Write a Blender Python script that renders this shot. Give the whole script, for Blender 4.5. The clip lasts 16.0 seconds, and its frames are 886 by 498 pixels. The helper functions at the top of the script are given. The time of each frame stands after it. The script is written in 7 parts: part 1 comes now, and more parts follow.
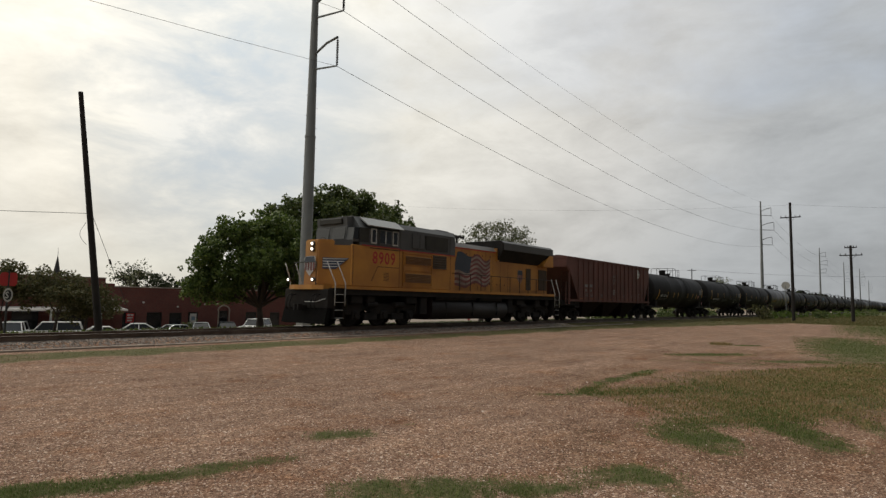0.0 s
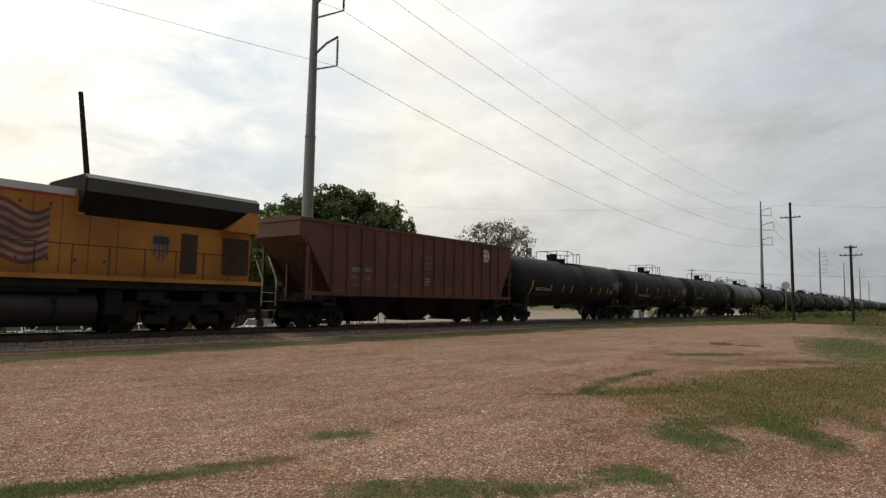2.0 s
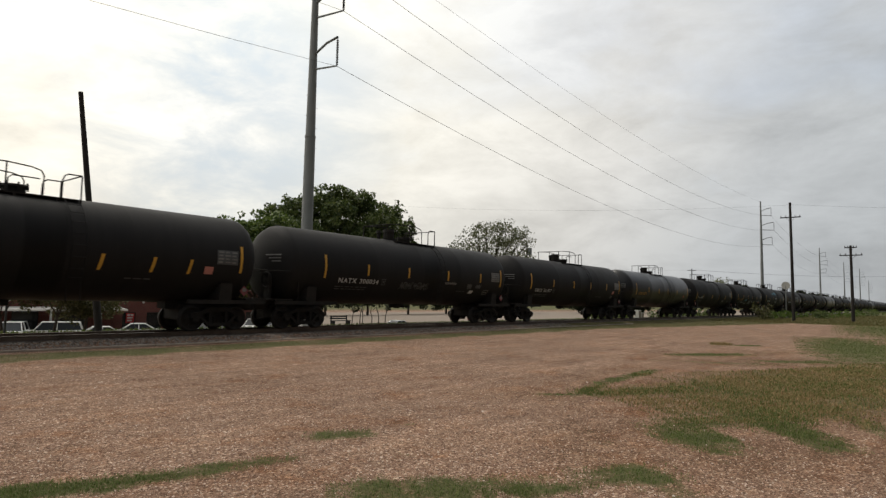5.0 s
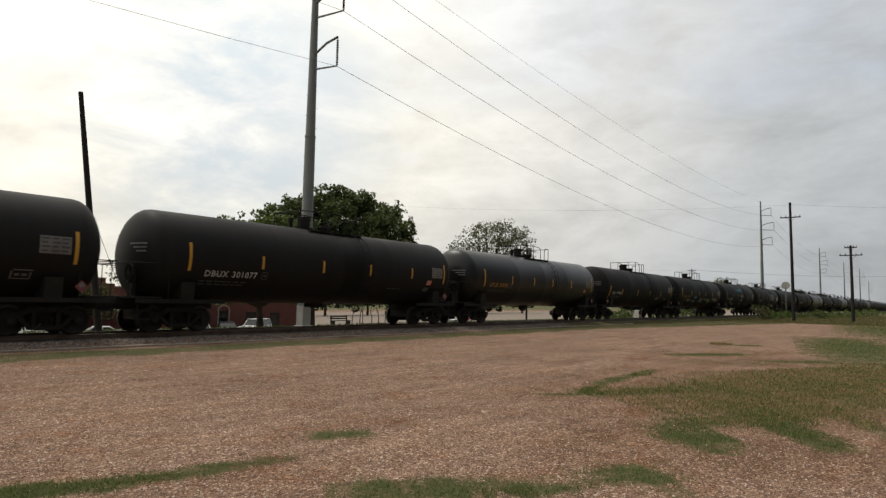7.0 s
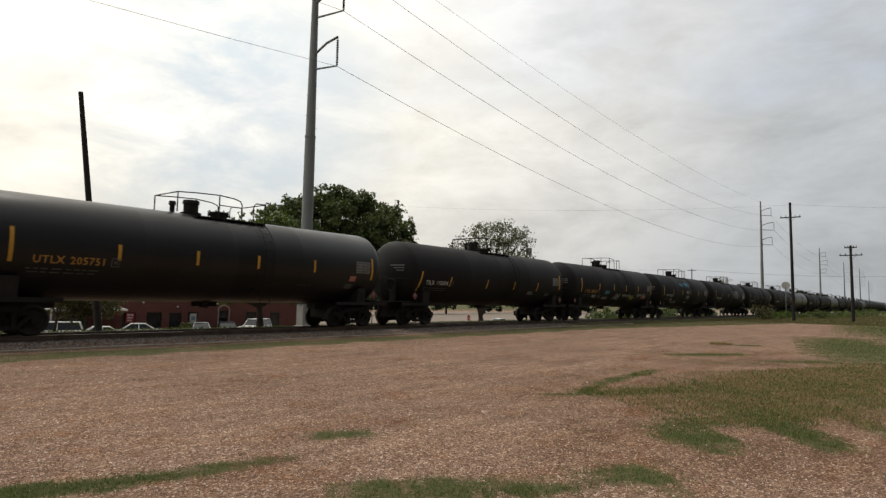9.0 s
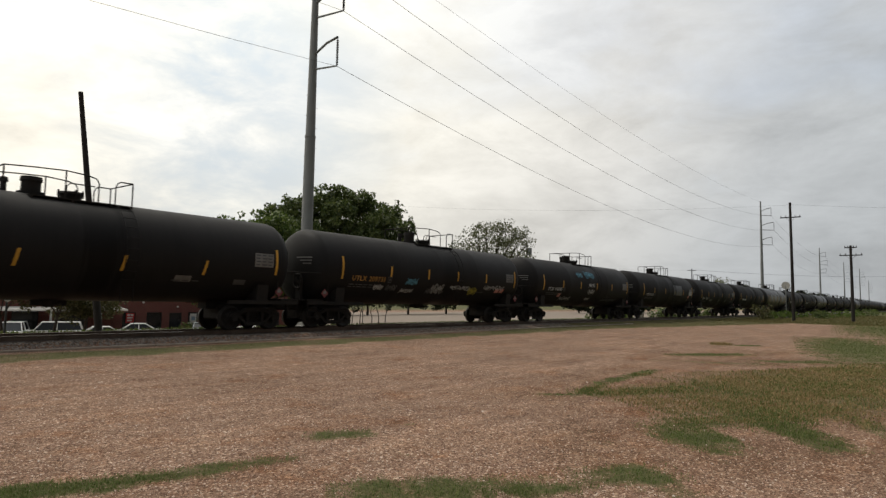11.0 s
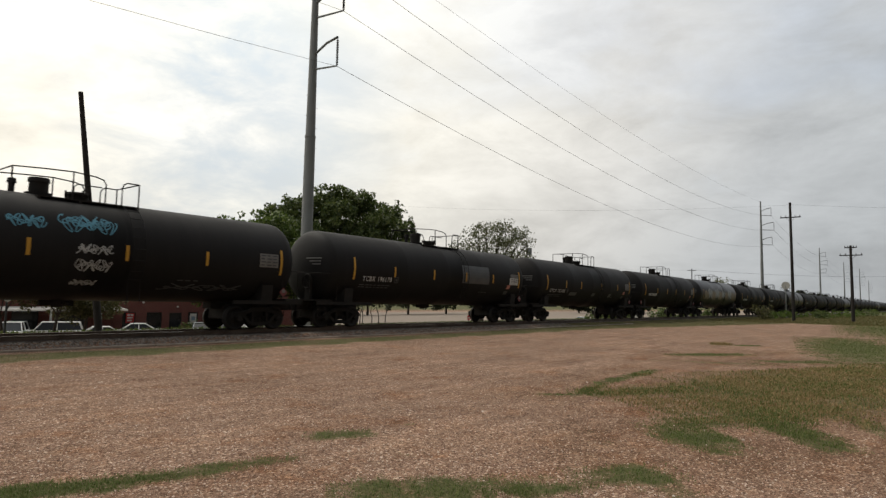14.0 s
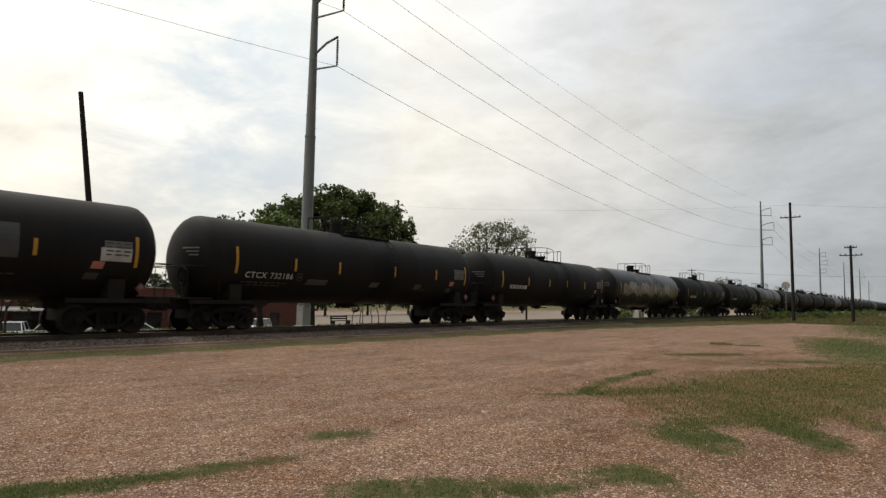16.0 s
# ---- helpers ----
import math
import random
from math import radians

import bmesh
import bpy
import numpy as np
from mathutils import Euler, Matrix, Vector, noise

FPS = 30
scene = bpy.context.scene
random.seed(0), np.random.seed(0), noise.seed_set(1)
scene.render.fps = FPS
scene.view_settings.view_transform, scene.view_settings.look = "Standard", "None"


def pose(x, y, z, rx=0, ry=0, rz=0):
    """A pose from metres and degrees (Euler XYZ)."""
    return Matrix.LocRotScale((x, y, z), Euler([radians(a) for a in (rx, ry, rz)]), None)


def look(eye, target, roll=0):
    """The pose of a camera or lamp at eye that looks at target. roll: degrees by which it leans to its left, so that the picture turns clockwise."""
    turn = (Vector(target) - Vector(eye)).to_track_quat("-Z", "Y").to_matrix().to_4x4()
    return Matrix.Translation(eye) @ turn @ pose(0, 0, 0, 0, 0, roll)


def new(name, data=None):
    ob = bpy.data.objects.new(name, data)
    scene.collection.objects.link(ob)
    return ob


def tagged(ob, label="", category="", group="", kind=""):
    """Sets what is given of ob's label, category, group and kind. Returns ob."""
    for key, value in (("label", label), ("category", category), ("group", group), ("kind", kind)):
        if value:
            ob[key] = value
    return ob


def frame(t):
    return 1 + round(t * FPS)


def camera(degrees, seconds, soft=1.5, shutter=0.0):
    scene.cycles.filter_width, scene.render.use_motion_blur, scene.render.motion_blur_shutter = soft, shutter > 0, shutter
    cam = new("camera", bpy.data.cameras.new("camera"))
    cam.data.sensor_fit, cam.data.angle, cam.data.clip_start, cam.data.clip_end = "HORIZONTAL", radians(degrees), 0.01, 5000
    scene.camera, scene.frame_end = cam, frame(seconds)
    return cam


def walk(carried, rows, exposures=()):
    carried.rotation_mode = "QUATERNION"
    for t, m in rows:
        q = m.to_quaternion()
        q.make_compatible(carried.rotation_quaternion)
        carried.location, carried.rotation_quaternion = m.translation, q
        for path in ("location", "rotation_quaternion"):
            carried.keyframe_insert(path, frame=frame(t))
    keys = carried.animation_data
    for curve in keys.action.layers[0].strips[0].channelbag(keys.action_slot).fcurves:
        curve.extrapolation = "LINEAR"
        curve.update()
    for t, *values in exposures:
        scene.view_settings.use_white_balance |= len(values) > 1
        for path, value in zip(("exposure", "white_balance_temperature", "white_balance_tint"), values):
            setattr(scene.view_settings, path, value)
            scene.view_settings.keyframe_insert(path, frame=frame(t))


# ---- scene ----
cam = camera(71.05, 16.0, soft=1.35, shutter=0.12)
EYE = (0.0, 0.0, 1.62)
AIM = (math.cos(radians(38.215)) * math.cos(radians(4.761)), math.sin(radians(38.215)) * math.cos(radians(4.761)), math.sin(radians(4.761)))
VIEW = look(EYE, [e + 10 * a for e, a in zip(EYE, AIM)], 1.113)
walk(cam, [(0.0, VIEW), (16.0, VIEW)], [(0.0, 0.04), (0.5, 0.07), (1.0, 0.23), (1.5, 0.30), (2.0, 0.27), (16.0, 0.27)])

# ---- world and sun ----
SUN_EL, SUN_AZ = 62.0, 92.0      # elevation; azimuth from +X towards +Y, behind the train


def make_world():
    w = bpy.data.worlds.new("sky")
    scene.world = w
    w.use_nodes = True
    nt = w.node_tree
    nt.nodes.clear()
    N, L = nt.nodes.new, nt.links.new
    out, bg = N("ShaderNodeOutputWorld"), N("ShaderNodeBackground")
    sky = N("ShaderNodeTexSky")
    sky.sky_type, sky.sun_disc = "NISHITA", False
    sky.sun_elevation, sky.sun_rotation = radians(SUN_EL), radians(90 - SUN_AZ)
    tc, mp = N("ShaderNodeTexCoord"), N("ShaderNodeMapping")
    mp.inputs["Scale"].default_value, mp.inputs["Rotation"].default_value = (1.0, 1.0, 2.4), (0.0, 0.0, radians(-24))
    n1, n2 = N("ShaderNodeTexNoise"), N("ShaderNodeTexNoise")
    n1.inputs["Scale"].default_value, n1.inputs["Detail"].default_value = 1.7, 9
    n1.inputs["Distortion"].default_value = 0.3
    n2.inputs["Scale"].default_value, n2.inputs["Detail"].default_value = 5.5, 12
    n2.inputs["Roughness"].default_value = 0.62
    n2.inputs["Distortion"].default_value = 0.25
    L(tc.outputs["Generated"], mp.inputs["Vector"])
    L(mp.outputs[0], n1.inputs["Vector"])
    L(mp.outputs[0], n2.inputs["Vector"])
    add = N("ShaderNodeMath")
    add.operation = "MULTIPLY_ADD"
    add.inputs[1].default_value = 0.35
    L(n2.outputs["Fac"], add.inputs[0])
    L(n1.outputs["Fac"], add.inputs[2])
    # cloud cover: thin blue-grey gaps between pale sheets
    cover = N("ShaderNodeValToRGB")
    cover.color_ramp.elements[0].position, cover.color_ramp.elements[0].color = 0.50, (0.0, 0.0, 0.0, 1)
    cover.color_ramp.elements[1].position, cover.color_ramp.elements[1].color = 0.67, (1, 1, 1, 1)
    L(add.outputs[0], cover.inputs[0])
    # the cloud's own brightness: brighter towards the veiled sun, greyer away from it
    dot = N("ShaderNodeVectorMath")
    dot.operation = "DOT_PRODUCT"
    g = radians(SUN_AZ), radians(25)
    dot.inputs[1].default_value = (math.cos(g[1]) * math.cos(g[0]), math.cos(g[1]) * math.sin(g[0]), math.sin(g[1]))
    L(tc.outputs["Generated"], dot.inputs[0])
    span = N("ShaderNodeMapRange")
    span.inputs["From Min"].default_value, span.inputs["From Max"].default_value = -1.0, 1.0
    L(dot.outputs["Value"], span.inputs["Value"])
    ramp = N("ShaderNodeValToRGB")
    e = ramp.color_ramp.elements
    e[0].position, e[0].color = 0.0, (0.040, 0.040, 0.040, 1)
    e[1].position, e[1].color = 1.0, (0.485, 0.460, 0.402, 1)
    for p, c in ((0.32, (0.07, 0.07, 0.07, 1)), (0.46, (0.188, 0.193, 0.196, 1)), (0.54, (0.222, 0.232, 0.238, 1)), (0.61, (0.242, 0.250, 0.254, 1)), (0.71, (0.322, 0.316, 0.300, 1)), (0.79, (0.380, 0.369, 0.339, 1)), (0.86, (0.422, 0.407, 0.364, 1)), (0.93, (0.480, 0.456, 0.400, 1))):
        k = e.new(p)
        k.color = c
    L(span.outputs[0], ramp.inputs[0])
    shade = N("ShaderNodeMapRange")
    shade.inputs["From Min"].default_value, shade.inputs["From Max"].default_value = 0.35, 0.72
    shade.inputs["To Min"].default_value, shade.inputs["To Max"].default_value = 2.22, 1.56
    L(n2.outputs["Fac"], shade.inputs["Value"])
    cl = N("ShaderNodeVectorMath")
    cl.operation = "SCALE"
    L(ramp.outputs[0], cl.inputs[0])
    L(shade.outputs[0], cl.inputs["Scale"])
    dim = N("ShaderNodeVectorMath")
    dim.operation = "SCALE"
    dim.inputs["Scale"].default_value = 0.10
    L(sky.outputs[0], dim.inputs[0])
    veil = N("ShaderNodeMix")
    veil.data_type = "RGBA"
    veil.inputs["Factor"].default_value = 0.78
    L(dim.outputs[0], veil.inputs["A"])
    L(cl.outputs[0], veil.inputs["B"])
    mix = N("ShaderNodeMix")
    mix.data_type = "RGBA"
    L(cover.outputs[0], mix.inputs["Factor"])
    L(veil.outputs["Result"], mix.inputs["A"])
    L(cl.outputs[0], mix.inputs["B"])
    # a thin place in the cloud where pale blue shows
    gap, open_sky, hole, blue = N("ShaderNodeVectorMath"), N("ShaderNodeMapRange"), N("ShaderNodeMath"), N("ShaderNodeMix")
    gap.operation, hole.operation, blue.data_type = "DOT_PRODUCT", "MULTIPLY", "RGBA"
    gap.inputs[1].default_value = (0.520, 0.808, 0.277)
    L(tc.outputs["Generated"], gap.inputs[0])
    open_sky.inputs["From Min"].default_value, open_sky.inputs["From Max"].default_value = 0.966, 0.998
    open_sky.inputs["To Max"].default_value = 0.95
    L(gap.outputs["Value"], open_sky.inputs["Value"])
    thin = N("ShaderNodeMapRange")
    thin.inputs["From Min"].default_value, thin.inputs["From Max"].default_value = 0.36, 0.60
    L(n2.outputs["Fac"], thin.inputs["Value"])
    L(open_sky.outputs[0], hole.inputs[0])
    L(thin.outputs[0], hole.inputs[1])
    L(hole.outputs[0], blue.inputs["Factor"])
    L(mix.outputs["Result"], blue.inputs["A"])
    blue.inputs["B"].default_value = (0.60, 0.655, 0.69, 1)
    # the deck of cloud is thicker, so duller, towards the horizon
    sep, low, deck = N("ShaderNodeSeparateXYZ"), N("ShaderNodeMapRange"), N("ShaderNodeVectorMath")
    L(tc.outputs["Generated"], sep.inputs[0])
    L(sep.outputs["Z"], low.inputs["Value"])
    low.inputs["From Min"].default_value, low.inputs["From Max"].default_value = 0.0, 0.5
    low.inputs["To Min"].default_value, low.inputs["To Max"].default_value = 0.78, 1.20
    deck.operation = "SCALE"
    L(blue.outputs["Result"], deck.inputs[0])
    L(low.outputs[0], deck.inputs["Scale"])
    L(deck.outputs[0], bg.inputs["Color"])
    bg.inputs["Strength"].default_value = 1.0
    L(bg.outputs[0], out.inputs[0])


make_world()
sun = new("sun", bpy.data.lights.new("sun", "SUN"))
sun.data.energy, sun.data.angle, sun.data.color = 1.15, radians(22), (1.0, 0.95, 0.86)
a, b = radians(SUN_AZ), radians(SUN_EL)
sun.matrix_world = look((80 * math.cos(a), 80 * math.sin(a), 70), (80 * math.cos(a) - math.cos(b) * math.cos(a), 80 * math.sin(a) - math.cos(b) * math.sin(a), 70 - math.sin(b)))

# ---- the train's line ----
TRACK_Y, RAIL_Z = 21.76, 0.35


# ---- materials ----
def material(name, colour, rough=0.6, metal=0.0, scale=4.0, vary=0.25, bump=0.15, bscale=40.0, dirt=None, spec=0.5):
    """Paint or surface with grain, broad stains and fine relief; dirt is a second colour."""
    m = bpy.data.materials.new(name)
    m.use_nodes = True
    nt = m.node_tree
    N, L = nt.nodes.new, nt.links.new
    b = nt.nodes["Principled BSDF"]
    b.inputs["Roughness"].default_value, b.inputs["Metallic"].default_value = rough, metal
    b.inputs["Specular IOR Level"].default_value = spec
    tc = N("ShaderNodeTexCoord")
    n1, n2 = N("ShaderNodeTexNoise"), N("ShaderNodeTexNoise")
    for n, s, d in ((n1, scale * 0.25, 6), (n2, bscale, 4)):
        n.inputs["Scale"].default_value, n.inputs["Detail"].default_value = s, d
        L(tc.outputs["Object"], n.inputs["Vector"])
    ramp = N("ShaderNodeValToRGB")
    d = dirt or tuple(c * (1 - vary) for c in colour)
    ramp.color_ramp.elements[0].position, ramp.color_ramp.elements[0].color = 0.35, (*d, 1)
    ramp.color_ramp.elements[1].position, ramp.color_ramp.elements[1].color = 0.62, (*colour, 1)
    L(n1.outputs["Fac"], ramp.inputs[0])
    fine = N("ShaderNodeMapRange")
    fine.inputs["To Min"].default_value, fine.inputs["To Max"].default_value = 1 - vary * 0.6, 1 + vary * 0.6
    L(n2.outputs["Fac"], fine.inputs["Value"])
    info = N("ShaderNodeObjectInfo")
    each = N("ShaderNodeMapRange")
    each.inputs["To Min"].default_value, each.inputs["To Max"].default_value = 0.92, 1.08
    L(info.outputs["Random"], each.inputs["Value"])
    s1, s2 = N("ShaderNodeVectorMath"), N("ShaderNodeVectorMath")
    s1.operation = s2.operation = "SCALE"
    L(ramp.outputs[0], s1.inputs[0])
    L(fine.outputs[0], s1.inputs["Scale"])
    L(s1.outputs[0], s2.inputs[0])
    L(each.outputs[0], s2.inputs["Scale"])
    L(s2.outputs[0], b.inputs["Base Color"])
    if bump:
        bp = N("ShaderNodeBump")
        bp.inputs["Strength"].default_value, bp.inputs["Distance"].default_value = bump, 0.02
        L(n2.outputs["Fac"], bp.inputs["Height"])
        L(bp.outputs[0], b.inputs["Normal"])
    return m


def glow(name, colour, strength):
    m = bpy.data.materials.new(name)
    m.use_nodes = True
    b = m.node_tree.nodes["Principled BSDF"]
    b.inputs["Base Color"].default_value = (*colour, 1)
    b.inputs["Emission Color"].default_value = (*colour, 1)
    b.inputs["Emission Strength"].default_value = strength
    return m


def tank_paint(name, colour, dust, rough, spec):
    """Dull tank paint with upright dirt streaks, mottled dust and a dark, slicker spill below the filling hatch."""
    m = bpy.data.materials.new(name)
    m.use_nodes = True
    nt = m.node_tree
    N, L = nt.nodes.new, nt.links.new
    b = nt.nodes["Principled BSDF"]
    b.inputs["Specular IOR Level"].default_value = spec
    tc, info, off = N("ShaderNodeTexCoord"), N("ShaderNodeObjectInfo"), N("ShaderNodeVectorMath")
    jump = N("ShaderNodeMath")
    jump.operation, jump.inputs[1].default_value = "MULTIPLY", 37.0
    L(info.outputs["Random"], jump.inputs[0])
    off.operation = "ADD"
    L(tc.outputs["Object"], off.inputs[0])
    L(jump.outputs[0], off.inputs[1])

    def noise_of(scale, detail, stretch):
        mp, n = N("ShaderNodeMapping"), N("ShaderNodeTexNoise")
        mp.inputs["Scale"].default_value = stretch
        n.inputs["Scale"].default_value, n.inputs["Detail"].default_value, n.inputs["Roughness"].default_value = scale, detail, 0.65
        L(off.outputs[0], mp.inputs["Vector"])
        L(mp.outputs[0], n.inputs["Vector"])
        return n.outputs["Fac"]

    def span(src, a, z, lo, hi):
        r = N("ShaderNodeMapRange")
        for k, v in (("From Min", a), ("From Max", z), ("To Min", lo), ("To Max", hi)):
            r.inputs[k].default_value = v
        L(src, r.inputs["Value"])
        return r.outputs[0]

    def mult(a, c):
        x = N("ShaderNodeMath")
        x.operation = "MULTIPLY"
        L(a, x.inputs[0])
        L(c, x.inputs[1])
        return x.outputs[0]
    cloud, streak, grain = noise_of(0.55, 7, (1, 1, 1)), noise_of(2.2, 6, (1.6, 0.12, 0.12)), noise_of(55, 3, (1, 1, 1))
    ramp = N("ShaderNodeMix")
    ramp.data_type = "RGBA"
    ramp.inputs["A"].default_value, ramp.inputs["B"].default_value = (*colour, 1), (*dust, 1)
    L(mult(span(cloud, 0.35, 0.68, 0.25, 1.0), span(streak, 0.3, 0.7, 0.45, 1.0)), ramp.inputs["Factor"])
    sep, edge = N("ShaderNodeSeparateXYZ"), N("ShaderNodeMath")
    L(tc.outputs["Object"], sep.inputs[0])
    edge.operation, edge.inputs[1].default_value = "MULTIPLY_ADD", 1.1
    L(streak, edge.inputs[0])
    L(sep.outputs["X"], edge.inputs[2])
    spill = mult(span(edge.outputs[0], 0.75, 0.95, 0, 1), span(edge.outputs[0], 1.85, 2.15, 1, 0))
    keep = span(spill, 0, 1, 1.0, 0.45)
    fin, tone = N("ShaderNodeVectorMath"), mult(keep, span(grain, 0.3, 0.7, 0.85, 1.15))
    fin.operation = "SCALE"
    L(ramp.outputs["Result"], fin.inputs[0])
    L(tone, fin.inputs["Scale"])
    L(fin.outputs[0], b.inputs["Base Color"])
    L(mult(span(cloud, 0.3, 0.7, rough * 0.88, rough * 1.15), span(spill, 0, 1, 1.0, 0.85)), b.inputs["Roughness"])
    bp = N("ShaderNodeBump")
    bp.inputs["Strength"].default_value, bp.inputs["Distance"].default_value = 0.05, 0.02
    L(cloud, bp.inputs["Height"])
    L(bp.outputs[0], b.inputs["Normal"])
    return m


TANK_BLACK = tank_paint("tank_black", (0.0135, 0.0132, 0.0137), (0.0235, 0.0222, 0.0217), 0.58, 0.13)
TANK_GREY = tank_paint("tank_grey", (0.0085, 0.0083, 0.0092), (0.0165, 0.0158, 0.0160), 0.34, 0.36)
IRON = material("grimy_iron", (0.0150, 0.0142, 0.0135), 0.8, 0.0, 6.0, 0.4, 0.3, 30, dirt=(0.0260, 0.0225, 0.0195), spec=0.2)
STEEL = material("wheel_steel", (0.027, 0.024, 0.0215), 0.65, 0.2, 6.0, 0.3, 0.1, 30)
RAIL_TOP = material("rail_steel", (0.16, 0.13, 0.11), 0.35, 0.8, 6.0, 0.4, 0.1, 30)
OXIDE = material("oxide_red", (0.128, 0.049, 0.038), 0.65, 0, 2.2, 0.28, 0.1, 40, dirt=(0.088, 0.038, 0.030))
YELLOW = material("armour_yellow", (0.50, 0.228, 0.034), 0.48, 0, 2.6, 0.24, 0.03, 34, dirt=(0.34, 0.142, 0.026))
LOCO_GREY = material("loco_grey", (0.080, 0.083, 0.083), 0.55, 0, 2.0, 0.3, 0.05, 40)


# ---- mesh helpers ----
def box(bm, x0, x1, y0, y1, z0, z1, bevel=0.0):
    v = [bm.verts.new((x, y, z)) for z in (z0, z1) for y in (y0, y1) for x in (x0, x1)]
    fs = [bm.faces.new([v[i] for i in q]) for q in ((0, 2, 3, 1), (4, 5, 7, 6), (0, 1, 5, 4), (2, 6, 7, 3), (0, 4, 6, 2), (1, 3, 7, 5))]
    if bevel:
        bmesh.ops.bevel(bm, geom=list({e for f in fs for e in f.edges}), offset=bevel, segments=1, affect="EDGES")
    return bm


def tube(bm, p0, p1, r0, r1=None, n=8, caps=True):
    """A round bar from p0 to p1."""
    p0, p1, r1 = Vector(p0), Vector(p1), r0 if r1 is None else r1
    q = (p1 - p0).to_track_quat("Z", "Y")
    rings = []
    for p, r in ((p0, r0), (p1, r1)):
        rings.append([bm.verts.new(p + q @ Vector((r * math.cos(2 * math.pi * i / n), r * math.sin(2 * math.pi * i / n), 0))) for i in range(n)])
    for i in range(n):
        j = (i + 1) % n
        f = bm.faces.new((rings[0][i], rings[0][j], rings[1][j], rings[1][i]))
        f.smooth = n > 6
    if caps:
        for f in (bm.faces.new(rings[0][::-1]), bm.faces.new(rings[1])):
            for e in f.edges:
                e.smooth = False
    return bm


def pipe(bm, pts, r, n=6):
    """One bent round bar through all the points."""
    pts = [Vector(p) for p in pts]
    rings = []
    for i, p in enumerate(pts):
        d = (pts[min(i + 1, len(pts) - 1)] - pts[max(i - 1, 0)]).normalized()
        side = d.cross(Vector((0, 0, 1)) if abs(d.z) < 0.9 else Vector((0, 1, 0))).normalized()
        up = side.cross(d)
        if rings:                                # keep the rings from twisting
            old = rings[-1][1]
            k = max(range(4), key=lambda m: (side * math.cos(m * math.pi / 2) + up * math.sin(m * math.pi / 2)).dot(old))
            side, up = side * math.cos(k * math.pi / 2) + up * math.sin(k * math.pi / 2), up * math.cos(k * math.pi / 2) - side * math.sin(k * math.pi / 2)
        rings.append(([bm.verts.new(p + (side * math.cos(2 * math.pi * j / n) + up * math.sin(2 * math.pi * j / n)) * r) for j in range(n)], side))
    for (a, _), (b, _) in zip(rings, rings[1:]):
        for j in range(n):
            bm.faces.new((a[j], a[(j + 1) % n], b[(j + 1) % n], b[j])).smooth = True
    bm.faces.new(rings[0][0][::-1])
    bm.faces.new(rings[-1][0])
    return bm


def lathe(bm, profile, axis="x", n=32, centre=(0, 0, 0)):
    """Turns (along, radius) pairs about an axis through centre."""
    c, rings = Vector(centre), []
    for s, r in profile:
        ring = []
        for i in range(n if r > 1e-4 else 1):
            a = 2 * math.pi * i / n
            u, v = r * math.cos(a), r * math.sin(a)
            ring.append(bm.verts.new(c + Vector({"x": (s, u, v), "y": (v, s, u), "z": (u, v, s)}[axis])))
        rings.append(ring)
    for p, q in zip(rings, rings[1:]):
        for i in range(n):
            j = (i + 1) % n
            vs = [p[i % len(p)], p[j % len(p)], q[j % len(q)], q[i % len(q)]]
            vs = list(dict.fromkeys(vs))
            if len(vs) > 2:
                bm.faces.new(vs).smooth = True
    bmesh.ops.recalc_face_normals(bm, faces=bm.faces)
    return bm


def prism(bm, poly, y0, y1, plane="xz"):
    """A slab: a flat outline carried from y0 to y1 across its plane."""
    def at(p, y):
        return {"xz": (p[0], y, p[1]), "xy": (p[0], p[1], y), "yz": (y, p[0], p[1])}[plane]
    a, b = [bm.verts.new(at(p, y0)) for p in poly], [bm.verts.new(at(p, y1)) for p in poly]
    fs = [bm.faces.new(a), bm.faces.new(b[::-1])]
    for i in range(len(poly)):
        j = (i + 1) % len(poly)
        fs.append(bm.faces.new((a[j], a[i], b[i], b[j])))
    bmesh.ops.recalc_face_normals(bm, faces=fs)
    return bm


def mesh_of(name, bm, mat):
    me = bpy.data.meshes.new(name)
    bm.to_mesh(me)
    bm.free()
    me.materials.append(mat)
    return me


def part(name, bm, mat, parent=None, label="", at=None):
    """One mesh object under a thing or a part."""
    ob = new(name, bm if isinstance(bm, bpy.types.Mesh) else mesh_of(name, bm, mat))
    if parent is not None:
        ob.parent = parent
    if at is not None:
        ob.matrix_basis = at
    return tagged(ob, label)


def thing(name, at, label, category, group="", kind=""):
    ob = new(name)
    ob.empty_display_size = 0.3
    ob.matrix_basis = at
    return tagged(ob, label, category, group, kind)


def B():
    return bmesh.new()

# ================= ground and track =================
rng = np.random.default_rng(7)
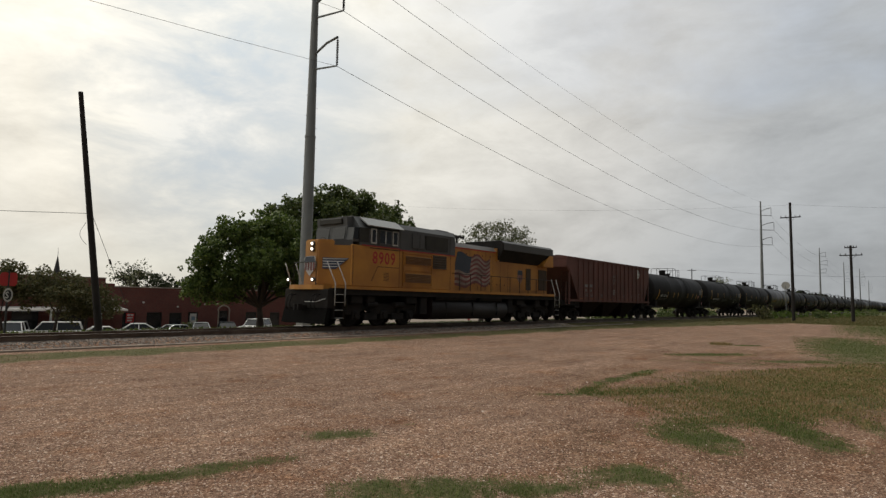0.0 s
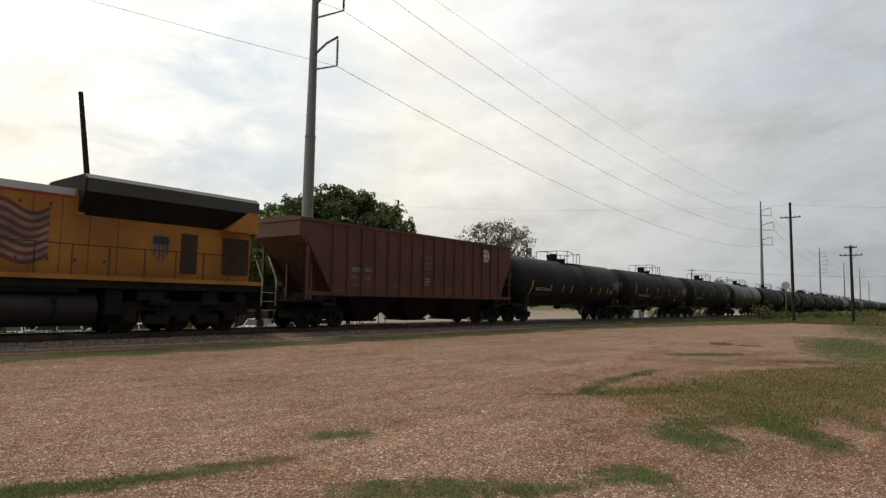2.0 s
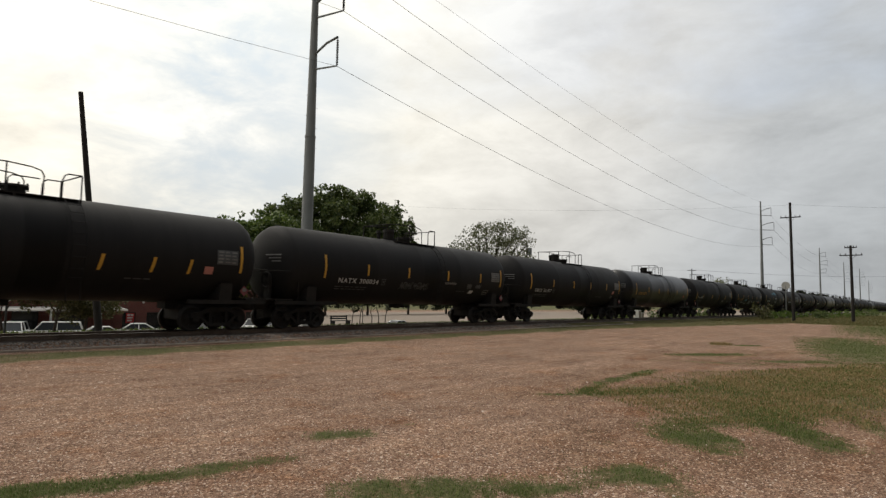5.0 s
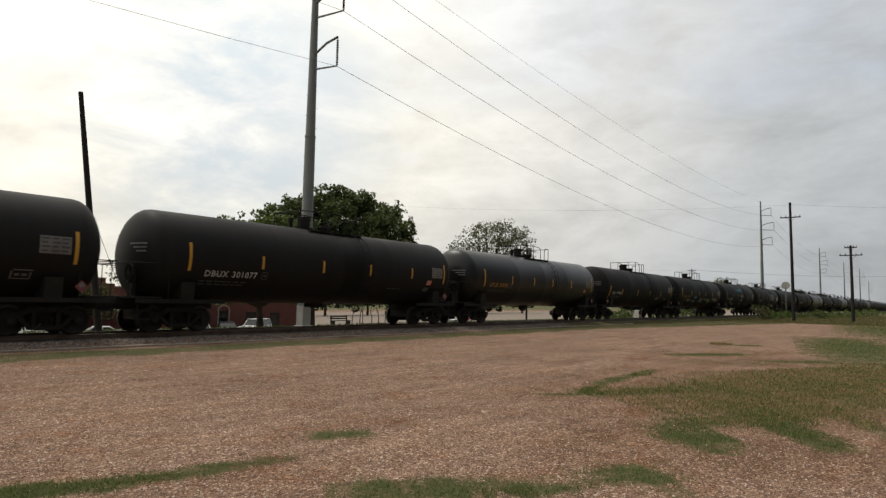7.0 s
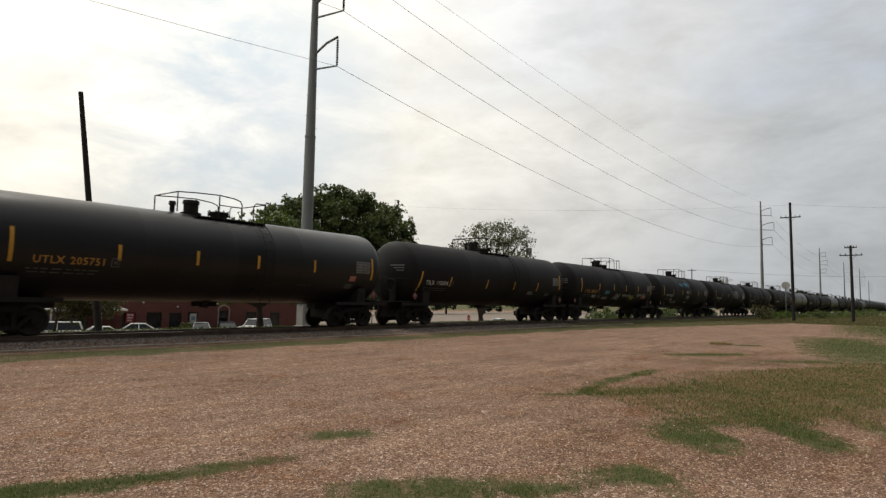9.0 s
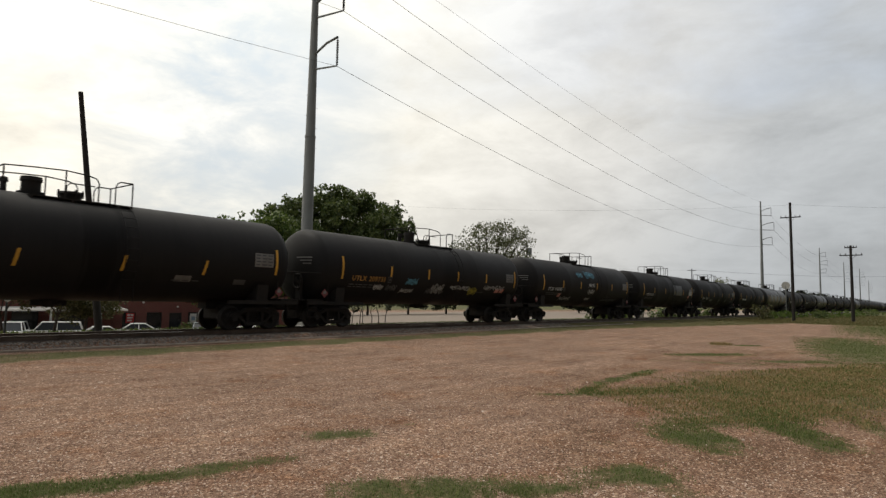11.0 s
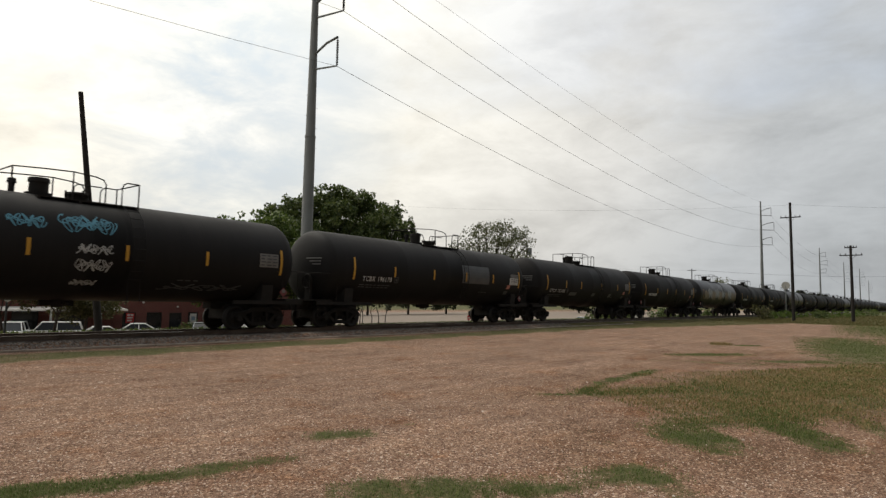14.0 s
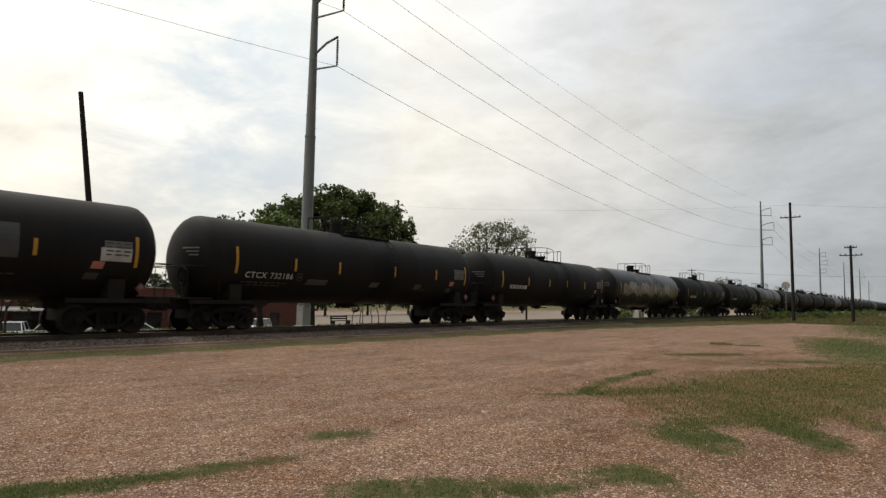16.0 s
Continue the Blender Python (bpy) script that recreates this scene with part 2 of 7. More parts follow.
# patches of grass on the gravel lot: x, y, half length, half width, turn, amount, height
PATCHES = [(3.2, 5.44, 0.95, 0.19, -17, 1.0, 0.07), (2.2, 5.74, 0.8, 0.28, -20, 1.0, 0.07), (1.4, 5.95, 0.7, 0.34, -20, 1.0, 0.07), (5.2, 5.6, 0.38, 0.23, -28, 1.0, 0.06),
           (4.25, 3.42, 0.78, 0.36, -42, 1.0, 0.07), (4.9, 2.75, 0.45, 0.20, -42, 0.9, 0.07), (5.27, 2.86, 0.18, 0.09, -55, 0.7, 0.06), (5.85, 2.35, 0.56, 0.34, -40, 0.95, 0.07), (5.6, 1.75, 0.3, 0.14, -60, 0.6, 0.06),
           (6.27, 5.43, 0.12, 0.06, -25, 0.8, 0.05), (4.98, 4.36, 0.05, 0.05, 0, 0.9, 0.06), (7.04, 3.01, 0.12, 0.10, 0, 0.5, 0.05),
           (10.08, 5.33, 0.42, 0.11, -44, 0.9, 0.06), (11.2, 5.18, 0.9, 0.17, 10, 0.95, 0.07), (12.8, 5.38, 1.0, 0.19, 2, 0.95, 0.07), (14.6, 5.45, 1.1, 0.20, 3, 0.95, 0.07), (11.5, 4.4, 1.2, 0.36, -32, 0.95, 0.08),
           (13.2, 3.0, 2.9, 1.2, -25, 0.72, 0.13), (16.8, 2.3, 3.4, 1.35, -30, 0.72, 0.13), (10.9, 2.35, 1.6, 1.0, -45, 0.74, 0.12), (13.6, 1.1, 3.0, 0.95, -12, 0.72, 0.13), (19.5, 1.6, 2.4, 1.0, -25, 0.70, 0.12), (13.0, 2.2, 1.3, 0.5, -30, 0.8, 0.08), (16.0, 1.4, 1.6, 0.4, -25, 0.75, 0.09),
           (8.1, 2.42, 0.74, 0.46, 40, 1.0, 0.08), (9.5, 2.45, 1.0, 0.50, -35, 0.78, 0.08), (9.9, 1.7, 0.9, 0.38, 5, 0.76, 0.10), (9.05, 1.2, 0.66, 0.32, 30, 0.9, 0.08), (10.3, 0.65, 0.9, 0.18, 20, 0.7, 0.08), (7.45, 1.9, 0.22, 0.12, -60, 0.8, 0.07),
           (28.0, 7.05, 0.5, 0.40, 0, 1.0, 0.25), (28.3, 6.1, 0.6, 0.28, -40, 0.9, 0.10), (21.9, 5.9, 1.4, 0.5, -38, 0.9, 0.08), (19.2, 4.7, 1.8, 0.40, -65, 0.6, 0.05), (21.4, 3.1, 1.5, 0.45, -50, 0.8, 0.07), (24.0, 4.9, 1.6, 0.22, -30, 0.45, 0.05),
           (30.0, 2.4, 9.5, 1.9, 10, 1.0, 0.08), (58.0, 2.3, 18.0, 3.5, 6, 0.85, 0.10)]


def wobble(x, y, s, k=0.0):
    """Smooth waves that break straight edges, about -1 to 1."""
    return (np.sin(x * 1.31 * s + 1.7 + k) * np.cos(y * 1.77 * s - 0.6 + k) + 0.6 * np.sin(x * 3.1 * s - y * 2.3 * s + k) + 0.4 * np.cos(x * 5.9 * s + y * 7.3 * s + 2 * k)) / 2.0


def dusty(x, y):
    """Brown trodden soil that lies between and around the grass patches, 0 to 1."""
    g = np.zeros_like(x)
    for px, py, a, b, turn, amount, _ in PATCHES:
        if px > 6.5 and px < 25:
            c, s = math.cos(radians(turn)), math.sin(radians(turn))
            u, v = ((x - px) * c + (y - py) * s) / (a + 1.2), (-(x - px) * s + (y - py) * c) / (b + 0.9)
            g = np.maximum(g, np.clip((1.35 - np.sqrt(u * u + v * v) + 0.25 * wobble(x, y, 1.3, px)) / 0.8, 0, 1))
    return g * (0.75 + 0.40 * wobble(x, y, 1.9, 4.0))


def grassy(x, y):
    """How much grass grows at a place, 0 to 1."""
    g = np.zeros_like(x)
    for px, py, a, b, turn, amount, _ in PATCHES:
        c, s = math.cos(radians(turn)), math.sin(radians(turn))
        u, v = ((x - px) * c + (y - py) * s) / a, (-(x - px) * s + (y - py) * c) / b
        d = np.sqrt(u * u + v * v) + 0.34 * wobble(x, y, 2.2, px) + 0.30 * wobble(x, y, 6.5, py) + 0.22 * wobble(x, y, 15.0, py)
        g = np.maximum(g, amount * np.clip((1.62 - d) / 1.15, 0, 1))
    g = g * (0.86 + 0.26 * wobble(x, y, 3.3, 1.0) + 0.16 * wobble(x, y, 9.0, 2.0))
    g = np.maximum(g, 0.30 * dusty(x, y) * (0.7 + 0.9 * wobble(x, y, 5.0, 7.0)))      # stray tufts
    edge = 16.5 + 0.5 * wobble(x, y, 0.6) - 5.4 * np.clip((x - 38) / 33, 0, 1)
    strip = np.clip((y - edge) / 0.5, 0, 1) * np.clip((18.85 + 1.9 * np.clip((x - 26) / 14, 0, 1) - y) / 0.3, 0, 1)
    g = np.maximum(g, (0.80 + 0.25 * wobble(x, y, 0.9)) * strip)
    g = np.maximum(g, np.clip((x - 70 - 3 * wobble(x, y, 0.2)) / 4, 0, 1) * (y < 19.7) * 0.9)
    back = np.clip((y - 23.9) / 0.6, 0, 1) * np.clip((38.5 + 1.2 * wobble(x, y, 0.2) - y) / 1.5, 0, 1)
    far = np.maximum(np.clip((y - 150) / 20, 0, 1), np.clip((y - 37) / 2, 0, 1) * np.clip((54 - y) / 4, 0, 1) * np.clip((x - 1.5 * y) / 5, 0, 1))
    g = np.maximum(g, np.maximum(back * 0.9, far))
    g = np.maximum(g, np.clip((-2.5 - y) / 3, 0, 1) * 0.8)
    return g


def land(x, y):
    """The ground's height."""
    z = 0.012 * wobble(x, y, 0.5) + 0.02 * np.clip((y - 15.5) / 3.5, 0, 1)
    bed = np.clip((y - 19.55) / 0.75, 0, 1) * np.clip((24.4 - y) / 0.9, 0, 1)
    z = z + 0.15 * bed
    z = z - 0.55 * np.clip((y - 24.2) / 10, 0, 1) - 1.9 * np.clip((y - 38) / 12, 0, 1)
    return z


def steps(stops):
    """Growing grid lines: (from, to, step) stretches."""
    out = []
    for a, b, s in stops:
        out += list(np.arange(a, b, s))
    return np.array(out + [stops[-1][1]])


def ground_material():
    m = bpy.data.materials.new("gravel_and_grass")
    m.use_nodes = True
    nt = m.node_tree
    N, L = nt.nodes.new, nt.links.new
    b = nt.nodes["Principled BSDF"]
    b.inputs["Roughness"].default_value = 0.95
    b.inputs["Specular IOR Level"].default_value = 0.15
    tc, at = N("ShaderNodeTexCoord"), N("ShaderNodeAttribute")
    at.attribute_name = "grass"

    def noise_node(scale, detail=5, rough=0.6):
        n = N("ShaderNodeTexNoise")
        n.inputs["Scale"].default_value, n.inputs["Detail"].default_value, n.inputs["Roughness"].default_value = scale, detail, rough
        L(tc.outputs["Object"], n.inputs["Vector"])
        return n

    def ramp(src, stops):
        r = N("ShaderNodeValToRGB")
        e = r.color_ramp.elements
        e[0].position, e[0].color = stops[0][0], (*stops[0][1], 1)
        e[1].position, e[1].color = stops[-1][0], (*stops[-1][1], 1)
        for p, c in stops[1:-1]:
            e.new(p).color = (*c, 1)
        L(src, r.inputs[0])
        return r

    def mix(f, a, c, mode="MIX"):
        x = N("ShaderNodeMix")
        x.data_type, x.blend_type = "RGBA", mode
        if isinstance(f, float):
            x.inputs["Factor"].default_value = f
        else:
            L(f, x.inputs["Factor"])
        L(a, x.inputs["A"])
        L(c, x.inputs["B"])
        return x.outputs["Result"]
    v1, v2 = N("ShaderNodeTexVoronoi"), N("ShaderNodeTexVoronoi")
    for v, s in ((v1, 46.0), (v2, 110.0)):
        v.inputs["Scale"].default_value = s
        L(tc.outputs["Object"], v.inputs["Vector"])
    sep = N("ShaderNodeSeparateColor")
    L(v1.outputs["Color"], sep.inputs[0])
    stones = ramp(sep.outputs[0], [(0.0, GRAVEL[0]), (0.35, GRAVEL[1]), (0.7, GRAVEL[2]), (0.9, GRAVEL[3]), (1.0, GRAVEL[4])])
    sep2 = N("ShaderNodeSeparateColor")
    L(v2.outputs["Color"], sep2.inputs[0])
    grit = ramp(sep2.outputs[1], [(0.0, GRAVEL[0]), (0.6, GRAVEL[1]), (1.0, GRAVEL[3])])
    pick = noise_node(9.0, 3)
    pickr = ramp(pick.outputs["Fac"], [(0.42, (0, 0, 0)), (0.58, (1, 1, 1))])
    base = mix(pickr.outputs[0], stones.outputs[0], grit.outputs[0])
    # shade in the crevices between stones, put into the colour
    crevice_shade = ramp(v1.outputs["Distance"], [(0.0, (1.1, 1.1, 1.1)), (0.55, (0.95, 0.95, 0.95)), (0.8, (0.54, 0.50, 0.48))])
    base = mix(1.0, base, crevice_shade.outputs[0], "MULTIPLY")
    broad = ramp(noise_node(0.35, 6).outputs["Fac"], [(0.3, (0.82, 0.80, 0.78)), (0.5, (1.0, 1.0, 1.0)), (0.7, (1.12, 1.10, 1.06))])
    base = mix(1.0, base, broad.outputs[0], "MULTIPLY")
    st = N("ShaderNodeMapping")                    # faint wheel tracks along the lot
    st.inputs["Rotation"].default_value, st.inputs["Scale"].default_value = (0, 0, radians(-8)), (0.22, 2.6, 1)
    L(tc.outputs["Object"], st.inputs["Vector"])
    sn = N("ShaderNodeTexNoise")
    sn.inputs["Scale"].default_value, sn.inputs["Detail"].default_value = 1.0, 5
    L(st.outputs[0], sn.inputs["Vector"])
    tr = ramp(sn.outputs["Fac"], [(0.36, (0.88, 0.86, 0.85)), (0.5, (1.0, 1.0, 1.0)), (0.66, (1.16, 1.16, 1.16))])
    base = mix(1.0, base, tr.outputs[0], "MULTIPLY")
    mott = ramp(noise_node(2.6, 7, 0.7).outputs["Fac"], [(0.32, (0.74, 0.66, 0.58)), (0.5, (1.0, 1.0, 1.0)), (0.68, (1.10, 1.06, 1.0))])
    base = mix(1.0, base, mott.outputs[0], "MULTIPLY")
    clump = ramp(noise_node(15.0, 4, 0.75).outputs["Fac"], [(0.36, (0.76, 0.73, 0.71)), (0.5, (1.0, 1.0, 1.0)), (0.64, (1.22, 1.21, 1.20))])
    base = mix(1.0, base, clump.outputs[0], "MULTIPLY")
    rusty = ramp(noise_node(0.9, 8, 0.7).outputs["Fac"], [(0.52, (1, 1, 1)), (0.66, (0.86, 0.70, 0.56))])
    base = mix(1.0, base, rusty.outputs[0], "MULTIPLY")
    so, dirt_mix = N("ShaderNodeAttribute"), N("ShaderNodeMath")
    so.attribute_name, dirt_mix.operation = "soil", "MULTIPLY"
    L(so.outputs["Fac"], dirt_mix.inputs[0])
    L(ramp(noise_node(3.4, 7, 0.72).outputs["Fac"], [(0.30, (0.25, 0.25, 0.25)), (0.62, (1, 1, 1))]).outputs[0], dirt_mix.inputs[1])
    earth = mix(1.0, base, ramp(noise_node(7.0, 6, 0.7).outputs["Fac"], [(0.3, (0.50, 0.43, 0.34)), (0.7, (0.76, 0.66, 0.53))]).outputs[0], "MULTIPLY")
    base = mix(dirt_mix.outputs[0], base, earth)
    soil = ramp(noise_node(26.0, 6, 0.75).outputs["Fac"], [(0.3, (0.042, 0.046, 0.018)), (0.5, (0.088, 0.090, 0.035)), (0.7, (0.165, 0.138, 0.068))])
    gn = noise_node(6.0, 8, 0.75)
    add = N("ShaderNodeMath")
    add.operation = "MULTIPLY_ADD"
    add.inputs[1].default_value, add.inputs[2].default_value = 1.55, -0.78
    L(gn.outputs["Fac"], add.inputs[0])
    s2 = N("ShaderNodeMath")
    s2.operation = "ADD"
    L(at.outputs["Fac"], s2.inputs[0])
    L(add.outputs[0], s2.inputs[1])
    gm = ramp(s2.outputs[0], [(0.30, (0, 0, 0)), (0.80, (1, 1, 1))])
    col = mix(gm.outputs[0], base, soil.outputs[0])
    # paved yard and street beyond the track
    pv = N("ShaderNodeAttribute")
    pv.attribute_name = "paved"
    pave = ramp(noise_node(1.2, 8, 0.7).outputs["Fac"], [(0.3, (0.20, 0.165, 0.135)), (0.7, (0.28, 0.235, 0.195))])
    col = mix(pv.outputs["Fac"], col, pave.outputs[0])
    L(col, b.inputs["Base Color"])
    bp = N("ShaderNodeBump")
    bp.invert = True
    bp.inputs["Strength"].default_value, bp.inputs["Distance"].default_value = 0.9, 0.013
    L(v1.outputs["Distance"], bp.inputs["Height"])
    bp2 = N("ShaderNodeBump")
    bp2.inputs["Strength"].default_value, bp2.inputs["Distance"].default_value = 0.6, 0.03
    L(gn.outputs["Fac"], bp2.inputs["Height"])
    L(bp.outputs[0], bp2.inputs["Normal"])
    L(bp2.outputs[0], b.inputs["Normal"])
    return m


GRAVEL = [(0.084, 0.047, 0.032), (0.226, 0.135, 0.093), (0.352, 0.222, 0.156), (0.50, 0.372, 0.278), (0.72, 0.61, 0.52)]


def ground():
    xs = steps([(-2500, -300, 220), (-300, -40, 26), (-40, -4, 3), (-4, 32, 0.14), (32, 90, 0.8), (90, 260, 6), (260, 900, 40), (900, 4500, 400)])
    ys = steps([(-2500, -300, 220), (-300, -30, 27), (-30, -2, 2.5), (-2, 25, 0.14), (25, 60, 0.9), (60, 160, 5), (160, 800, 40), (800, 4500, 370)])
    X, Y = np.meshgrid(xs, ys)
    Z = land(X, Y)
    co = np.stack([X, Y, Z], -1).reshape(-1, 3)
    nx, ny = len(xs), len(ys)
    i = (np.arange(ny - 1)[:, None] * nx + np.arange(nx - 1)[None, :]).reshape(-1)
    me = bpy.data.meshes.new("ground")
    me.from_pydata(co.tolist(), [], np.stack([i, i + 1, i + nx + 1, i + nx], -1).tolist())
    g = me.attributes.new("grass", "FLOAT", "POINT")
    g.data.foreach_set("value", grassy(X, Y).reshape(-1).astype(np.float32))
    q = me.attributes.new("soil", "FLOAT", "POINT")
    q.data.foreach_set("value", np.clip(dusty(X, Y), 0, 1).reshape(-1).astype(np.float32))
    p = me.attributes.new("paved", "FLOAT", "POINT")
    p.data.foreach_set("value", (np.clip((Y - 38.5 - 1.2 * wobble(X, Y, 0.2)) / 1.5, 0, 1) * np.clip((150 - Y) / 20, 0, 1) * (1 - np.clip((54 - Y) / 4, 0, 1) * np.clip((X - 1.5 * Y) / 5, 0, 1))).reshape(-1).astype(np.float32))
    me.materials.append(ground_material())
    ob = new("ground", me)
    me.shade_smooth()
    return tagged(ob, "pinkish gravel lot with scattered grass patches", "ground", kind="structure")


def in_view(n, near, far, spread=38):
    """Random places on the lot in front of the camera, thinning with distance."""
    d = near * (far / near) ** rng.random(n)
    a = radians(38.2) + np.radians((rng.random(n) * 2 - 1) * spread)
    return d * np.cos(a), d * np.sin(a)


def joined(name, verts, faces, mat, label, category, kind="stuff"):
    me = bpy.data.meshes.new(name)
    me.from_pydata(verts, [], faces)
    me.materials.append(mat)
    return tagged(new(name, me), label, category, kind=kind)


def stones(name, x, y, z, size, mat, label):
    """Many small rough stones, each an uneven octahedron half sunk in the ground."""
    n = len(x)
    base = np.array([(1, 0, 0), (0, 1, 0), (-1, 0, 0), (0, -1, 0), (0, 0, 0.7), (0, 0, -0.5)])
    v = base[None] * (size[:, None, None] * (0.7 + 0.6 * rng.random((n, 6, 1))))
    a = rng.random(n) * 6.28
    c, s = np.cos(a)[:, None], np.sin(a)[:, None]
    v = np.stack([v[..., 0] * c - v[..., 1] * s, v[..., 0] * s + v[..., 1] * c, v[..., 2]], -1)
    v += np.stack([x, y, z], -1)[:, None]
    f = np.array([(0, 1, 4), (1, 2, 4), (2, 3, 4), (3, 0, 4), (1, 0, 5), (2, 1, 5), (3, 2, 5), (0, 3, 5)])
    f = f[None] + 6 * np.arange(n)[:, None, None]
    return joined(name, v.reshape(-1, 3).tolist(), f.reshape(-1, 3).tolist(), mat, label, "stones")


def island_material(name, stops, rough=0.9, spec=0.2, translucent=0.0):
    """Colour picked piece by piece."""
    m = bpy.data.materials.new(name)
    m.use_nodes = True
    nt = m.node_tree
    b = nt.nodes["Principled BSDF"]
    b.inputs["Roughness"].default_value, b.inputs["Specular IOR Level"].default_value = rough, spec
    geo, r = nt.nodes.new("ShaderNodeNewGeometry"), nt.nodes.new("ShaderNodeValToRGB")
    e = r.color_ramp.elements
    e[0].position, e[0].color = 0.0, (*stops[0], 1)
    e[1].position, e[1].color = 1.0, (*stops[-1], 1)
    for k, c in enumerate(stops[1:-1]):
        e.new((k + 1) / (len(stops) - 1)).color = (*c, 1)
    nt.links.new(geo.outputs["Random Per Island"], r.inputs[0])
    nt.links.new(r.outputs[0], b.inputs["Base Color"])
    if translucent:
        t, mx = nt.nodes.new("ShaderNodeBsdfTranslucent"), nt.nodes.new("ShaderNodeMixShader")
        nt.links.new(r.outputs[0], t.inputs["Color"])
        mx.inputs[0].default_value = translucent
        nt.links.new(b.outputs[0], mx.inputs[1])
        nt.links.new(t.outputs[0], mx.inputs[2])
        nt.links.new(mx.outputs[0], nt.nodes["Material Output"].inputs[0])
    return m


def blades(name, x, y, height, mat, label, width=0.006, lean=0.5, tops=None):
    """Single grass blades: narrow bent triangles."""
    n = len(x)
    a, l = rng.random(n) * 6.28, (rng.random(n) - 0.2) * lean
    h = height * (0.5 + rng.random(n))
    z = land(x, y) if tops is None else tops
    dx, dy = np.cos(a), np.sin(a)
    w = width * (0.6 + 0.8 * rng.random(n))
    p = np.stack([x, y, z - 0.01], -1)
    side = np.stack([-dy * w, dx * w, 0 * w], -1)
    mid = p + np.stack([dx * l * h * 0.3, dy * l * h * 0.3, h * 0.6], -1)
    tip = p + np.stack([dx * l * h, dy * l * h, h], -1)
    v = np.stack([p - side, p + side, mid + side * 0.7, mid - side * 0.7, tip], 1)
    k = 5 * np.arange(n)[:, None]
    quads = (np.array([[0, 1, 2, 3]]) + k).tolist()
    tris = (np.array([[3, 2, 4]]) + k).tolist()
    return joined(name, v.reshape(-1, 3).tolist(), quads + tris, mat, label, "grass")


GRASS = island_material("grass_blade", [(0.055, 0.090, 0.021), (0.088, 0.132, 0.033), (0.125, 0.16, 0.046), (0.20, 0.19, 0.08)], translucent=0.3)
VERGE = island_material("verge_blade", [(0.085, 0.085, 0.032), (0.13, 0.125, 0.047), (0.18, 0.155, 0.066), (0.24, 0.185, 0.095)], translucent=0.2)
DRY_GRASS = island_material("dry_weed", [(0.14, 0.145, 0.050), (0.23, 0.185, 0.078), (0.34, 0.215, 0.105), (0.42, 0.28, 0.155)], translucent=0.2)
PEBBLE = island_material("pebble", [(0.10, 0.055, 0.036), (0.26, 0.15, 0.098), (0.38, 0.24, 0.165), (0.48, 0.345, 0.25), (0.64, 0.54, 0.46)])
CHIP = island_material("limestone_chip", [(0.38, 0.31, 0.25), (0.52, 0.45, 0.38), (0.62, 0.57, 0.51)])
BALLAST = island_material("ballast_stone", [(0.07, 0.055, 0.045), (0.15, 0.125, 0.105), (0.22, 0.19, 0.165), (0.30, 0.27, 0.24)])


def lot_cover():
    x, y = in_view(60000, 3.2, 17.0)
    keep = grassy(x, y) < 0.5
    x, y = x[keep], y[keep]
    stones("pebbles", x, y, land(x, y), 0.004 + 0.009 * rng.random(len(x)) ** 2, PEBBLE, "loose pinkish pebbles on the gravel lot")
    x, y = in_view(90, 4.0, 17.0)
    stones("limestone_chips", x, y, land(x, y), 0.009 + 0.014 * rng.random(len(x)) ** 2, CHIP, "pale limestone chips scattered on the gravel lot")
    gx, gy, gh = [], [], []
    for px, py, a, b, turn, amount, h in PATCHES:
        area = 4 * a * b
        near = math.hypot(px, py)
        n = int(min(70000, area * 24000 * amount / (1 + (near / 5.5) ** 1.5)))
        u, v = (rng.random(n) * 2 - 1) * a * 1.15, (rng.random(n) * 2 - 1) * b * 1.15
        c, s = math.cos(radians(turn)), math.sin(radians(turn))
        x, y = px + u * c - v * s, py + u * s + v * c
        g = grassy(x, y)
        k = g ** 1.2 > 0.06 + 0.94 * rng.random(n)
        gx.append(x[k])
        gy.append(y[k])
        gh.append(np.full(k.sum(), h))
    gx, gy, gh = map(np.concatenate, (gx, gy, gh))
    dry = (gh > 0.115) & (rng.random(len(gh)) > 0.35 + 0.35 * wobble(gx, gy, 1.1, 3.0))
    d = np.hypot(gx, gy)
    for pick, m, nm, lb in ((~dry, GRASS, "grass", "short green grass in patches on the lot"), (dry, DRY_GRASS, "weeds", "brownish dry weeds on the lot")):
        blades(nm, gx[pick], gy[pick], gh[pick] * 0.34 * (0.3 + 1.1 * rng.random(pick.sum())), m, lb, 0.0013 + 0.00028 * d[pick], 2.2)
    x, y = 2 + 100 * rng.random(90000) ** 1.4, 11.0 + 9.8 * rng.random(90000)
    k = (grassy(x, y) > 0.3 + 0.5 * rng.random(90000)) & (y > 16 - 0.12 * np.clip(x - 30, 0, 40))
    blades("verge_grass", x[k], y[k], np.full(k.sum(), 0.028), VERGE, "rough olive grass verge beside the ballast", 0.007 + 0.0003 * x[k], 1.5)
    x, y = 10 + 90 * rng.random(26000) ** 1.3, 24.3 + 14 * rng.random(26000)
    blades("far_verge_grass", x, y, np.full(len(x), 0.16), GRASS, "rough grass beyond the track", 0.03)
    x, y = 72 + 110 * rng.random(26000) ** 1.3, -6 + 25.5 * rng.random(26000)
    blades("meadow_grass", x, y, np.full(len(x), 0.10), VERGE, "tall green grass at the end of the lot", 0.05)


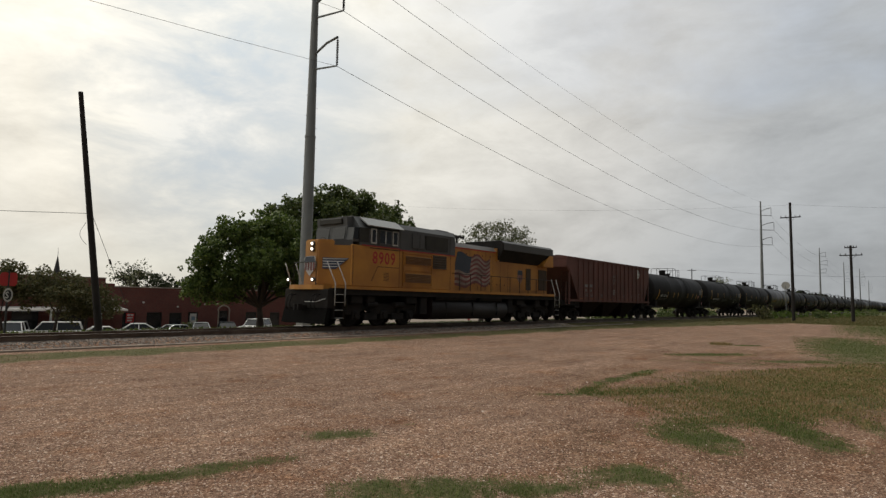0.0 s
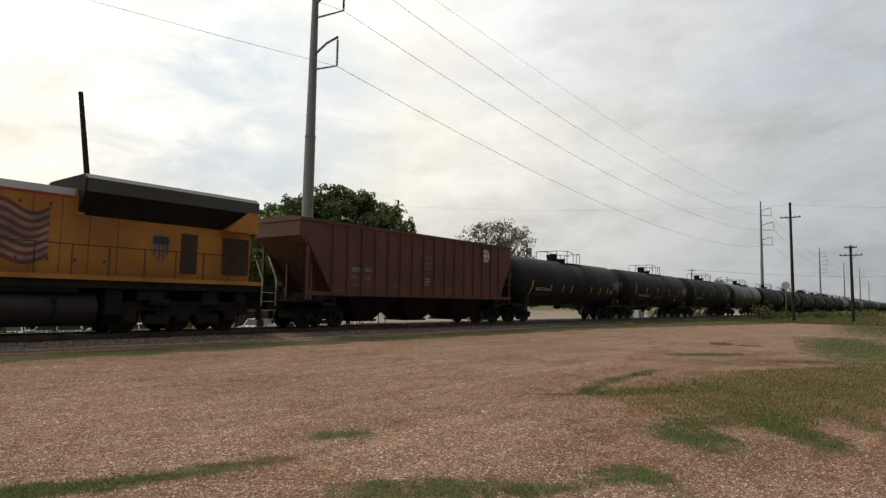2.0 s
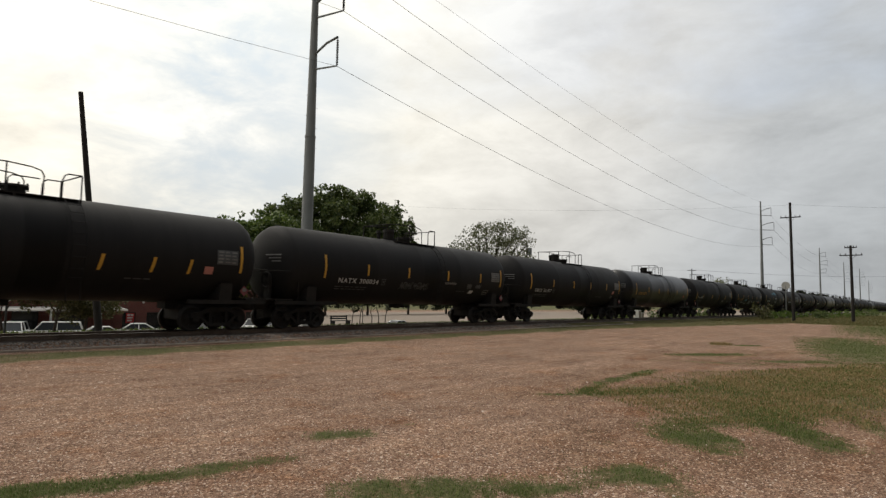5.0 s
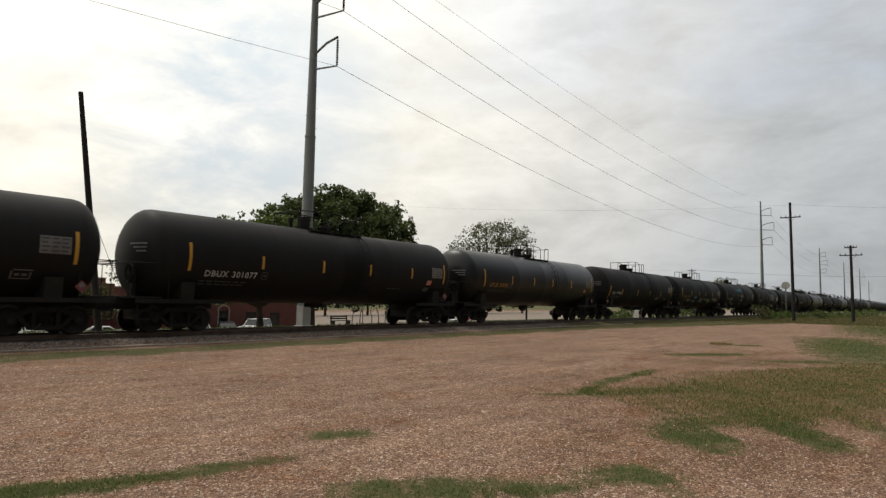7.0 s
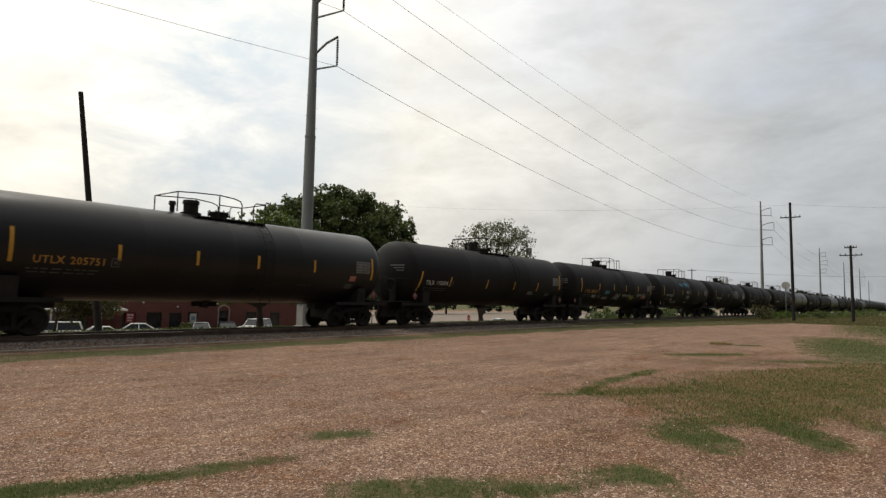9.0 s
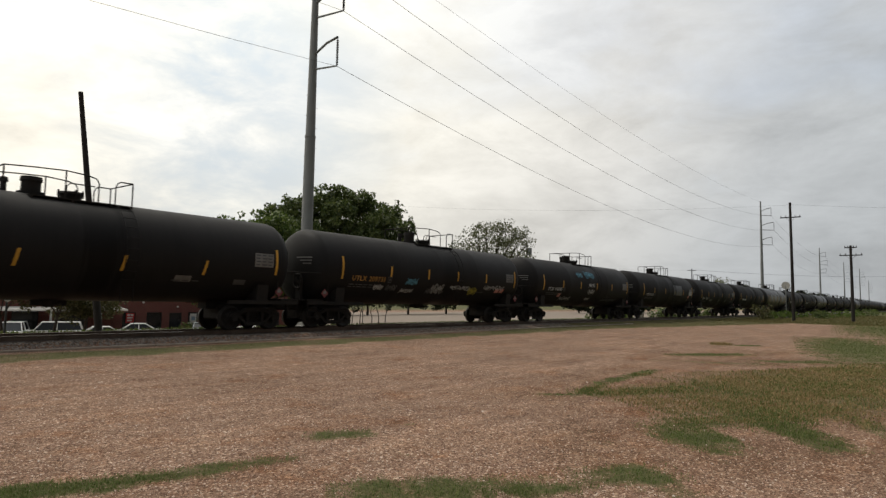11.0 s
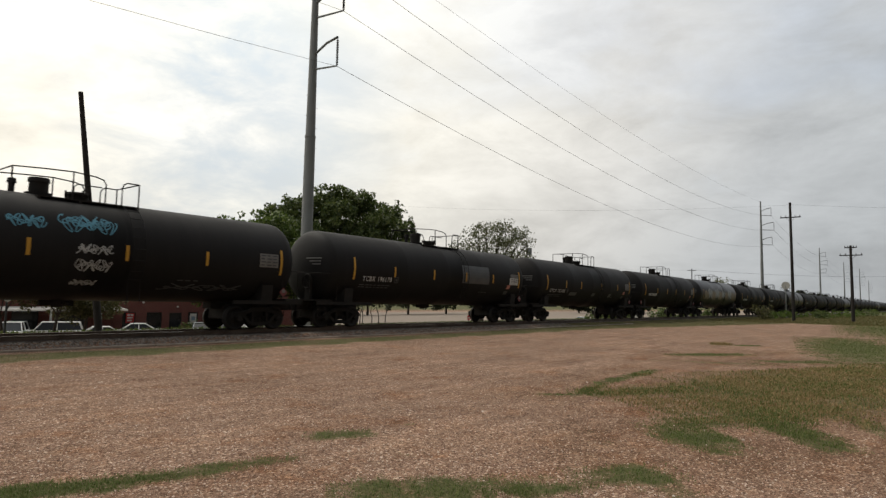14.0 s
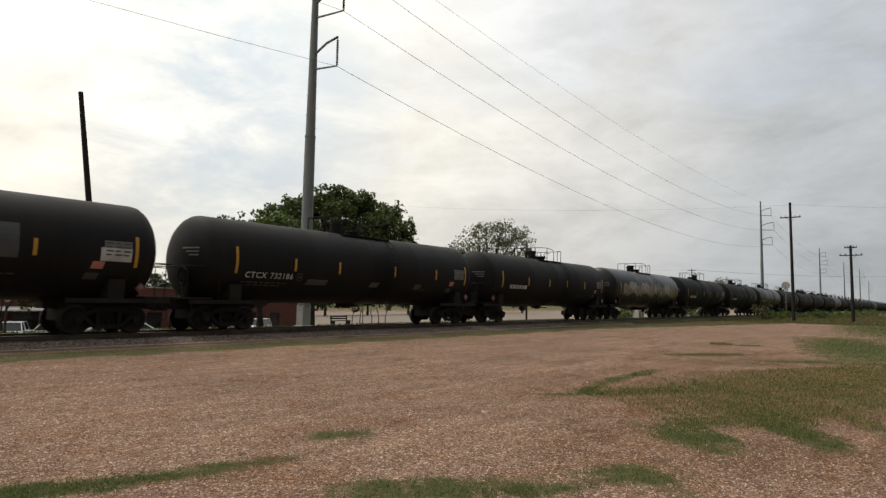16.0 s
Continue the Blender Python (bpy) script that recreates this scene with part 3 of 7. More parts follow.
def railway():
    tr = thing("railway_track", pose(0, 0, 0), "single railway track with rusty rails on ballast", "railway track", kind="structure")
    z = RAIL_Z
    for s in (-1, 1):
        bm = B()
        y = TRACK_Y + s * 0.7175
        prof = [(-0.065, -0.18), (0.065, -0.18), (0.065, -0.165), (0.012, -0.14), (0.012, -0.045), (0.037, -0.03), (0.037, 0.0), (-0.037, 0.0), (-0.037, -0.03), (-0.012, -0.045), (-0.012, -0.14), (-0.065, -0.165)]
        prism(bm, [(y + s * 0.035 + a, z + b) for a, b in prof], -400, 1500, "yz")
        part("rail", bm, RAIL_TOP, tr, "rusty steel rail with a polished top")
    bm = B()
    box(bm, -0.11, 0.11, -1.3, 1.3, -0.12, 0.0, 0.015)
    tie = mesh_of("tie", bm, material("creosoted_tie", (0.045, 0.034, 0.027), 0.9, 0, 8, 0.35, 0.3, 30))
    for i in range(260):
        part("tie", tie, None, tr, "", pose(-2 + i * 0.5, TRACK_Y + 0.03 * math.sin(i * 7.1), z - 0.185, 0, 0, 0.8 * math.sin(i * 3.7)))
    bm = B()
    for i in range(14):
        box(bm, -20 + i * 5.0, -15.03 + i * 5.0, 19.30 + 0.02 * (i % 3), 19.46 + 0.02 * (i % 3), -0.1, 0.065 + 0.008 * (i % 2), 0.012)
    part("edging", bm, material("edging_timber", (0.34, 0.28, 0.225), 0.9, 0, 5, 0.35, 0.3, 25), tr, "weathered timber edging of the ballast")
    n = 16000
    x, y = -6 + 46 * rng.random(n) ** 1.2, 19.5 + 1.75 * rng.random(n)
    stones("ballast", x, y, land(x, y), 0.022 + 0.03 * rng.random(n), BALLAST, "grey-brown ballast stones beside the rail")
    n = 6000
    x, y = 40 + 120 * rng.random(n), 20.6 + 0.7 * rng.random(n)
    stones("far_ballast", x, y, land(x, y), 0.03 + 0.04 * rng.random(n), BALLAST, "grey-brown ballast stones further along the line")


# ================= trees and shrubs =================
BARK = material("bark", (0.075, 0.058, 0.045), 0.9, 0, 6, 0.4, 0.6, 14)
LEAF = island_material("oak_leaf", [(0.026, 0.044, 0.012), (0.062, 0.092, 0.022), (0.105, 0.142, 0.036), (0.180, 0.205, 0.066)], 0.55, 0.4, 0.30)
LEAF_OAK = island_material("young_oak_leaf", [(0.034, 0.060, 0.012), (0.075, 0.120, 0.022), (0.120, 0.170, 0.036), (0.175, 0.215, 0.058)], 0.55, 0.4, 0.32)
LEAF_STREET = island_material("olive_leaf", [(0.045, 0.048, 0.018), (0.075, 0.078, 0.028), (0.105, 0.105, 0.040), (0.14, 0.115, 0.055)], 0.7, 0.3, 0.3)
LEAF_LIGHT = island_material("light_leaf", [(0.070, 0.085, 0.040), (0.11, 0.125, 0.062), (0.155, 0.165, 0.088), (0.21, 0.205, 0.125)], 0.7, 0.3, 0.30)
LEAF_BRIGHT = island_material("weed_leaf", [(0.060, 0.095, 0.018), (0.095, 0.145, 0.028), (0.14, 0.185, 0.045)], 0.7, 0.3, 0.3)
LEAF_FAR = island_material("far_leaf", [(0.030, 0.042, 0.022), (0.050, 0.062, 0.034), (0.075, 0.085, 0.05)], 0.8, 0.2, 0.2)


def leaves(bunches, per, size, seed):
    """Leaf cards scattered in uneven bunches: (x, y, z, radius) each."""
    r = np.random.default_rng(seed)
    V, n_all = [], 0
    for x, y, z, rad in bunches:
        n = int(per * rad * rad)
        d = r.normal(size=(n, 3))
        d /= np.linalg.norm(d, axis=1)[:, None]
        p = d * (rad * (0.55 + 0.5 * r.random((n, 1)) ** 0.6)) * np.array([1, 1, 0.8]) + (x, y, z)
        u = r.normal(size=(n, 3))
        u /= np.linalg.norm(u, axis=1)[:, None]
        w = np.cross(u, r.normal(size=(n, 3)))
        w /= np.linalg.norm(w, axis=1)[:, None]
        s = size * (0.5 + r.random((n, 1)))
        V.append(np.stack([p - u * s, p + w * s * 0.55, p + u * s, p - w * s * 0.55], 1))
        n_all += n
    V = np.concatenate(V).reshape(-1, 3)
    F = np.arange(4 * n_all).reshape(-1, 4)
    return V.tolist(), F.tolist()


def tree(name, at, label, trunk_h, trunk_r, lobes, per, size, leaf, seed, small=0.42, twigs=True, lift=0.0):
    """Tapered trunk with limbs that reach into lobes (x, y, z, rx, rz) of bunched leaves."""
    rnd = random.Random(seed)
    lobes, trunk_h = [(x, y, z + lift, rx, rz) for x, y, z, rx, rz in lobes], trunk_h + 0.6 * lift
    ob = thing(name, at, label, "tree")
    bm = B()
    p = Vector((0, 0, -0.3))
    pts = [p, Vector((0.05, 0, trunk_h * 0.5)), Vector((rnd.uniform(-0.2, 0.2), 0, trunk_h))]
    for i, (a, b) in enumerate(zip(pts, pts[1:])):
        tube(bm, a, b, trunk_r * (1.25 - 0.3 * i), trunk_r * (0.95 - 0.25 * i), 10, False)
    bunches = []
    for x, y, z, rx, rz in lobes:
        c = Vector((x, y, z))
        mid = pts[-1].lerp(c, 0.45) + Vector((rnd.uniform(-.3, .3), rnd.uniform(-.3, .3), 0.25))
        tube(bm, pts[-1] - Vector((0, 0, 0.2)), mid, trunk_r * 0.5, trunk_r * 0.3, 7, False)
        tube(bm, mid, c, trunk_r * 0.3, trunk_r * 0.1, 6, False)
        for _ in range(6 if twigs else 2):
            e = c + Vector((rnd.uniform(-1, 1) * rx * 0.8, rnd.uniform(-1, 1) * rx * 0.8, rnd.uniform(-0.6, 0.8) * rz))
            tube(bm, mid.lerp(c, rnd.random()), e, trunk_r * 0.13, trunk_r * 0.04, 5, False)
        n = 28 if twigs else 12
        for _ in range(n):
            d = Vector((rnd.gauss(0, 1), rnd.gauss(0, 1), rnd.gauss(0, 1))).normalized() * (rnd.random() ** 0.4)
            bunches.append((x + d.x * rx, y + d.y * rx, z + d.z * rz, rx * rnd.uniform(0.5, 1.0) * small))
        for _ in range(14 if twigs else 4):          # loose sprays that break the outline
            d = Vector((rnd.gauss(0, 1), rnd.gauss(0, 1), rnd.gauss(0.25, 1))).normalized() * rnd.uniform(1.05, 1.42)
            bunches.append((x + d.x * rx, y + d.y * rx, z + d.z * rz, rx * rnd.uniform(0.18, 0.32)))
    part("trunk", bm, BARK, ob, "brown forked trunk and limbs")
    v, f = leaves(bunches, per, size, seed)
    me = bpy.data.meshes.new("crown")
    me.from_pydata(v, [], f)
    me.materials.append(leaf)
    part("crown", me, leaf, ob, "dense leafy crown")
    return ob


def shrub(at, label, w, h, per, size, leaf, seed, name="shrub"):
    rnd = random.Random(seed)
    ob = thing(name, at, label, "shrub")
    bm = B()
    for _ in range(8):
        tube(bm, (rnd.uniform(-.2, .2) * w, rnd.uniform(-.2, .2) * w, -0.05), (rnd.uniform(-.8, .8) * w, rnd.uniform(-.6, .6) * w, rnd.uniform(.4, .9) * h), 0.03, 0.01, 5, False)
    part("stems", bm, BARK, ob)
    bunches = [(rnd.uniform(-1, 1) * w, rnd.uniform(-0.7, 0.7) * w, rnd.uniform(0.1, 0.85) * h * (1 - 0.3 * rnd.random()), 0.25 * h * rnd.uniform(0.7, 1.3)) for _ in range(26)]
    v, f = leaves(bunches, per, size, seed)
    me = bpy.data.meshes.new("foliage")
    me.from_pydata(v, [], f)
    me.materials.append(leaf)
    part("foliage", me, leaf, ob, "leafy foliage")
    return ob


def ground_at(x, y):
    return float(land(np.array([float(x)]), np.array([float(y)]))[0])


def planting():
    tree("oak_tree", pose(30.0, 42, ground_at(30.0, 42)), "dense rounded green oak tree with forked dark trunk", 2.2, 0.28,
         [(-5.1, 0, 4.6, 1.15, 1.15), (-5.0, 0.5, 3.2, 1.05, 0.85), (-4.4, 0, 6.1, 1.25, 1.1), (-3.0, -0.5, 7.2, 1.4, 1.2), (-1.0, 0.3, 7.9, 1.5, 1.2), (1.0, 0, 8.3, 1.5, 1.3), (2.6, 0.4, 7.3, 1.5, 1.3), (3.2, 0, 5.2, 1.5, 1.3), (-1.5, -1.6, 5.4, 1.9, 1.4), (0.8, -1.4, 5.7, 1.9, 1.4), (-3.2, -1.2, 4.4, 1.5, 1.1), (0.5, 1.5, 4.8, 1.9, 1.3), (2.2, -0.8, 3.9, 1.3, 0.9), (-2.6, 1.0, 3.1, 1.4, 0.7), (4.0, 0, 3.1, 1.0, 0.7)], 250, 0.125, LEAF_OAK, 3, 0.50)
    tree("oak_tree", pose(37.6, 45, ground_at(37.6, 45)), "large spreading dark green oak tree behind the power pole", 3.4, 0.42,
         [(-6.0, 0, 8.5, 1.0, 0.9), (-4.0, 0, 10.0, 1.3, 1.2), (-2.0, 0.3, 10.9, 1.3, 1.2), (0.2, 0, 12.0, 1.4, 1.3), (2.6, -0.3, 12.6, 1.5, 1.3), (5.0, 0, 12.7, 1.5, 1.2), (7.2, 0, 12.5, 1.5, 1.3), (9.2, 0.3, 11.7, 1.3, 1.3), (11.2, 0, 12.2, 0.9, 1.1), (13.0, 0, 10.9, 1.0, 1.0), (13.9, 0, 9.3, 0.7, 0.8), (11.8, 0, 9.8, 1.3, 1.2), (-2.4, -1, 8.8, 1.8, 1.6), (1.2, -1.2, 9.9, 2.1, 2.0), (4.8, -1.2, 10.1, 2.2, 2.0), (8.2, -0.8, 9.7, 2.1, 2.0), (10.6, -0.5, 8.0, 1.8, 1.6), (-1.4, -0.6, 6.6, 2.2, 1.5), (3.2, -0.5, 6.9, 2.6, 1.6), (7.6, 0, 6.6, 2.4, 1.6), (11.0, 0, 6.4, 1.7, 1.3), (0.2, 0, 4.6, 2.0, 1.1), (5.0, 0, 4.4, 2.2, 1.1), (9.2, 0, 4.6, 2.0, 1.1)], 230, 0.14, LEAF, 5, 0.48)
    tree("elm_tree", pose(54.0, 37.3, ground_at(54, 37.3)), "thin light-leaved tree with airy spreading crown on forked limbs", 0.7, 0.28,
         [(-4.4, 0, 7.2, 1.1, 0.5), (-2.4, 0, 8.0, 1.2, 0.6), (-0.6, 0, 9.3, 1.3, 0.7), (1.5, 0.4, 10.0, 1.4, 0.6), (3.9, 0, 10.3, 1.5, 0.7), (6.2, -0.3, 10.0, 1.4, 0.7), (8.3, 0, 9.9, 1.1, 0.6), (9.4, 0, 9.1, 0.9, 0.6), (5.8, 0.6, 8.8, 1.5, 0.6), (2.8, -0.5, 8.7, 1.6, 0.6), (0.2, 0, 7.8, 1.4, 0.6), (7.4, 0, 7.5, 1.4, 0.6), (-3.2, 0, 6.7, 1.3, 0.5), (3.4, 0, 7.2, 1.5, 0.6), (9.9, 0, 7.6, 0.8, 0.5)], 95, 0.10, LEAF_LIGHT, 8, 0.36)
    for i, (x, y, h) in enumerate(((11.0, 44.5, 3.2), (13.6, 45.5, 3.5), (16.2, 44.5, 3.1), (18.6, 46.0, 2.5))):
        tree("street_tree", pose(x, y, ground_at(x, y)), "small multi-stemmed street tree before the brick shops", 1.4, 0.10,
             [(-1.0, 0, h - 0.6, 1.3, 0.9), (0.9, 0, h - 0.5, 1.3, 0.9), (0, 0.4, h + 0.1, 1.2, 0.8), (0, -0.7, h - 0.7, 1.3, 0.6)], 250, 0.09, LEAF_STREET, 20 + i, lift=0.75)
    for i, (x, y, z, n, s) in enumerate(((46, 92, 6.6, 6, 0.75), (58, 98, 6.0, 7, 0.8), (72, 104, 6.0, 8, 0.9), (84, 108, 6.0, 8, 1.0), (98, 112, 6.0, 8, 1.1), (114, 114, 6.0, 8, 1.2), (132, 116, 6.0, 8, 1.3), (152, 118, 6.2, 8, 1.4), (176, 120, 6.4, 8, 1.5), (204, 122, 6.6, 8, 1.6), (240, 116, 6.6, 8, 1.9), (290, 112, 6.6, 8, 2.2), (350, 110, 6.8, 8, 2.4), (279, 60, 11.2, 8, 1.0), (440, 62, 9.2, 7, 2.2), (480, 62, 8.8, 7, 2.0), (528, 62, 9.6, 7, 2.0))):
        rnd = random.Random(40 + i)
        tree("far_tree", pose(x, y, ground_at(x, y)), "hazy green tree far behind the town", z * 0.5, 0.3,
             [(rnd.uniform(-4, 4) * s, 0, z * rnd.uniform(0.62, 1.0), 2.6 * s, 1.7 * s) for _ in range(n)], 60 / s, 0.28 * s, LEAF_FAR, 50 + i, 0.42, False)
    tree("bare_tree", pose(41.5, 88, ground_at(41, 88)), "pale thin-leaved tree behind the shops", 4, 0.2, [(-1.6, 0, 6.8, 1.6, 1.6), (1.2, 0, 7.6, 1.7, 1.4), (0, 0, 6.0, 1.8, 1.3)], 16, 0.16, LEAF_LIGHT, 70)
    tree("bare_tree", pose(238.0, 60, ground_at(238, 60)), "pale thin-leaved tree beyond the line", 4, 0.2, [(-3.6, 0, 12.0, 2.6, 1.6), (2.6, 0, 12.8, 2.6, 1.5), (0, 0, 11.2, 3.0, 1.4)], 10, 0.25, LEAF_LIGHT, 71)
    for i, (x, y, w, h, lf) in enumerate(((88, 17.0, 2.3, 2.3, LEAF_STREET), (95, 17.2, 2.4, 1.2, LEAF_BRIGHT), (101, 17.0, 2.8, 1.5, LEAF_BRIGHT), (108, 17.4, 2.4, 1.1, LEAF_BRIGHT), (114, 17.0, 3.0, 1.3, LEAF_BRIGHT), (112, 13.5, 2.0, 1.7, LEAF), (122, 14.5, 3.5, 1.4, LEAF_BRIGHT), (134, 12.5, 4.0, 1.7, LEAF_BRIGHT), (150, 13.0, 5.0, 1.9, LEAF_BRIGHT), (168, 11.5, 6.0, 1.9, LEAF), (190, 12, 7.0, 2.2, LEAF_BRIGHT))):
        shrub(pose(x, y, ground_at(x, y)), "leafy dull green bush beside the track" if lf is not LEAF_BRIGHT else "bright green weeds beside the track", w * 0.62, h * 0.86, 420 / (h * h), 0.13, lf, 80 + i)
    for i in range(3, 11):                       # loose hedge beyond the line
        x, y = 68 + 9.5 * i + 2.5 * math.sin(i * 2.3), 44.5 + 1.6 * math.sin(i * 1.7)
        shrub(pose(x, y, ground_at(x, y)), "loose dark green hedge bush beyond the track", 2.6 + 0.7 * math.sin(i * 3.1), 2.5 + 0.4 * math.cos(i * 2.7), 90, 0.2, LEAF, 130 + i, "hedge_bush")
    shrub(pose(33.0, 57.5, ground_at(33, 57.5)), "rounded dark shrub against the brick wall", 0.7, 1.9, 60, 0.1, LEAF, 99)
    for i, (x, y) in enumerate(((36.1, 37.9), (36.5, 37.4), (37.0, 37.6), (37.5, 37.0), (38.2, 36.9), (38.7, 36.6))):
        tree("sapling", pose(x, y, ground_at(x, y)), "thin upright sapling in the grass", 1.2, 0.035, [(0.05, 0, 1.7, 0.30, 0.4), (-0.1, 0, 2.3, 0.35, 0.4), (0.1, 0, 1.3, 0.22, 0.3)], 70, 0.06, LEAF, 110 + i, 0.5, False)


# ================= poles and wires =================
GALV = material("galvanised_steel", (0.205, 0.214, 0.214), 0.6, 0.0, 3, 0.15, 0.05, 20)
POLE_WOOD = material("creosoted_pole", (0.024, 0.018, 0.016), 0.85, 0, 4, 0.4, 0.3, 25)
CONCRETE = material("concrete", (0.42, 0.40, 0.37), 0.9, 0, 4, 0.2, 0.2, 30)
WIRE = material("wire", (0.06, 0.06, 0.06), 0.6, 0.3, 4, 0.1, 0, 20)
RUBBER = material("insulator", (0.05, 0.045, 0.045), 0.5, 0, 4, 0.2, 0, 20)
STEEL_POLES = [(28.65, 35.0, 30.2), (182.0, 35.2, 29.8), (340.0, 41.0, 30.0), (455.0, 42.1, 30.0), (530.0, 39.7, 30.0), (755.0, 49.3, 30.0)]
ARMS = ((17.8, 2.6), (21.7, 3.1), (25.6, 2.5))


def steel_pole(x, y, h, detailed):
    z0 = ground_at(x, y)
    p = thing("power_pole", pose(x, y, z0), "tall grey steel power pole with three bracket arms", "power pole", "steel power poles along the line")
    bm = B()
    tube(bm, (0, 0, 1.6), (0, 0, 13.9), 0.44, 0.37, 16)
    tube(bm, (0, 0, 13.8), (0, 0, h - z0), 0.35, 0.17, 16)
    part("shaft", bm, GALV, p)
    bm = B()
    tube(bm, (0, 0, 13.72), (0, 0, 13.86), 0.40, 0.39, 16)
    part("joint_band", bm, GALV, p)
    bm = B()
    box(bm, -0.36, 0.36, -0.36, 0.36, 0.0, 1.62, 0.03)
    box(bm, -0.48, 0.48, -0.48, 0.48, -0.4, 0.22, 0.04)
    part("pedestal", bm, CONCRETE, p, "pale concrete pedestal")
    for z, l in ARMS:
        z = z - z0
        bm = B()
        pipe(bm, [(0, -0.2, z + 1.6), (0, -l * 0.55, z + 2.12), (0, -l, z + 2.28)], 0.085, 8)
        part("upper_arm", bm, GALV, p)
        bm = B()
        tube(bm, (0, -0.2, z + 0.45), (0, -l, z + 0.18), 0.075, 0.06, 8)
        part("lower_arm", bm, GALV, p)
        bm = B()
        n = 15
        tube(bm, (0, -l, z + 0.15), (0, -l, z + 2.25), 0.03, n=6)
        for i in range(n):
            zz = z + 0.28 + i * 1.85 / n
            tube(bm, (0, -l, zz), (0, -l, zz + 0.06), 0.105, 0.05, 8)
        part("insulator", bm, RUBBER, p, "dark ribbed insulator")
    if detailed:
        bm = B()
        for i in range(18):
            zz = 4.0 + i * 0.75
            tube(bm, (-0.55 if i % 2 else 0.40, -0.05, zz), (-0.40 if i % 2 else 0.55, -0.05, zz), 0.015, n=5)
        tagged(part("climbing_peg", bm, GALV, p), kind="stuff")


def wire(a, b, sag, r, label="thin overhead power wire", n=20):
    bm = B()
    a, b = Vector(a), Vector(b)
    pts = [a.lerp(b, i / n) - Vector((0, 0, 4 * sag * (i / n) * (1 - i / n))) for i in range(n + 1)]
    pipe(bm, pts, r, 5)
    return tagged(part("overhead_wire", bm, WIRE), label, "overhead wire", "overhead wires")


def wood_pole(x, y, h, lean, arms, label, r=0.16):
    z0 = ground_at(x, y)
    p = thing("utility_pole", pose(x, y, z0, 0, lean, 0), label, "utility pole")
    bm = B()
    tube(bm, (0, 0, -0.4), (0, 0, h), r, r * 0.68, 12)
    part("shaft", bm, POLE_WOOD, p)
    for z, w in arms:
        bm = B()
        box(bm, -0.06, 0.06, -w, w, z - 0.06, z + 0.06, 0.01)
        pipe(bm, [(0.05, -w * 0.5, z), (0.05, 0, z - 0.5), (0.05, w * 0.5, z)], 0.02, 5)
        part("crossarm", bm, POLE_WOOD, p)
        for k in (-0.92, -0.45, 0.45, 0.92):
            bm = B()
            tube(bm, (0, k * w, z + 0.06), (0, k * w, z + 0.24), 0.05, 0.035, 7)
            part("insulator", bm, RUBBER, p)
    return p


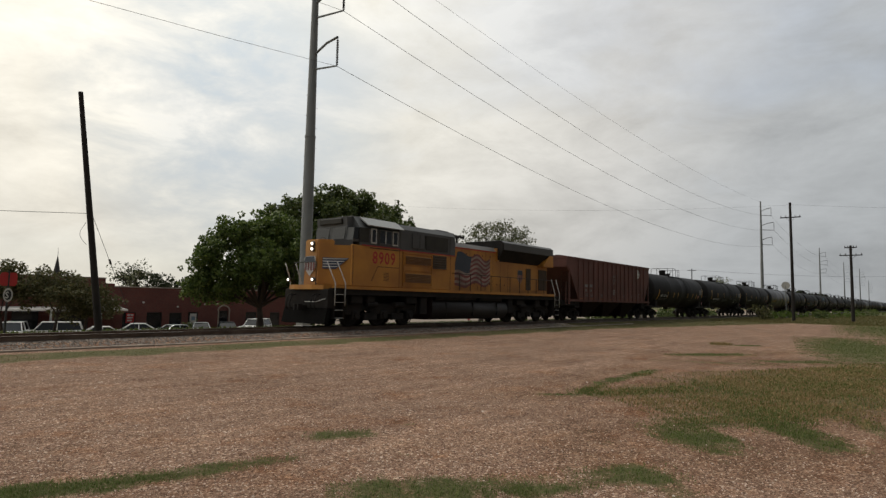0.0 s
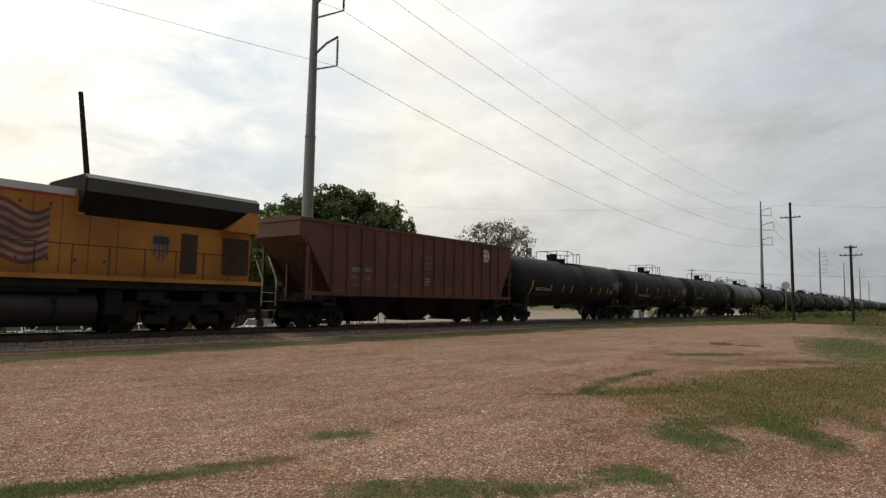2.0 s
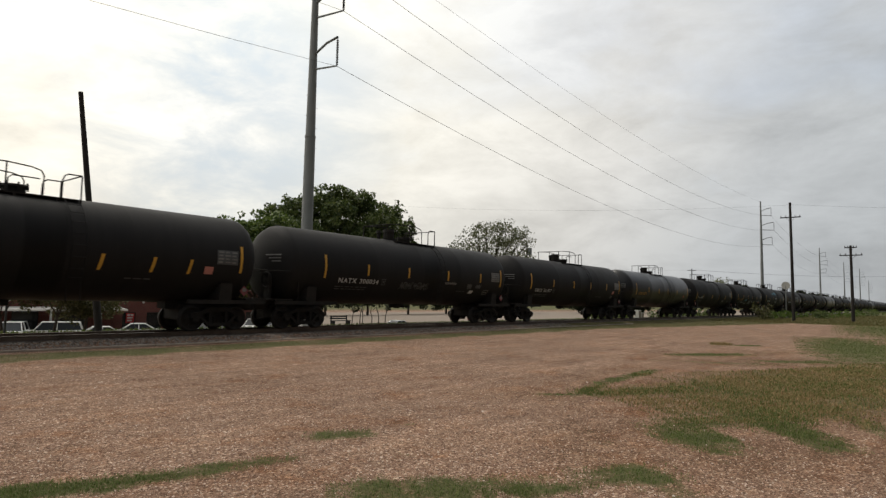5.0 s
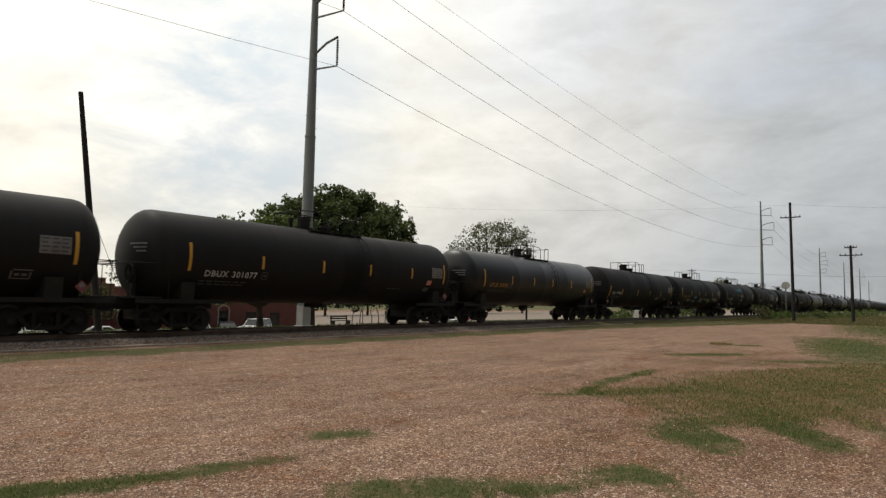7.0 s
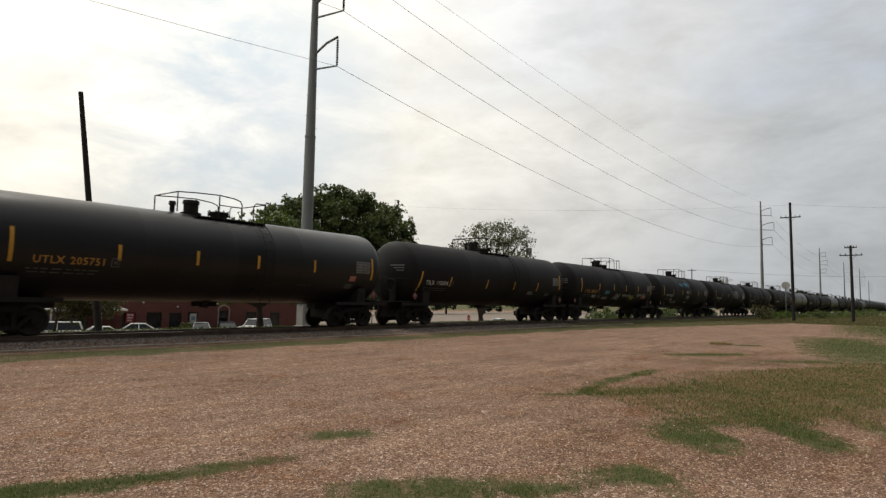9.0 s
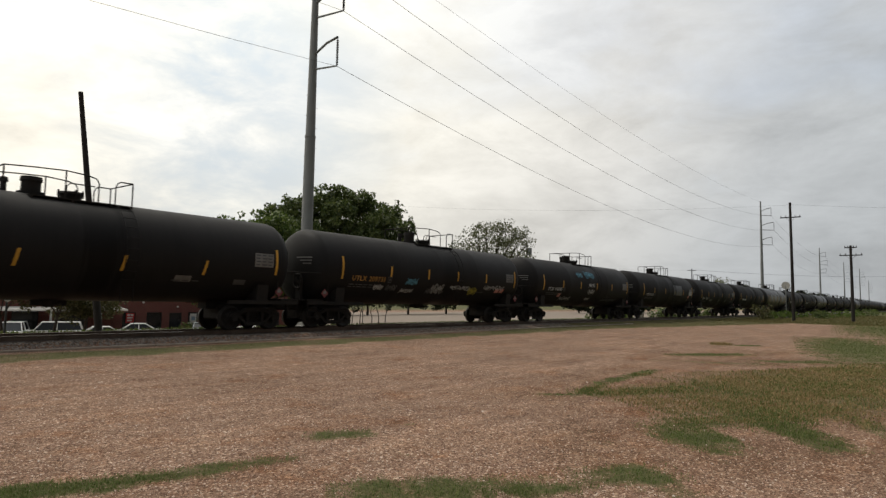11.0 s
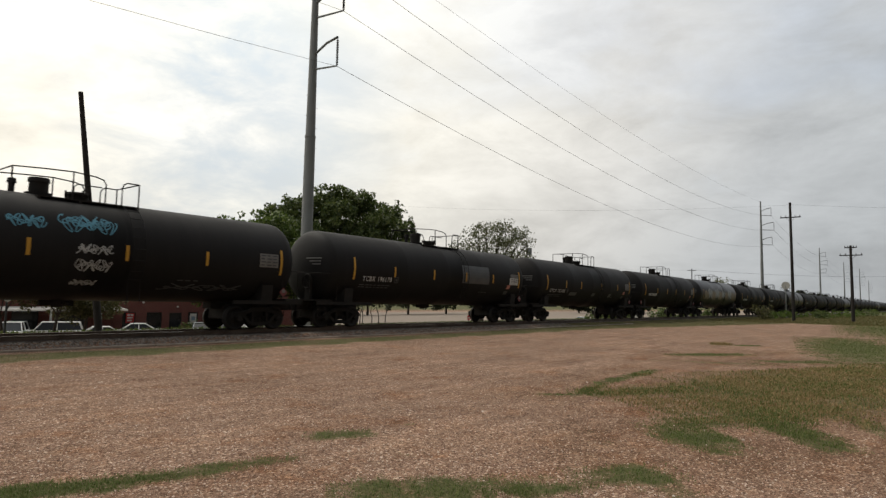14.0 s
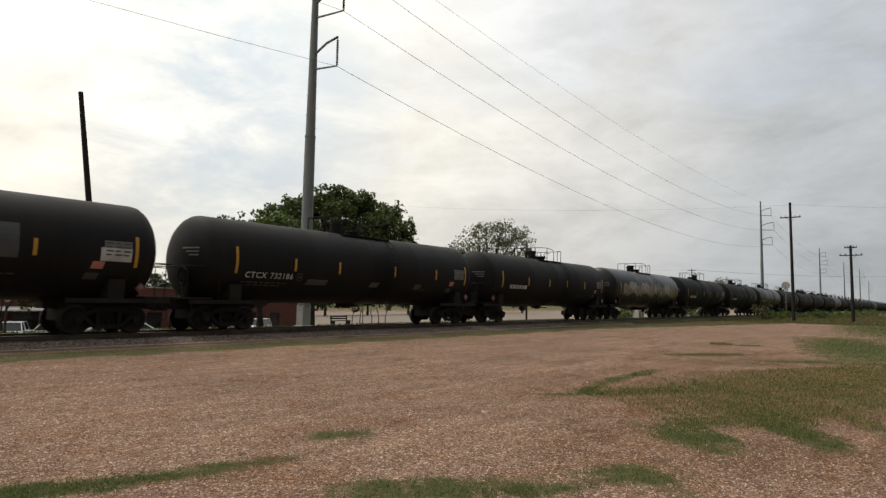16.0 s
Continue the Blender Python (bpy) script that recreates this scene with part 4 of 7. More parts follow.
def poles():
    for i, (x, y, h) in enumerate(STEEL_POLES):
        steel_pole(x, y, h, i == 0)
    spots = [(-150.0, 35.0, 0)] + STEEL_POLES
    for (x0, y0, _), (x1, y1, _) in zip(spots, spots[1:]):
        for z, l in ARMS:
            wire((x0, y0 - l, z + 0.15), (x1, y1 - l, z + 0.15), 5.4 if x0 < 0 else 4.4 if x1 < 200 else 2.8, 0.012 if x0 < 0 else 0.017 if x1 < 200 else 0.02)
    wire((-150, 35, 30.6), (28.65, 35, 30.1), 2.6, 0.012, "thin overhead shield wire")
    wire((28.65, 35, 30.1), (182.0, 35.2, 29.7), 2.4, 0.012, "thin overhead shield wire")
    # the old pole that leans beside the track
    x, y = 15.35, 36.0
    z0 = ground_at(x, y)
    p = thing("utility_pole", pose(x, y, z0, 0, -7.6, 0), "leaning dark wooden utility pole with cut-off top", "utility pole")
    bm = B()
    tube(bm, (0, 0, -0.5), (0, 0, 13.2), 0.20, 0.12, 14)
    part("shaft", bm, POLE_WOOD, p)
    bm = B()
    for i in range(14):
        a = 2.2 * math.pi * i / 14
        tube(bm, (-0.3 - 0.28 * math.sin(a * 0.5), 0, 4.9 + i * 0.085), (-0.3 - 0.28 * math.sin((a + 0.4) * 0.5), 0, 4.9 + (i + 1) * 0.085), 0.012, n=5)
    part("cable_loop", bm, WIRE, p)
    wire((14.55, 36, 6.0), (-40, 40, 3.4), 0.5, 0.014, "thin cable to the leaning pole")
    wire((14.5, 36, 6.2), (19.5, 40, -1.0), 0.05, 0.014, "guy wire with a strain insulator")
    bm = B()
    tube(bm, (16.28, 37.42, 3.62), (16.42, 37.54, 3.40), 0.06, n=8)
    tagged(part("guy_insulator", bm, RUBBER), "dark strain insulator on a guy wire", "insulator")
    # poles along the near side of the line
    wood_pole(85.0, 13.1, 14.3, -2.2, ((12.5, 1.1),), "tall dark wooden utility pole with one crossarm", 0.2)
    wood_pole(91.5, 7.65, 9.4, -2.6, ((8.2, 1.2), (9.15, 0.65)), "dark wooden utility pole with two crossarms", 0.2)
    wire((84.5, 13.5, 14.1), (110, -40, 13.6), 0.8, 0.008)
    wire((84.5, 13.5, 14.0), (58, 62, 14.6), 0.8, 0.006)
    p = wood_pole(79.0, 46.5, 12.2, 0, (), "short wooden utility pole with a grey transformer", 0.15)
    bm = B()
    tube(bm, (0.48, -0.2, 10.4), (0.48, -0.2, 11.5), 0.30, n=12)
    box(bm, 0.1, 0.3, -0.1, 0.0, 10.7, 11.2)
    part("transformer", bm, GALV, p, "grey can transformer")
    wood_pole(205.0, 60.0, 15.8, 0, ((15.2, 1.4),), "distant wooden utility pole beyond the train", 0.2)
    wood_pole(57.0, 92.0, 10.0, 0, ((9.0, 1.0), (8.0, 0.8)), "distant wooden utility pole behind the shops", 0.18)
    wire((205, 60, 12.9), (80, 82, 12.6), 1.8, 0.012)
    wire((205, 60, 13.0), (420, -20, 22.0), 2.5, 0.03)
    wire((-20, 70, 6.6), (24, 60.3, 3.16), 0.4, 0.016, "thin cable to the shop roof")
    # round sign on a mast by the far track
    p = thing("round_sign", pose(106, 17.3, ground_at(106, 17.3)), "pale round signal disc on a grey mast", "sign")
    bm = B()
    tube(bm, (0, 0, 0), (0, 0, 4.9), 0.07, n=8)
    part("mast", bm, GALV, p)
    bm = B()
    tube(bm, (-0.05, 0, 4.9), (0.05, 0, 4.9), 0.58, n=24)
    part("disc", bm, CONCRETE, p, "pale grey disc")


# ================= the town beyond the track =================
def brick_material():
    m = bpy.data.materials.new("red_brick")
    m.use_nodes = True
    nt = m.node_tree
    N, L = nt.nodes.new, nt.links.new
    b = nt.nodes["Principled BSDF"]
    b.inputs["Roughness"].default_value = 0.9
    tc, mp, br, n = N("ShaderNodeTexCoord"), N("ShaderNodeMapping"), N("ShaderNodeTexBrick"), N("ShaderNodeTexNoise")
    mp.inputs["Rotation"].default_value = (radians(90), 0, 0)
    br.inputs["Scale"].default_value, br.inputs["Brick Width"].default_value, br.inputs["Row Height"].default_value, br.inputs["Mortar Size"].default_value = 1.0, 0.21, 0.075, 0.006
    br.inputs["Color1"].default_value, br.inputs["Color2"].default_value, br.inputs["Mortar"].default_value = (0.165, 0.046, 0.036, 1), (0.115, 0.033, 0.028, 1), (0.15, 0.105, 0.085, 1)
    n.inputs["Scale"].default_value, n.inputs["Detail"].default_value = 0.5, 6
    r = N("ShaderNodeMapRange")
    r.inputs["To Min"].default_value, r.inputs["To Max"].default_value = 0.7, 1.25
    s = N("ShaderNodeVectorMath")
    s.operation = "SCALE"
    L(tc.outputs["Object"], mp.inputs["Vector"])
    L(mp.outputs[0], br.inputs["Vector"])
    L(tc.outputs["Object"], n.inputs["Vector"])
    L(n.outputs["Fac"], r.inputs["Value"])
    L(br.outputs["Color"], s.inputs[0])
    L(r.outputs[0], s.inputs["Scale"])
    L(s.outputs[0], b.inputs["Base Color"])
    return m


BRICK = brick_material()
SHOP_GLASS = material("shop_glass", (0.015, 0.016, 0.018), 0.15, 0, 4, 0.2, 0, 20)
PAINT_WHITE = material("white_paint", (0.62, 0.60, 0.56), 0.6, 0, 4, 0.15, 0.05, 20)
COPING = material("coping", (0.36, 0.30, 0.25), 0.8, 0, 4, 0.25, 0.1, 20)
SIGN_RED = material("sign_red", (0.50, 0.035, 0.035), 0.5, 0, 4, 0.15, 0, 20)
SIGN_DARK = material("sign_frame", (0.03, 0.03, 0.03), 0.6, 0, 4, 0.2, 0, 20)
FRONT_Y, STREET_Z = 60.0, -2.43


def facade(x0, x1, z1, holes, label, depth=14.0):
    """A brick shop: walls with thickness, openings that go through the front, a flat roof behind its parapet."""
    h = thing("shop_building", pose(0, 0, 0), label, "building", "brick shops on the street")
    y, z0 = FRONT_Y, STREET_Z
    xs = sorted({x0, x1, *[a for q in holes for a in q[:2]]})
    bm = B()
    for a, b in zip(xs, xs[1:]):
        cut = [q for q in holes if q[0] <= a + 1e-6 and q[1] >= b - 1e-6]
        spans = [(z0 - 0.3, z1)] if not cut else [(z0 - 0.3, cut[0][2]), (cut[0][3], z1)]
        for p, q in spans:
            if q - p > 0.02:
                box(bm, a, b, y, y + 0.35, p, q)
    bmesh.ops.remove_doubles(bm, verts=bm.verts, dist=0.001)
    part("front_wall", bm, BRICK, h, "red brick front wall")
    bm = B()
    box(bm, x0, x0 + 0.35, y + 0.35, y + depth, z0 - 0.3, z1)
    box(bm, x1 - 0.35, x1, y + 0.35, y + depth, z0 - 0.3, z1)
    box(bm, x0 + 0.35, x1 - 0.35, y + depth - 0.35, y + depth, z0 - 0.3, z1)
    part("side_wall", bm, BRICK, h)
    bm = B()
    box(bm, x0 + 0.35, x1 - 0.35, y + 0.35, y + depth - 0.35, z1 - 0.75, z1 - 0.5)
    part("roof", bm, SIGN_DARK, h)
    bm = B()
    box(bm, x0 - 0.05, x1 + 0.05, y - 0.06, y + 0.41, z1, z1 + 0.10)
    part("coping", bm, COPING, h)
    for a, b, p, q, *_ in holes:
        bm = B()
        for s in (box, ):
            s(bm, a, a + 0.07, y + 0.08, y + 0.16, p, q)
            s(bm, b - 0.07, b, y + 0.08, y + 0.16, p, q)
            s(bm, a + 0.07, b - 0.07, y + 0.08, y + 0.16, q - 0.07, q)
            s(bm, a + 0.07, b - 0.07, y + 0.08, y + 0.16, p, p + 0.07)
        w = part("window", bm, SIGN_DARK, h, "dark shop window")
        bm = B()
        box(bm, a + 0.07, b - 0.07, y + 0.11, y + 0.13, p + 0.07, q - 0.07)
        part("pane", bm, SHOP_GLASS, w)
    return h


def town():
    z0 = STREET_Z
    low = [(27.6, 28.85, z0 + 0.1, -0.05), (29.9, 31.45, z0 + 0.3, -0.05), (32.2, 33.5, z0 + 0.1, -0.10), (34.2, 35.3, z0 + 0.5, -0.05), (37.7, 38.8, z0 + 0.05, 0.1), (41.0, 42.4, z0 + 0.3, -0.05), (44.2, 45.6, z0 + 0.1, -0.1)]
    r = facade(26.75, 50.0, 2.30, low, "single-storey red brick shop with dark windows")
    tall = [(7.0, 9.6, z0 + 0.1, 0.25), (11.0, 14.0, z0 + 0.1, 0.25), (15.6, 17.6, z0 + 0.1, 0.25), (18.6, 20.6, z0 + 0.1, 0.25), (21.8, 24.6, z0 + 0.1, 0.25)]
    l = facade(4.0, 25.9, 3.05, tall, "taller red brick shop with awning and shopfront")
    bm = B()
    box(bm, 25.9, 26.75, FRONT_Y + 0.02, FRONT_Y + 13.5, z0 - 0.3, 2.62)
    part("link_wall", bm, BRICK, r, "red brick link between the shops")
    bm = B()
    prism(bm, [(FRONT_Y - 1.9, 0.12), (FRONT_Y, 0.34), (FRONT_Y, 0.46), (FRONT_Y - 1.9, 0.26)], 5.0, 27.2, "yz")
    part("awning", bm, PAINT_WHITE, l, "pale flat awning over the pavement")
    for x in (9.9, 14.8, 20.9, 24.9):
        bm = B()
        tube(bm, (x, FRONT_Y - 1.8, z0), (x, FRONT_Y - 1.8, 0.14), 0.10, n=10)
        part("awning_post", bm, PAINT_WHITE, l)
    for x in (23.2, 26.8):
        bm = B()
        tube(bm, (x, FRONT_Y - 1.7, 0.3), (x - 1.2, FRONT_Y, 2.1), 0.03, n=6)
        part("awning_rod", bm, PAINT_WHITE, l)
    # pale letters on the taller shop, too small to read
    for i in range(6):
        bm = B()
        box(bm, 22.2 + i * 0.25, 22.36 + i * 0.25, FRONT_Y - 0.05, FRONT_Y - 0.004, 1.75, 2.08)
        part("sign_bar", bm, COPING, l)
    # sign in a window and poster
    bm = B()
    box(bm, 27.95, 28.7, FRONT_Y - 0.03, FRONT_Y + 0.05, -1.05, -0.15)
    s = part("window_sign", bm, SIGN_RED, r, "red sign in a window")
    for i in range(3):
        bm = B()
        box(bm, 28.05, 28.6 - 0.06 * i, FRONT_Y - 0.045, FRONT_Y - 0.031, -0.38 - i * 0.26, -0.24 - i * 0.26)
        part("sign_bar", bm, PAINT_WHITE, s)
    bm = B()
    box(bm, 34.42, 35.1, FRONT_Y - 0.03, FRONT_Y + 0.05, -1.25, -0.2)
    s = part("poster", bm, PAINT_WHITE, r, "pale poster in a window")
    bm = B()
    box(bm, 34.55, 34.95, FRONT_Y - 0.042, FRONT_Y - 0.031, -0.9, -0.5)
    part("poster_picture", bm, GREY_BLUE, s)
    for i in range(10):                              # arch over the door
        a0, a1 = math.pi * i / 10, math.pi * (i + 1) / 10
        bm = B()
        prism(bm, [(38.25 + rr * math.cos(a), 0.08 + rr * 0.8 * math.sin(a)) for rr, a in ((0.62, a0), (0.62, a1), (0.78, a1), (0.78, a0))], FRONT_Y - 0.06, FRONT_Y - 0.002)
        part("arch_stone", bm, COPING, r)
    for x in (37.55, 38.85):
        bm = B()
        box(bm, x, x + 0.14, FRONT_Y - 0.06, FRONT_Y - 0.002, z0, 0.08)
        part("door_jamb", bm, COPING, r)
    for x, z in ((29.5, 0.9), (33.0, 0.5), (36.0, 0.75)):
        bm = B()
        tube(bm, (x, FRONT_Y - 0.12, z), (x, FRONT_Y - 0.005, z), 0.09, n=8)
        part("wall_lamp", bm, PAINT_WHITE, r)
    # a spire above the roofs
    p = thing("church_spire", pose(33.0, 91, STREET_Z), "dark pointed church spire behind the shops", "spire")
    bm = B()
    a = [bm.verts.new((0.75 * math.cos(k * math.pi / 4), 0.75 * math.sin(k * math.pi / 4), 5.0)) for k in range(8)]
    t = bm.verts.new((0, 0, 9.2))
    for k in range(8):
        bm.faces.new((a[k], a[(k + 1) % 8], t))
    box(bm, -0.7, 0.7, -0.7, 0.7, 0, 5.0)
    part("roof", bm, SIGN_DARK, p)
    bm = B()
    tube(bm, (0, 0, 9.1), (0, 0, 10.1), 0.03, 0.015, 5)
    part("finial", bm, SIGN_DARK, p)
    # red target of a switch stand, and the round sign below it
    p = thing("switch_stand", pose(8.95, 29.5, ground_at(8.95, 29.5)), "switch stand with two red rounded targets", "railway sign")
    bm = B()
    tube(bm, (0, 0, 0), (0, 0, 2.75), 0.04, n=8)
    part("mast", bm, SIGN_DARK, p)
    for i, x in enumerate((-0.15, 0.15)):
        bm = B()
        n = 16
        prism(bm, [(x + 0.165 * math.copysign(abs(math.cos(2 * math.pi * k / n)) ** 0.6, math.cos(2 * math.pi * k / n)), 2.42 + 0.28 * math.copysign(abs(math.sin(2 * math.pi * k / n)) ** 0.6, math.sin(2 * math.pi * k / n))) for k in range(n)], -0.03 + 0.03 * i, -0.015 + 0.03 * i)
        part("target", bm, SIGN_RED, p, "red rounded target")
    bm = B()
    prism(bm, [(0.17 * math.cos(2 * math.pi * k / 20), 1.78 + 0.285 * math.sin(2 * math.pi * k / 20)) for k in range(20)], -0.06, -0.045)
    d = part("round_plate", bm, SIGN_DARK, p)
    bm = B()
    n = 24
    for k in range(n):
        a0, a1 = 2 * math.pi * k / n, 2 * math.pi * (k + 1) / n
        bm.faces.new([bm.verts.new((rr * 0.17 * math.cos(a), -0.066, 1.78 + rr * 0.285 * math.sin(a))) for rr, a in ((1.0, a0), (1.0, a1), (0.72, a1), (0.72, a0))])
    part("plate_rim", bm, PAINT_WHITE, d, "pale rim")
    me = lettering("S", 0.38)
    for v in me.vertices:
        v.co = (-0.10 + v.co.x * 0.75, -0.066, 1.65 + v.co.y)
    me.materials.clear()
    me.materials.append(PAINT_WHITE)
    part("plate_letter", me, PAINT_WHITE, d, "pale letter")
    # bench, fence and cabinets in the grass beyond the track
    b = thing("bench", pose(35.6, 38.7, ground_at(35.6, 38.7)), "dark slatted park bench in the grass", "bench")
    for y in (-0.18, 0.0, 0.18):
        bm = B()
        box(bm, -0.95, 0.95, y - 0.07, y + 0.07, 0.43, 0.47)
        part("seat_slat", bm, SIGN_DARK, b)
    for z in (0.62, 0.8):
        bm = B()
        box(bm, -0.95, 0.95, 0.24, 0.28, z - 0.06, z + 0.06)
        part("back_slat", bm, SIGN_DARK, b)
    for x in (-0.85, 0.85):
        bm = B()
        box(bm, x - 0.04, x + 0.04, -0.22, 0.28, -0.02, 0.43)
        box(bm, x - 0.04, x + 0.04, 0.2, 0.24, 0.43, 0.88)
        part("leg", bm, SIGN_DARK, b)
    p = thing("stop_sign", pose(72.3, 52, ground_at(72.3, 52)), "red octagonal sign on a thin steel post", "road sign")
    bm = B()
    tube(bm, (0, 0.03, 0), (0, 0.03, 2.1), 0.035, n=6)
    part("post", bm, GALV, p)
    bm = B()
    prism(bm, [(0.40 * math.cos(math.pi / 8 + k * math.pi / 4), 1.7 + 0.40 * math.sin(math.pi / 8 + k * math.pi / 4)) for k in range(8)], -0.012, 0.0)
    d = part("face", bm, SIGN_RED, p, "red octagonal face")
    bm = B()
    box(bm, -0.24, 0.24, -0.020, -0.014, 1.63, 1.77)
    part("sign_bar", bm, PAINT_WHITE, d)
    f = thing("rail_fence", pose(0, 0, 0), "low dark rail fence round the yard", "fence")
    for i in range(30):
        bm = B()
        x = 46 + i * 1.6
        z = ground_at(x, 47)
        tube(bm, (x, 47, z - 0.1), (x, 47, z + 1.05), 0.035, n=6)
        part("post", bm, SIGN_DARK, f)
    for z in (0.55, 1.0):
        bm = B()
        zz = ground_at(60, 47) + z
        box(bm, 46, 92.4, 46.98, 47.02, zz - 0.03, zz + 0.03)
        part("rail", bm, SIGN_DARK, f)
    for x, y, w, h in ((80.5, 30.5, 0.5, 1.2), (82.0, 30.7, 0.4, 0.9)):
        c = thing("utility_cabinet", pose(x, y, ground_at(x, y)), "pale metal utility cabinet beside the track", "utility cabinet")
        bm = B()
        box(bm, -w, w, -0.3, 0.3, 0, h, 0.03)
        part("body", bm, PAINT_WHITE, c)
        bm = B()
        box(bm, -w + 0.08, w - 0.08, -0.32, -0.301, 0.12, h - 0.1)
        part("door", bm, COPING, c)


GREY_BLUE = material("poster_blue", (0.20, 0.28, 0.34), 0.6, 0, 4, 0.2, 0, 20)


def motor_car(x, y, turn, kind, paint, label, driven=False):
    z = ground_at(x, y)
    c = thing("silver_car" if driven else "parked_car", pose(x, y, z, 0, 0, turn), label, "car", "" if driven else "cars parked before the shops")
    if driven:
        DRIVING.append((c, x, y, z, turn))
    L, H = (4.6, 1.42) if kind == "sedan" else (4.9, 1.72)
    bm = B()
    if kind == "sedan":
        side = [(-2.3, 0.35), (-2.32, 0.62), (-2.2, 0.80), (-1.1, 0.92), (1.35, 0.95), (2.2, 0.88), (2.3, 0.6), (2.25, 0.35)]
        roof = [(-1.15, 0.90), (-0.45, 1.40), (0.75, 1.42), (1.55, 0.93)]
    else:
        side = [(-2.45, 0.42), (-2.47, 0.78), (-2.35, 0.98), (-1.0, 1.06), (2.35, 1.08), (2.45, 0.8), (2.42, 0.42)]
        roof = [(-1.05, 1.04), (-0.5, 1.68), (2.1, 1.70), (2.36, 1.06)]
    prism(bm, side, -0.86, 0.86)
    bmesh.ops.bevel(bm, geom=list(bm.edges), offset=0.06, segments=2, affect="EDGES")
    part("body", bm, paint, c)
    bm = B()
    v = [(p[0], s * (0.80 if p[1] < 1.2 else 0.62), p[1]) for s in (-1, 1) for p in roof]
    vs = [bm.verts.new(q) for q in v]
    n = len(roof)
    bm.faces.new(vs[:n])
    bm.faces.new(vs[n:][::-1])
    for i in range(n):
        j = (i + 1) % n
        bm.faces.new((vs[j], vs[i], vs[n + i], vs[n + j]))
    bmesh.ops.recalc_face_normals(bm, faces=bm.faces)
    part("cabin_glass", bm, GLASS_CAR, c, "dark windows")
    bm = B()
    a, b = roof[1], roof[2]
    box(bm, a[0] - 0.05, b[0] + 0.05, -0.64, 0.64, max(a[1], b[1]) - 0.03, max(a[1], b[1]) + 0.03, 0.02)
    for s in (-1, 1):
        for p, q in ((roof[0], roof[1]), (roof[3], roof[2])):
            tube(bm, (p[0], s * 0.81, p[1]), (q[0], s * 0.63, q[1]), 0.04, n=5)
        mx = 0.2 if kind == "sedan" else 0.55
        tube(bm, (mx, s * 0.81, roof[0][1]), (mx, s * 0.63, a[1]), 0.04, n=5)
    part("roof", bm, paint, c)
    for wx in (-1.45, 1.45):
        for s in (-1, 1):
            bm = B()
            lathe(bm, [(-0.1, 0.0), (-0.1, 0.2), (-0.11, 0.3), (-0.06, 0.33), (0.08, 0.33), (0.11, 0.28), (0.11, 0.0)], "y", 18, (wx, s * 0.80, 0.33))
            w = part("wheel", bm, RUBBER, c)
            bm = B()
            tube(bm, (wx, s * 0.915, 0.33), (wx, s * 0.925, 0.33), 0.19, n=14)
            part("hubcap", bm, GALV, w)
    for s in (-0.6, 0.6):
        bm = B()
        box(bm, -L / 2 - 0.02, -L / 2 + 0.05, s - 0.18, s + 0.18, 0.62, 0.74, 0.01)
        part("headlight", bm, PAINT_WHITE, c)
        bm = B()
        box(bm, L / 2 - 0.05, L / 2 + 0.02, s - 0.18, s + 0.18, 0.66, 0.80, 0.01)
        part("tail_light", bm, SIGN_RED, c)


GLASS_CAR = material("car_glass", (0.02, 0.024, 0.028), 0.08, 0, 4, 0.1, 0, 20)
CAR_WHITE = material("car_white", (0.84, 0.84, 0.82), 0.3, 0, 2, 0.06, 0, 20)
CAR_SILVER = material("car_silver", (0.42, 0.45, 0.46), 0.3, 0.4, 2, 0.08, 0, 20)
CAR_DARK = material("car_dark", (0.06, 0.07, 0.075), 0.3, 0.2, 2, 0.1, 0, 20)


DRIVING = []


def parked():
    for x, y, turn, kind, paint, label in ((17.8, 57.0, 64, "suv", CAR_WHITE, "white estate car parked nose to the shops"), (12.6, 57.2, 62, "sedan", CAR_WHITE, "white hatchback parked nose to the shops"),
                                           (20.3, 56.6, -24, "suv", CAR_WHITE, "white sport utility car parked before the shops"), (22.6, 53.0, -20, "sedan", CAR_WHITE, "low white car parked at an angle"),
                                           (27.6, 57.2, -24, "sedan", CAR_WHITE, "white saloon parked before the brick shop"), (33.9, 57.0, 62, "sedan", CAR_SILVER, "silver saloon parked nose to the shop"),
                                           (36.8, 57.0, 62, "sedan", CAR_DARK, "dark grey saloon parked nose to the shop"), (40.2, 57.0, 30, "suv", CAR_WHITE, "white estate car parked at an angle")):
        motor_car(x, y, turn, kind, paint, label)
    motor_car(29.6, 53.5, 180, "sedan", CAR_SILVER, "silver saloon driving along the street", True)


def land_marks():
    ground()
    railway()
    lot_cover()
    planting()
    poles()
    parked()

# ================= the train =================
WHITE = material("lettering_white", (0.62, 0.62, 0.60), 0.6, 0, 8, 0.3, 0, 40)
AMBER = material("reflective_yellow", (0.62, 0.33, 0.035), 0.45, 0, 8, 0.15, 0, 40)
AMBER_TEXT = material("lettering_yellow", (0.55, 0.28, 0.05), 0.6, 0, 8, 0.3, 0, 40)
PALE = material("pale_panel", (0.20, 0.195, 0.185), 0.5, 0, 8, 0.3, 0, 40)
GREY_PANEL = material("grey_panel", (0.075, 0.08, 0.083), 0.45, 0, 8, 0.25, 0, 40)
SALMON = material("salmon_label", (0.55, 0.22, 0.18), 0.5, 0, 8, 0.2, 0, 40)
PLACARD = material("red_placard", (0.20, 0.050, 0.055), 0.5, 0, 8, 0.2, 0, 40)
SPRAY_WHITE = material("spray_white", (0.42, 0.43, 0.42), 0.7, 0, 20, 0.4, 0, 40)
